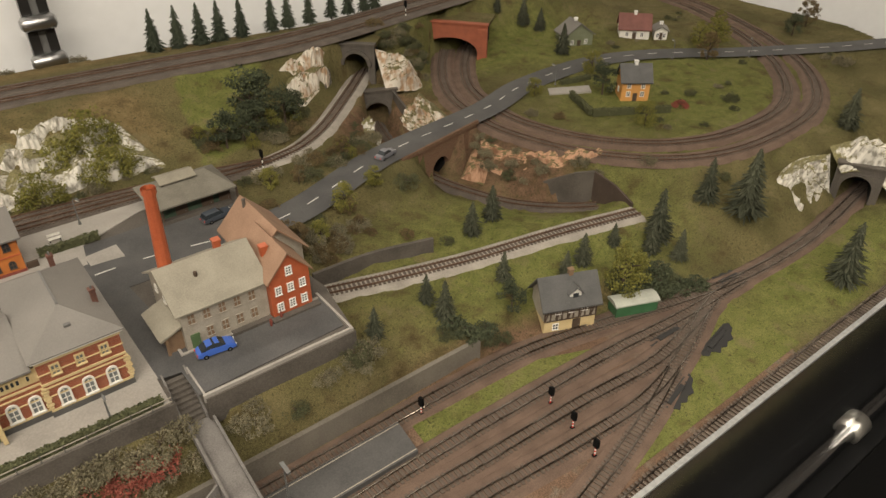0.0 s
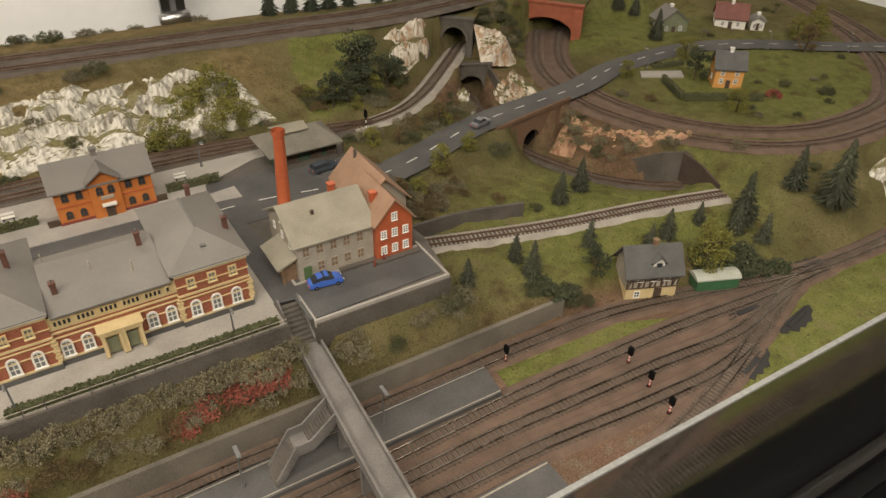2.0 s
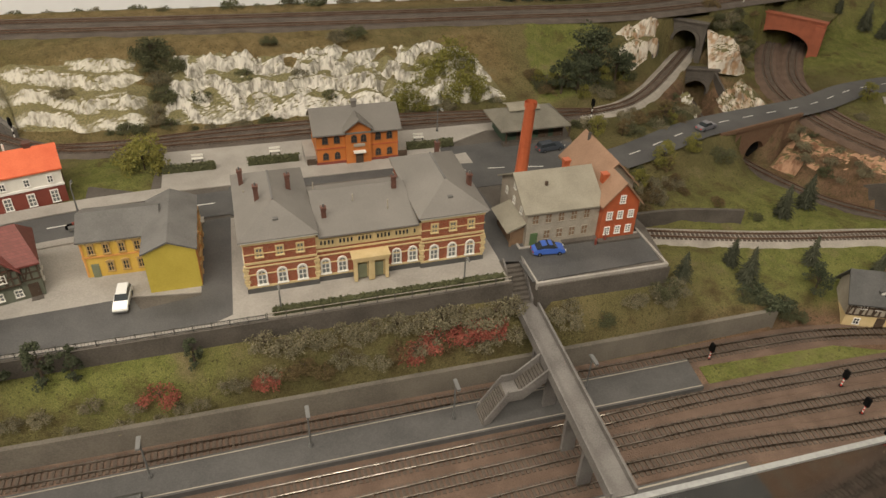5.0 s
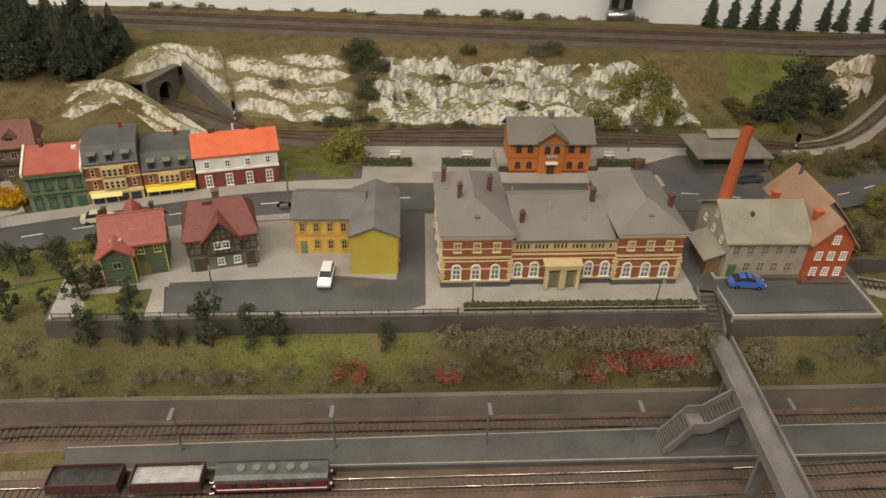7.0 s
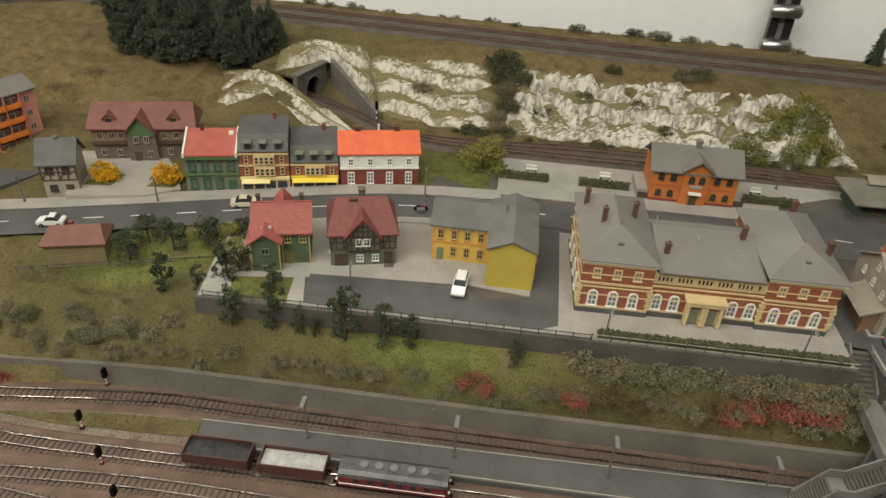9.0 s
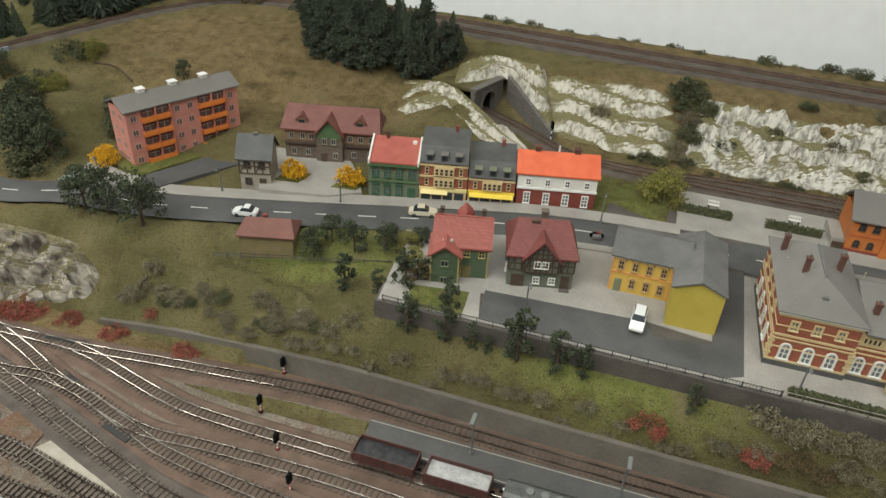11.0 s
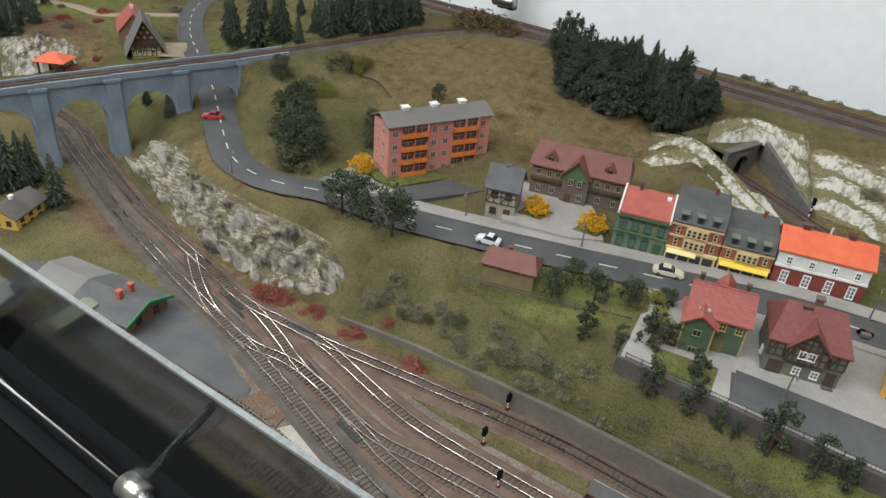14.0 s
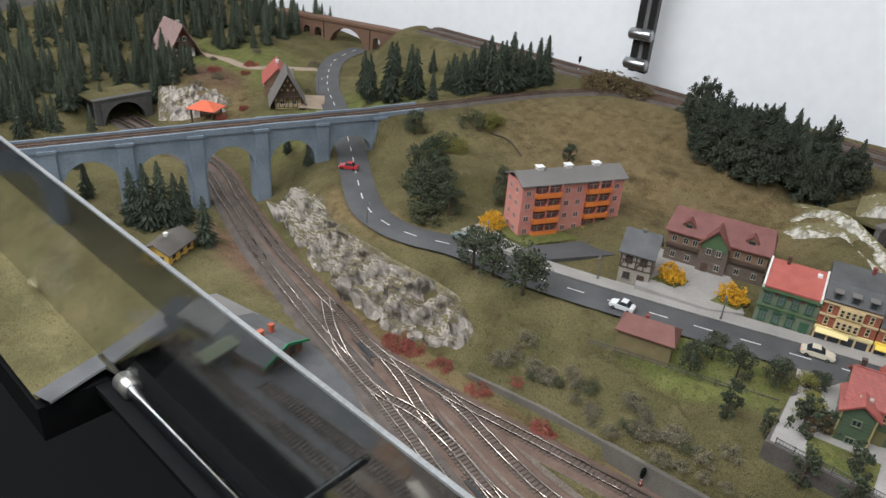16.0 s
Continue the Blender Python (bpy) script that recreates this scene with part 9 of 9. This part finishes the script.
copies(street_lamp, [(0.43, -0.54, 0.012, 0), (3.25, -0.5, 0.012, 0), (-3.48, -0.12, 0.016, 20), (-2.75, 2.95, 0.02, 180), (4.25, 4.78, 0.02, 30), (-9.97, 1.58, -0.19, 10), (-7.6, 1.97, -0.12, 10), (-15.0, -0.06, gz(-15.0, -0.06), 200), (-12.41, 1.05, -0.21, 30), (16.87, 5.05, gz(16.87, 5.05), 180), (18.54, 5.12, gz(18.54, 5.12), 170), (21.3, 4.45, gz(21.3, 4.45), 160), (23.3, 3.1, gz(23.3, 3.1), 140), (-23.6, 5.3, gz(-23.6, 5.3), 120)], "street lamps")


def colour_signal(mat, label, h=0.17):
    def make():
        b = thing("railway_signal", 0, 0, 0, 0, label, "signal")
        part("base", boxes((-0.03, 0.03, -0.03, 0.03, 0, 0.02)), BLACK, b)
        for k in range(5):
            part("post_band", tube(bmesh.new(), [(0, 0, 0.02 + 0.2 * h * k), (0, 0, 0.02 + 0.2 * h * (k + 1))], 0.013, 8), mat if k % 2 == 0 else WHITE_PAINT, b)
        head = part("head", boxes((-0.045, 0.045, -0.024, 0.024, h + 0.02, h + 0.17)), BLACK, b)
        part("hood", boxes((-0.036, 0.036, -0.018, 0.018, h + 0.17, h + 0.185)), BLACK, head)
        for k in range(3):
            part("lens", tube(bmesh.new(), [(0, -0.022, h + 0.05 + 0.04 * k), (0, -0.038, h + 0.05 + 0.04 * k)], [0.012, 0.015], 8), GLASS, head)
        return b
    return make


copies(colour_signal(RED_PAINT, "red and white banded post with black signal head"), [(7.26, -1.73, YARD + 0.02, 90), (9.03, -2.80, YARD + 0.02, 90), (8.93, -3.38, YARD + 0.02, 90), (8.80, -3.95, YARD + 0.02, 90), (-7.04, -1.44, YARD + 0.02, -90), (-6.96, -2.30, YARD + 0.02, -90), (-6.36, -2.86, YARD + 0.02, -90), (-5.85, -3.42, YARD + 0.02, -90)], "yard signals")
copies(colour_signal(BLACK, "black and white banded post with black signal head", 0.34), [(-4.35, 6.25, gz(-4.35, 6.25), -60), (7.9, 4.72, gz(7.9, 4.72), 90), (14.6, 9.0, 1.0, 90), (-16.9, 10.9, 1.0, -90)], "main line signals")

# ---- turnout motors beside the points ----


def point_motor():
    b = thing("point_motor", 0, 0, 0, 0, "black ragged plastic cover of a turnout motor", "turnout motor")
    part("cover", prism(bmesh.new(), [(-0.56, -0.05), (-0.50, -0.14), (-0.36, -0.12), (-0.28, -0.25), (-0.14, -0.2), (-0.06, -0.27), (0.08, -0.22), (0.2, -0.27), (0.32, -0.18), (0.48, -0.14), (0.58, -0.03), (0.5, 0.04), (-0.5, 0.05)], 0, 0.035), MOTOR, b)
    part("box", boxes((-0.3, 0.24, -0.1, -0.02, 0.035, 0.06)), MOTOR, b)
    part("slide", boxes((-0.46, 0.44, -0.01, 0.012, 0.035, 0.05)), MOTOR, b)
    for x in (-0.38, 0.34):
        part("screw", tube(bmesh.new(), [(x, -0.07, 0.035), (x, -0.07, 0.048)], 0.02, 8), MOTOR, b)
    return b


copies(point_motor, [(-12.93, -2.83, YARD, 175), (-12.46, -2.39, YARD, 167), (-11.57, -3.12, YARD, 173), (-10.86, -2.02, YARD, 7), (-9.87, -2.78, YARD, -18), (-8.64, -3.38, YARD, -14), (11.93, -2.84, YARD, -1), (12.45, -3.46, YARD, 11), (10.78, -3.85, YARD, 13), (14.19, -2.62, YARD, 175)], "turnout motors")

# ---- train ----


def wheel_row(b, xs, y, r, mat):
    for x in xs:
        for s in (-1, 1):
            part("wheel", tube(bmesh.new(), [(x, y * s - 0.012, r), (x, y * s + 0.012, r)], r, 12), mat, b)


def locomotive():
    b = thing("diesel_locomotive", -2.33, -2.62, YARD + 0.08, 0.5, "wine red model diesel locomotive with silver-grey roof", "locomotive")
    L2 = 0.76
    part("frame", boxes((-L2, L2, -0.15, 0.15, 0.05, 0.11)), BLACK, b)
    bm = bmesh.new()
    profile_x(bm, [(-0.175, 0.11), (0.175, 0.11), (0.18, 0.2), (0.172, 0.30), (-0.172, 0.30), (-0.18, 0.2)], -L2 + 0.06, L2 - 0.06)
    part("body", bm, WINE, b)
    for s in (-1, 1):
        bm = bmesh.new()
        x0, x1 = s * (L2 - 0.06), s * L2
        hexa(bm, [(x0, -0.178, 0.11), (x1, -0.14, 0.11), (x1, 0.14, 0.11), (x0, 0.178, 0.11), (x0, -0.172, 0.3), (x0 + s * 0.015, -0.14, 0.3), (x0 + s * 0.015, 0.14, 0.3), (x0, 0.172, 0.3)])
        part("nose", bm, WINE, b)
        part("windscreen", boxes((s * (L2 - 0.045) - 0.015, s * (L2 - 0.045) + 0.02, -0.12, 0.12, 0.225, 0.285)), GLASS, b)
        for y in (-0.1, 0.1):
            part("headlight", tube(bmesh.new(), [(s * (L2 - 0.01), y, 0.15), (s * (L2 + 0.012), y, 0.15)], 0.018, 8), WHITE_PAINT, b)
            part("buffer", tube(bmesh.new(), [(s * L2, y, 0.09), (s * (L2 + 0.05), y, 0.09)], [0.012, 0.024], 8), BLACK, b)
    bm = bmesh.new()
    profile_x(bm, [(-0.178, 0.295), (-0.16, 0.335), (-0.1, 0.365), (0, 0.375), (0.1, 0.365), (0.16, 0.335), (0.178, 0.295)], -L2 + 0.03, L2 - 0.03)
    part("roof", bm, SILVER, b, "silver-grey roof")
    for x in (-0.4, -0.2, 0.0, 0.24, 0.42):
        part("roof_fan", tube(bmesh.new(), [(x, 0.0, 0.36), (x, 0.0, 0.395)], [0.07, 0.055], 10), METAL_GREY, b)
    part("stripe", boxes((-L2 + 0.05, L2 - 0.05, -0.184, 0.184, 0.165, 0.18)), WHITE_PAINT, b, "pale waist stripe")
    for k in range(6):
        x = -0.48 + k * 0.19
        part("window", boxes((x - 0.04, x + 0.04, -0.183, 0.183, 0.215, 0.28)), GLASS, b)
    for x in (-0.45, 0.45):
        part("bogie", boxes((x - 0.2, x + 0.2, -0.12, 0.12, 0.02, 0.06)), BLACK, b)
        wheel_row(b, (x - 0.13, x, x + 0.13), 0.085, 0.05, BLACK)


WINE = surface("wine_red_paint", (0.10, 0.012, 0.014), (0.145, 0.02, 0.02), 0.35, 4, 50, 0.0, coat=0.3)
SILVER = surface("silver_grey_roof", (0.06, 0.06, 0.058), (0.13, 0.13, 0.125), 0.4, 4, 40, 0.02, metallic=0.5)
MAROON = surface("maroon_wagon_boards", (0.052, 0.021, 0.018), (0.088, 0.036, 0.029), 0.55, 5, 50, 0.08)
COAL = surface("coal_load", (0.008, 0.008, 0.009), (0.04, 0.04, 0.042), 0.6, 12, 40, 1.0)
CHALK = surface("white_gravel_load", (0.28, 0.28, 0.27), (0.45, 0.44, 0.42), 0.9, 12, 50, 0.8)


def wagon(x, load, label, heap):
    b = thing("open_wagon", x, -2.58, YARD + 0.08, 0.8, label, "wagon", "goods wagons")
    part("underframe", boxes((-0.45, 0.45, -0.12, 0.12, 0.05, 0.10)), BLACK, b)
    part("floor", boxes((-0.45, 0.45, -0.17, 0.17, 0.10, 0.115)), WOOD, b)
    for y in (-0.175, 0.16):
        part("side", boxes((-0.46, 0.46, y, y + 0.015, 0.10, 0.27)), MAROON, b)
        for k in range(9):
            part("rib", boxes((-0.45 + k * 0.11, -0.43 + k * 0.11, y - 0.008, y + 0.023, 0.10, 0.26)), MAROON, b)
    for xx in (-0.46, 0.445):
        part("end", boxes((xx, xx + 0.015, -0.16, 0.16, 0.10, 0.27)), MAROON, b)
    n = 24
    gxx = np.linspace(-0.44, 0.44, n)
    v, f = [], []
    for i, a in enumerate(gxx):
        for j, c in enumerate(np.linspace(-0.158, 0.158, 9)):
            v.append((a, c, 0.20 + heap * (0.05 * abs(math.sin(a * 9)) * math.cos(c * 8)) + 0.012 * noise.noise((a * 30, c * 30, x))))
    for i in range(n - 1):
        for j in range(8):
            f.append((i * 9 + j, (i + 1) * 9 + j, (i + 1) * 9 + j + 1, i * 9 + j + 1))
    sheet("load", v, f, load, b, "heaped load")
    wheel_row(b, (-0.36, -0.22, 0.22, 0.36), 0.085, 0.05, BLACK)
    for s in (-1, 1):
        part("coupling", boxes((s * 0.46 - 0.03, s * 0.46 + 0.06, -0.02, 0.02, 0.07, 0.09)), BLACK, b)


locomotive()
wagon(-3.72, CHALK, "maroon open wagon with white gravel load", 0.2)
wagon(-4.78, COAL, "maroon open wagon heaped with black coal", 1.0)

# ---- cars ----


def car(x, y, z, rz, paint, label, length=0.52, round_=False, estate=False):
    b = thing("car", x, y, z, rz, label, "car", "cars")
    l, w = length / 2, 0.105
    bm = bmesh.new()
    if round_:
        pts = [(-l, 0.05), (-l * 0.96, 0.10), (-l * 0.7, 0.135), (-l * 0.3, 0.145), (l * 0.4, 0.145), (l * 0.75, 0.125), (l * 0.97, 0.09), (l, 0.05), (l * 0.9, 0.03), (-l * 0.9, 0.03)]
        top = [(-l * 0.78, 0.13), (-l * 0.5, 0.19), (-l * 0.1, 0.21), (l * 0.2, 0.2), (l * 0.48, 0.14)]
    else:
        pts = [(-l, 0.05), (-l, 0.105), (-l * 0.9, 0.12), (-l * 0.4, 0.125), (l * 0.4, 0.125), (l * 0.93, 0.105), (l, 0.085), (l, 0.05), (l * 0.92, 0.03), (-l * 0.92, 0.03)]
        top = [(-l * (0.95 if estate else 0.68), 0.12), (-l * (0.85 if estate else 0.42), 0.185), (-l * 0.1, 0.19), (l * 0.12, 0.185), (l * 0.42, 0.12)]
    profile_y(bm, pts, -w, w)
    bmesh.ops.bevel(bm, geom=[e for e in bm.edges], offset=0.011, segments=2, affect="EDGES")
    part("body", bm, paint, b, smooth=False)
    bm = bmesh.new()
    n = len(top)
    a = [bm.verts.new((px, -w * (0.92 if k in (0, n - 1) else 0.76), pz)) for k, (px, pz) in enumerate(top)]
    c = [bm.verts.new((px, w * (0.92 if k in (0, n - 1) else 0.76), pz)) for k, (px, pz) in enumerate(top)]
    bm.faces.new(a)
    bm.faces.new(c[::-1])
    for k in range(n):
        j = (k + 1) % n
        bm.faces.new((a[j], a[k], c[k], c[j]))
    part("greenhouse", bm, GLASS, b, "dark car glazing")
    bm = bmesh.new()
    t1, t2 = top[1], top[3]
    hexa(bm, [(t1[0], -w * 0.77, t1[1] - 0.004), (t2[0], -w * 0.77, t2[1] - 0.004), (t2[0], w * 0.77, t2[1] - 0.004), (t1[0], w * 0.77, t1[1] - 0.004), (t1[0] + 0.01, -w * 0.7, t1[1] + 0.012), (t2[0] - 0.01, -w * 0.7, t2[1] + 0.012), (t2[0] - 0.01, w * 0.7, t2[1] + 0.012), (t1[0] + 0.01, w * 0.7, t1[1] + 0.012)])
    part("roof", bm, paint, b)
    for px in (-l * 0.6, l * 0.62):
        for s in (-1, 1):
            wh = part("wheel", tube(bmesh.new(), [(px, s * (w - 0.02), 0.036), (px, s * (w + 0.004), 0.036)], 0.036, 12), BLACK, b)
            part("hub", tube(bmesh.new(), [(px, s * (w + 0.003), 0.036), (px, s * (w + 0.008), 0.036)], 0.018, 8), METAL_GREY, wh)
    for s in (-0.07, 0.07):
        part("headlight", boxes((l - 0.004, l + 0.006, s - 0.018, s + 0.018, 0.07, 0.09)), LAMP_LENS, b)
        part("tail_light", boxes((-l - 0.005, -l + 0.004, s - 0.018, s + 0.018, 0.075, 0.095)), RED_PAINT, b)
    for s in (-1, 1):
        part("bumper", boxes((s * l - 0.01, s * l + 0.012, -w * 0.95, w * 0.95, 0.045, 0.06)), METAL_GREY, b)
    return b


def paint(name, c):
    return plain(name, c, 0.3, 0.0, 0.6)


car(-1.8, 0.2, 0.018, -93, paint("white_car_paint", (0.7, 0.7, 0.68)), "white estate car parked on the forecourt", 0.56, estate=True)
car(4.86, -0.03, 0.016, -6, paint("blue_car_paint", (0.05, 0.13, 0.5)), "bright blue rounded car in the factory yard", 0.56, True)
car(10.4, 3.86, -0.105, 18, paint("grey_car_paint", (0.16, 0.16, 0.18)), "dull grey saloon on the road", 0.54)
car(6.35, 3.45, 0.011, 8, paint("slate_car_paint", (0.05, 0.06, 0.075)), "dark slate estate car by the goods shed", 0.6, estate=True)
car(-9.05, 0.95, -0.17, 192, paint("white_car_paint", (0.7, 0.7, 0.68)), "small white saloon on the street", 0.46)
car(-5.95, 2.08, -0.065, 15, paint("cream_car_paint", (0.62, 0.56, 0.42)), "cream white coupe on the street", 0.54)
car(-17.75, 1.72, -0.45, 212, paint("red_car_paint", (0.45, 0.03, 0.035)), "red saloon passing under the viaduct", 0.5)
car(-12.95, 0.88, -0.32, 180, paint("green_car_paint", (0.15, 0.18, 0.15)), "grey-green saloon on the street", 0.52)
bike = thing("motorcycle", -2.75, 2.42, 0.03, 12, "grey motorcycle with red tank on the street", "motorcycle")
for x in (-0.09, 0.09):
    part("wheel", tube(bmesh.new(), [(x, -0.012, 0.04), (x, 0.012, 0.04)], 0.04, 12), BLACK, bike)
part("frame", tube(bmesh.new(), [(-0.09, 0, 0.04), (-0.03, 0, 0.075), (0.05, 0, 0.085), (0.09, 0, 0.04)], 0.012, 6), METAL_GREY, bike)
part("tank", boxes((-0.01, 0.06, -0.018, 0.018, 0.08, 0.115)), BROWN_RED, bike)
part("seat", boxes((-0.09, -0.01, -0.016, 0.016, 0.08, 0.1)), BLACK, bike)
part("handlebar", tube(bmesh.new(), [(0.07, -0.045, 0.135), (0.065, 0, 0.125), (0.07, 0.045, 0.135)], 0.006, 6), METAL_GREY, bike)
part("sidecar", boxes((-0.08, 0.07, -0.12, -0.04, 0.025, 0.085)), METAL_GREY, bike)

# ---- fences, hedges, benches ----


def railing(name, x0, y0, x1, y1, z, h, posts, pickets, mat, label, post_mat=None):
    b = thing(name, x0, y0, z, math.degrees(math.atan2(y1 - y0, x1 - x0)), label, "fence")
    ln = math.hypot(x1 - x0, y1 - y0)
    part("top_rail", boxes((0, ln, -0.005, 0.005, h - 0.01, h)), mat, b)
    part("bottom_rail", boxes((0, ln, -0.006, 0.006, 0.02, 0.03)), mat, b)
    first = part("post", boxes((-0.006, 0.006, -0.006, 0.006, -0.03, h + 0.015)), post_mat or mat, b)
    for k in range(1, posts):
        share(first, b, ln * k / (posts - 1), 0, 0)
    if pickets:
        pk = part("picket", boxes((-0.0022, 0.0022, -0.0022, 0.0022, 0.02, h - 0.008)), mat, b)
        for k in range(1, pickets):
            share(pk, b, ln * k / pickets, 0, 0)


FENCE = plain("dark_fence_paint", (0.07, 0.068, 0.062), 0.5)
railing("railing", -5.62, -0.71, 0.2, -0.67, 0.012, 0.10, 24, 130, FENCE, "thin dark railing along the town wall")
railing("railing", 0.22, -0.655, 4.0, -0.635, 0.012, 0.10, 15, 0, GREY_WALL, "pale rail before the station hedge", FENCE)
railing("railing", -8.95, -0.28, -6.0, 0.62, -0.3, 0.09, 14, 60, FENCE, "thin dark wire fence on the lawn's edge")


def hedge(x0, y0, x1, y1, z, w, h, label, mat=None):
    rng = np.random.default_rng(int(abs(x0) * 100))
    ln = math.hypot(x1 - x0, y1 - y0)
    b = thing("hedge", x0, y0, z, math.degrees(math.atan2(y1 - y0, x1 - x0)), label, "hedge", "clipped hedges")
    part("core", boxes((0.01, ln - 0.01, -w * 0.42, w * 0.42, 0, h * 0.92)), mat or SCRUB_GREEN, b)
    bm = bmesh.new()
    for _ in range(int(ln * 420)):
        side = rng.integers(0, 3)
        x = rng.uniform(0, ln)
        p = (x, rng.uniform(-w / 2, w / 2), h * rng.uniform(0.92, 1.03)) if side == 0 else (x, (w / 2 if side == 1 else -w / 2) * rng.uniform(0.85, 1.0), h * rng.uniform(0.05, 1))
        tuft(bm, rng, p, 0.008, 1, 0.022)
    part("foliage", bm, mat or SCRUB_GREEN, b)


hedge(0.3, -0.57, 3.9, -0.55, 0.012, 0.11, 0.11, "dark clipped hedge before the station")
for x0, x1 in ((-1.4, -0.4), (0.2, 1.2), (3.4, 4.4)):
    hedge(x0, 4.07, x1, 4.07, 0.02, 0.1, 0.15, "dark green clipped hedge behind the branch platform")
hedge(16.63, 4.2, 16.15, 3.05, -0.34, 0.12, 0.18, "dark hedge round the yellow house")
hedge(16.15, 3.0, 17.95, 1.95, -0.34, 0.12, 0.18, "dark hedge round the yellow house")
hedge(17.0, 4.95, 18.0, 4.78, -0.34, 0.12, 0.16, "dark hedge along the road")
grow(GRN, [(8.3, -0.95, 0.34), (8.6, -1.05, 0.36), (8.85, -1.15, 0.34), (9.1, -1.25, 0.36), (9.35, -1.3, 0.3), (12.6, -2.0, 0.45), (13.0, -1.9, 0.5), (12.3, -1.5, 0.5)], "bushes above the yard wall")


def bench():
    b = thing("bench", 0, 0, 0, 0, "pale wooden bench on the branch platform", "bench")
    for y in (-0.03, 0.0, 0.03):
        part("seat_slat", boxes((-0.11, 0.11, y - 0.011, y + 0.011, 0.055, 0.064)), WHITE, b)
    for z in (0.09, 0.115):
        part("back_slat", boxes((-0.11, 0.11, 0.042, 0.05, z, z + 0.018)), WHITE, b)
    for x in (-0.085, 0.085):
        part("leg", boxes((x - 0.006, x + 0.006, -0.035, 0.05, 0, 0.055)), BLACK, b)
    return b


copies(bench, [(-0.75, 4.45, 0.02, 0), (0.75, 4.45, 0.02, 0), (3.75, 4.45, 0.02, 0)], "platform benches")
for x, y in ((5.75, 0.0), (5.95, 0.06)):
    fg = thing("figurine", x, y, 0.014, 0, "tiny red and white painted figurine in the yard", "figurine", "figurines")
    part("shape", tube(bmesh.new(), [(0, 0, 0), (0, 0, 0.06), (0, 0, 0.11), (0, 0, 0.13), (0, 0, 0.15)], [0.016, 0.024, 0.022, 0.013, 0.008], 8), BROWN_RED, fg)
# dark wire laid down the hill
wire = spline([(-15.47, 4.69, gz(-15.47, 4.69) + 0.03), (-14.9, 4.75, gz(-14.9, 4.75) + 0.06), (-14.18, 4.44, gz(-14.18, 4.44) + 0.03)], 0.1)
tagged(part("fallen_branch", tube(bmesh.new(), [tuple(p) for p in wire], 0.018, 6), BARK), "dark fallen twig lying on the dry hill", "branch")
for x, y, s in ((-27.86, 3.87, 0.5), (-27.62, 5.25, 0.5), (-24.48, 1.97, 0.4), (-24.39, 2.83, 0.35), (-27.0, 4.6, 0.35), (18.5, 2.04, 0.42)):
    plant("red_shrub1", x, y, gz(x, y) - 0.02, s, rnd.uniform(0, 360), "red bushes on the meadow", "dull red lichen bush on the meadow")
grow(OAKS, [(26.4, 3.5, 0.75)], "dark broadleaf trees")
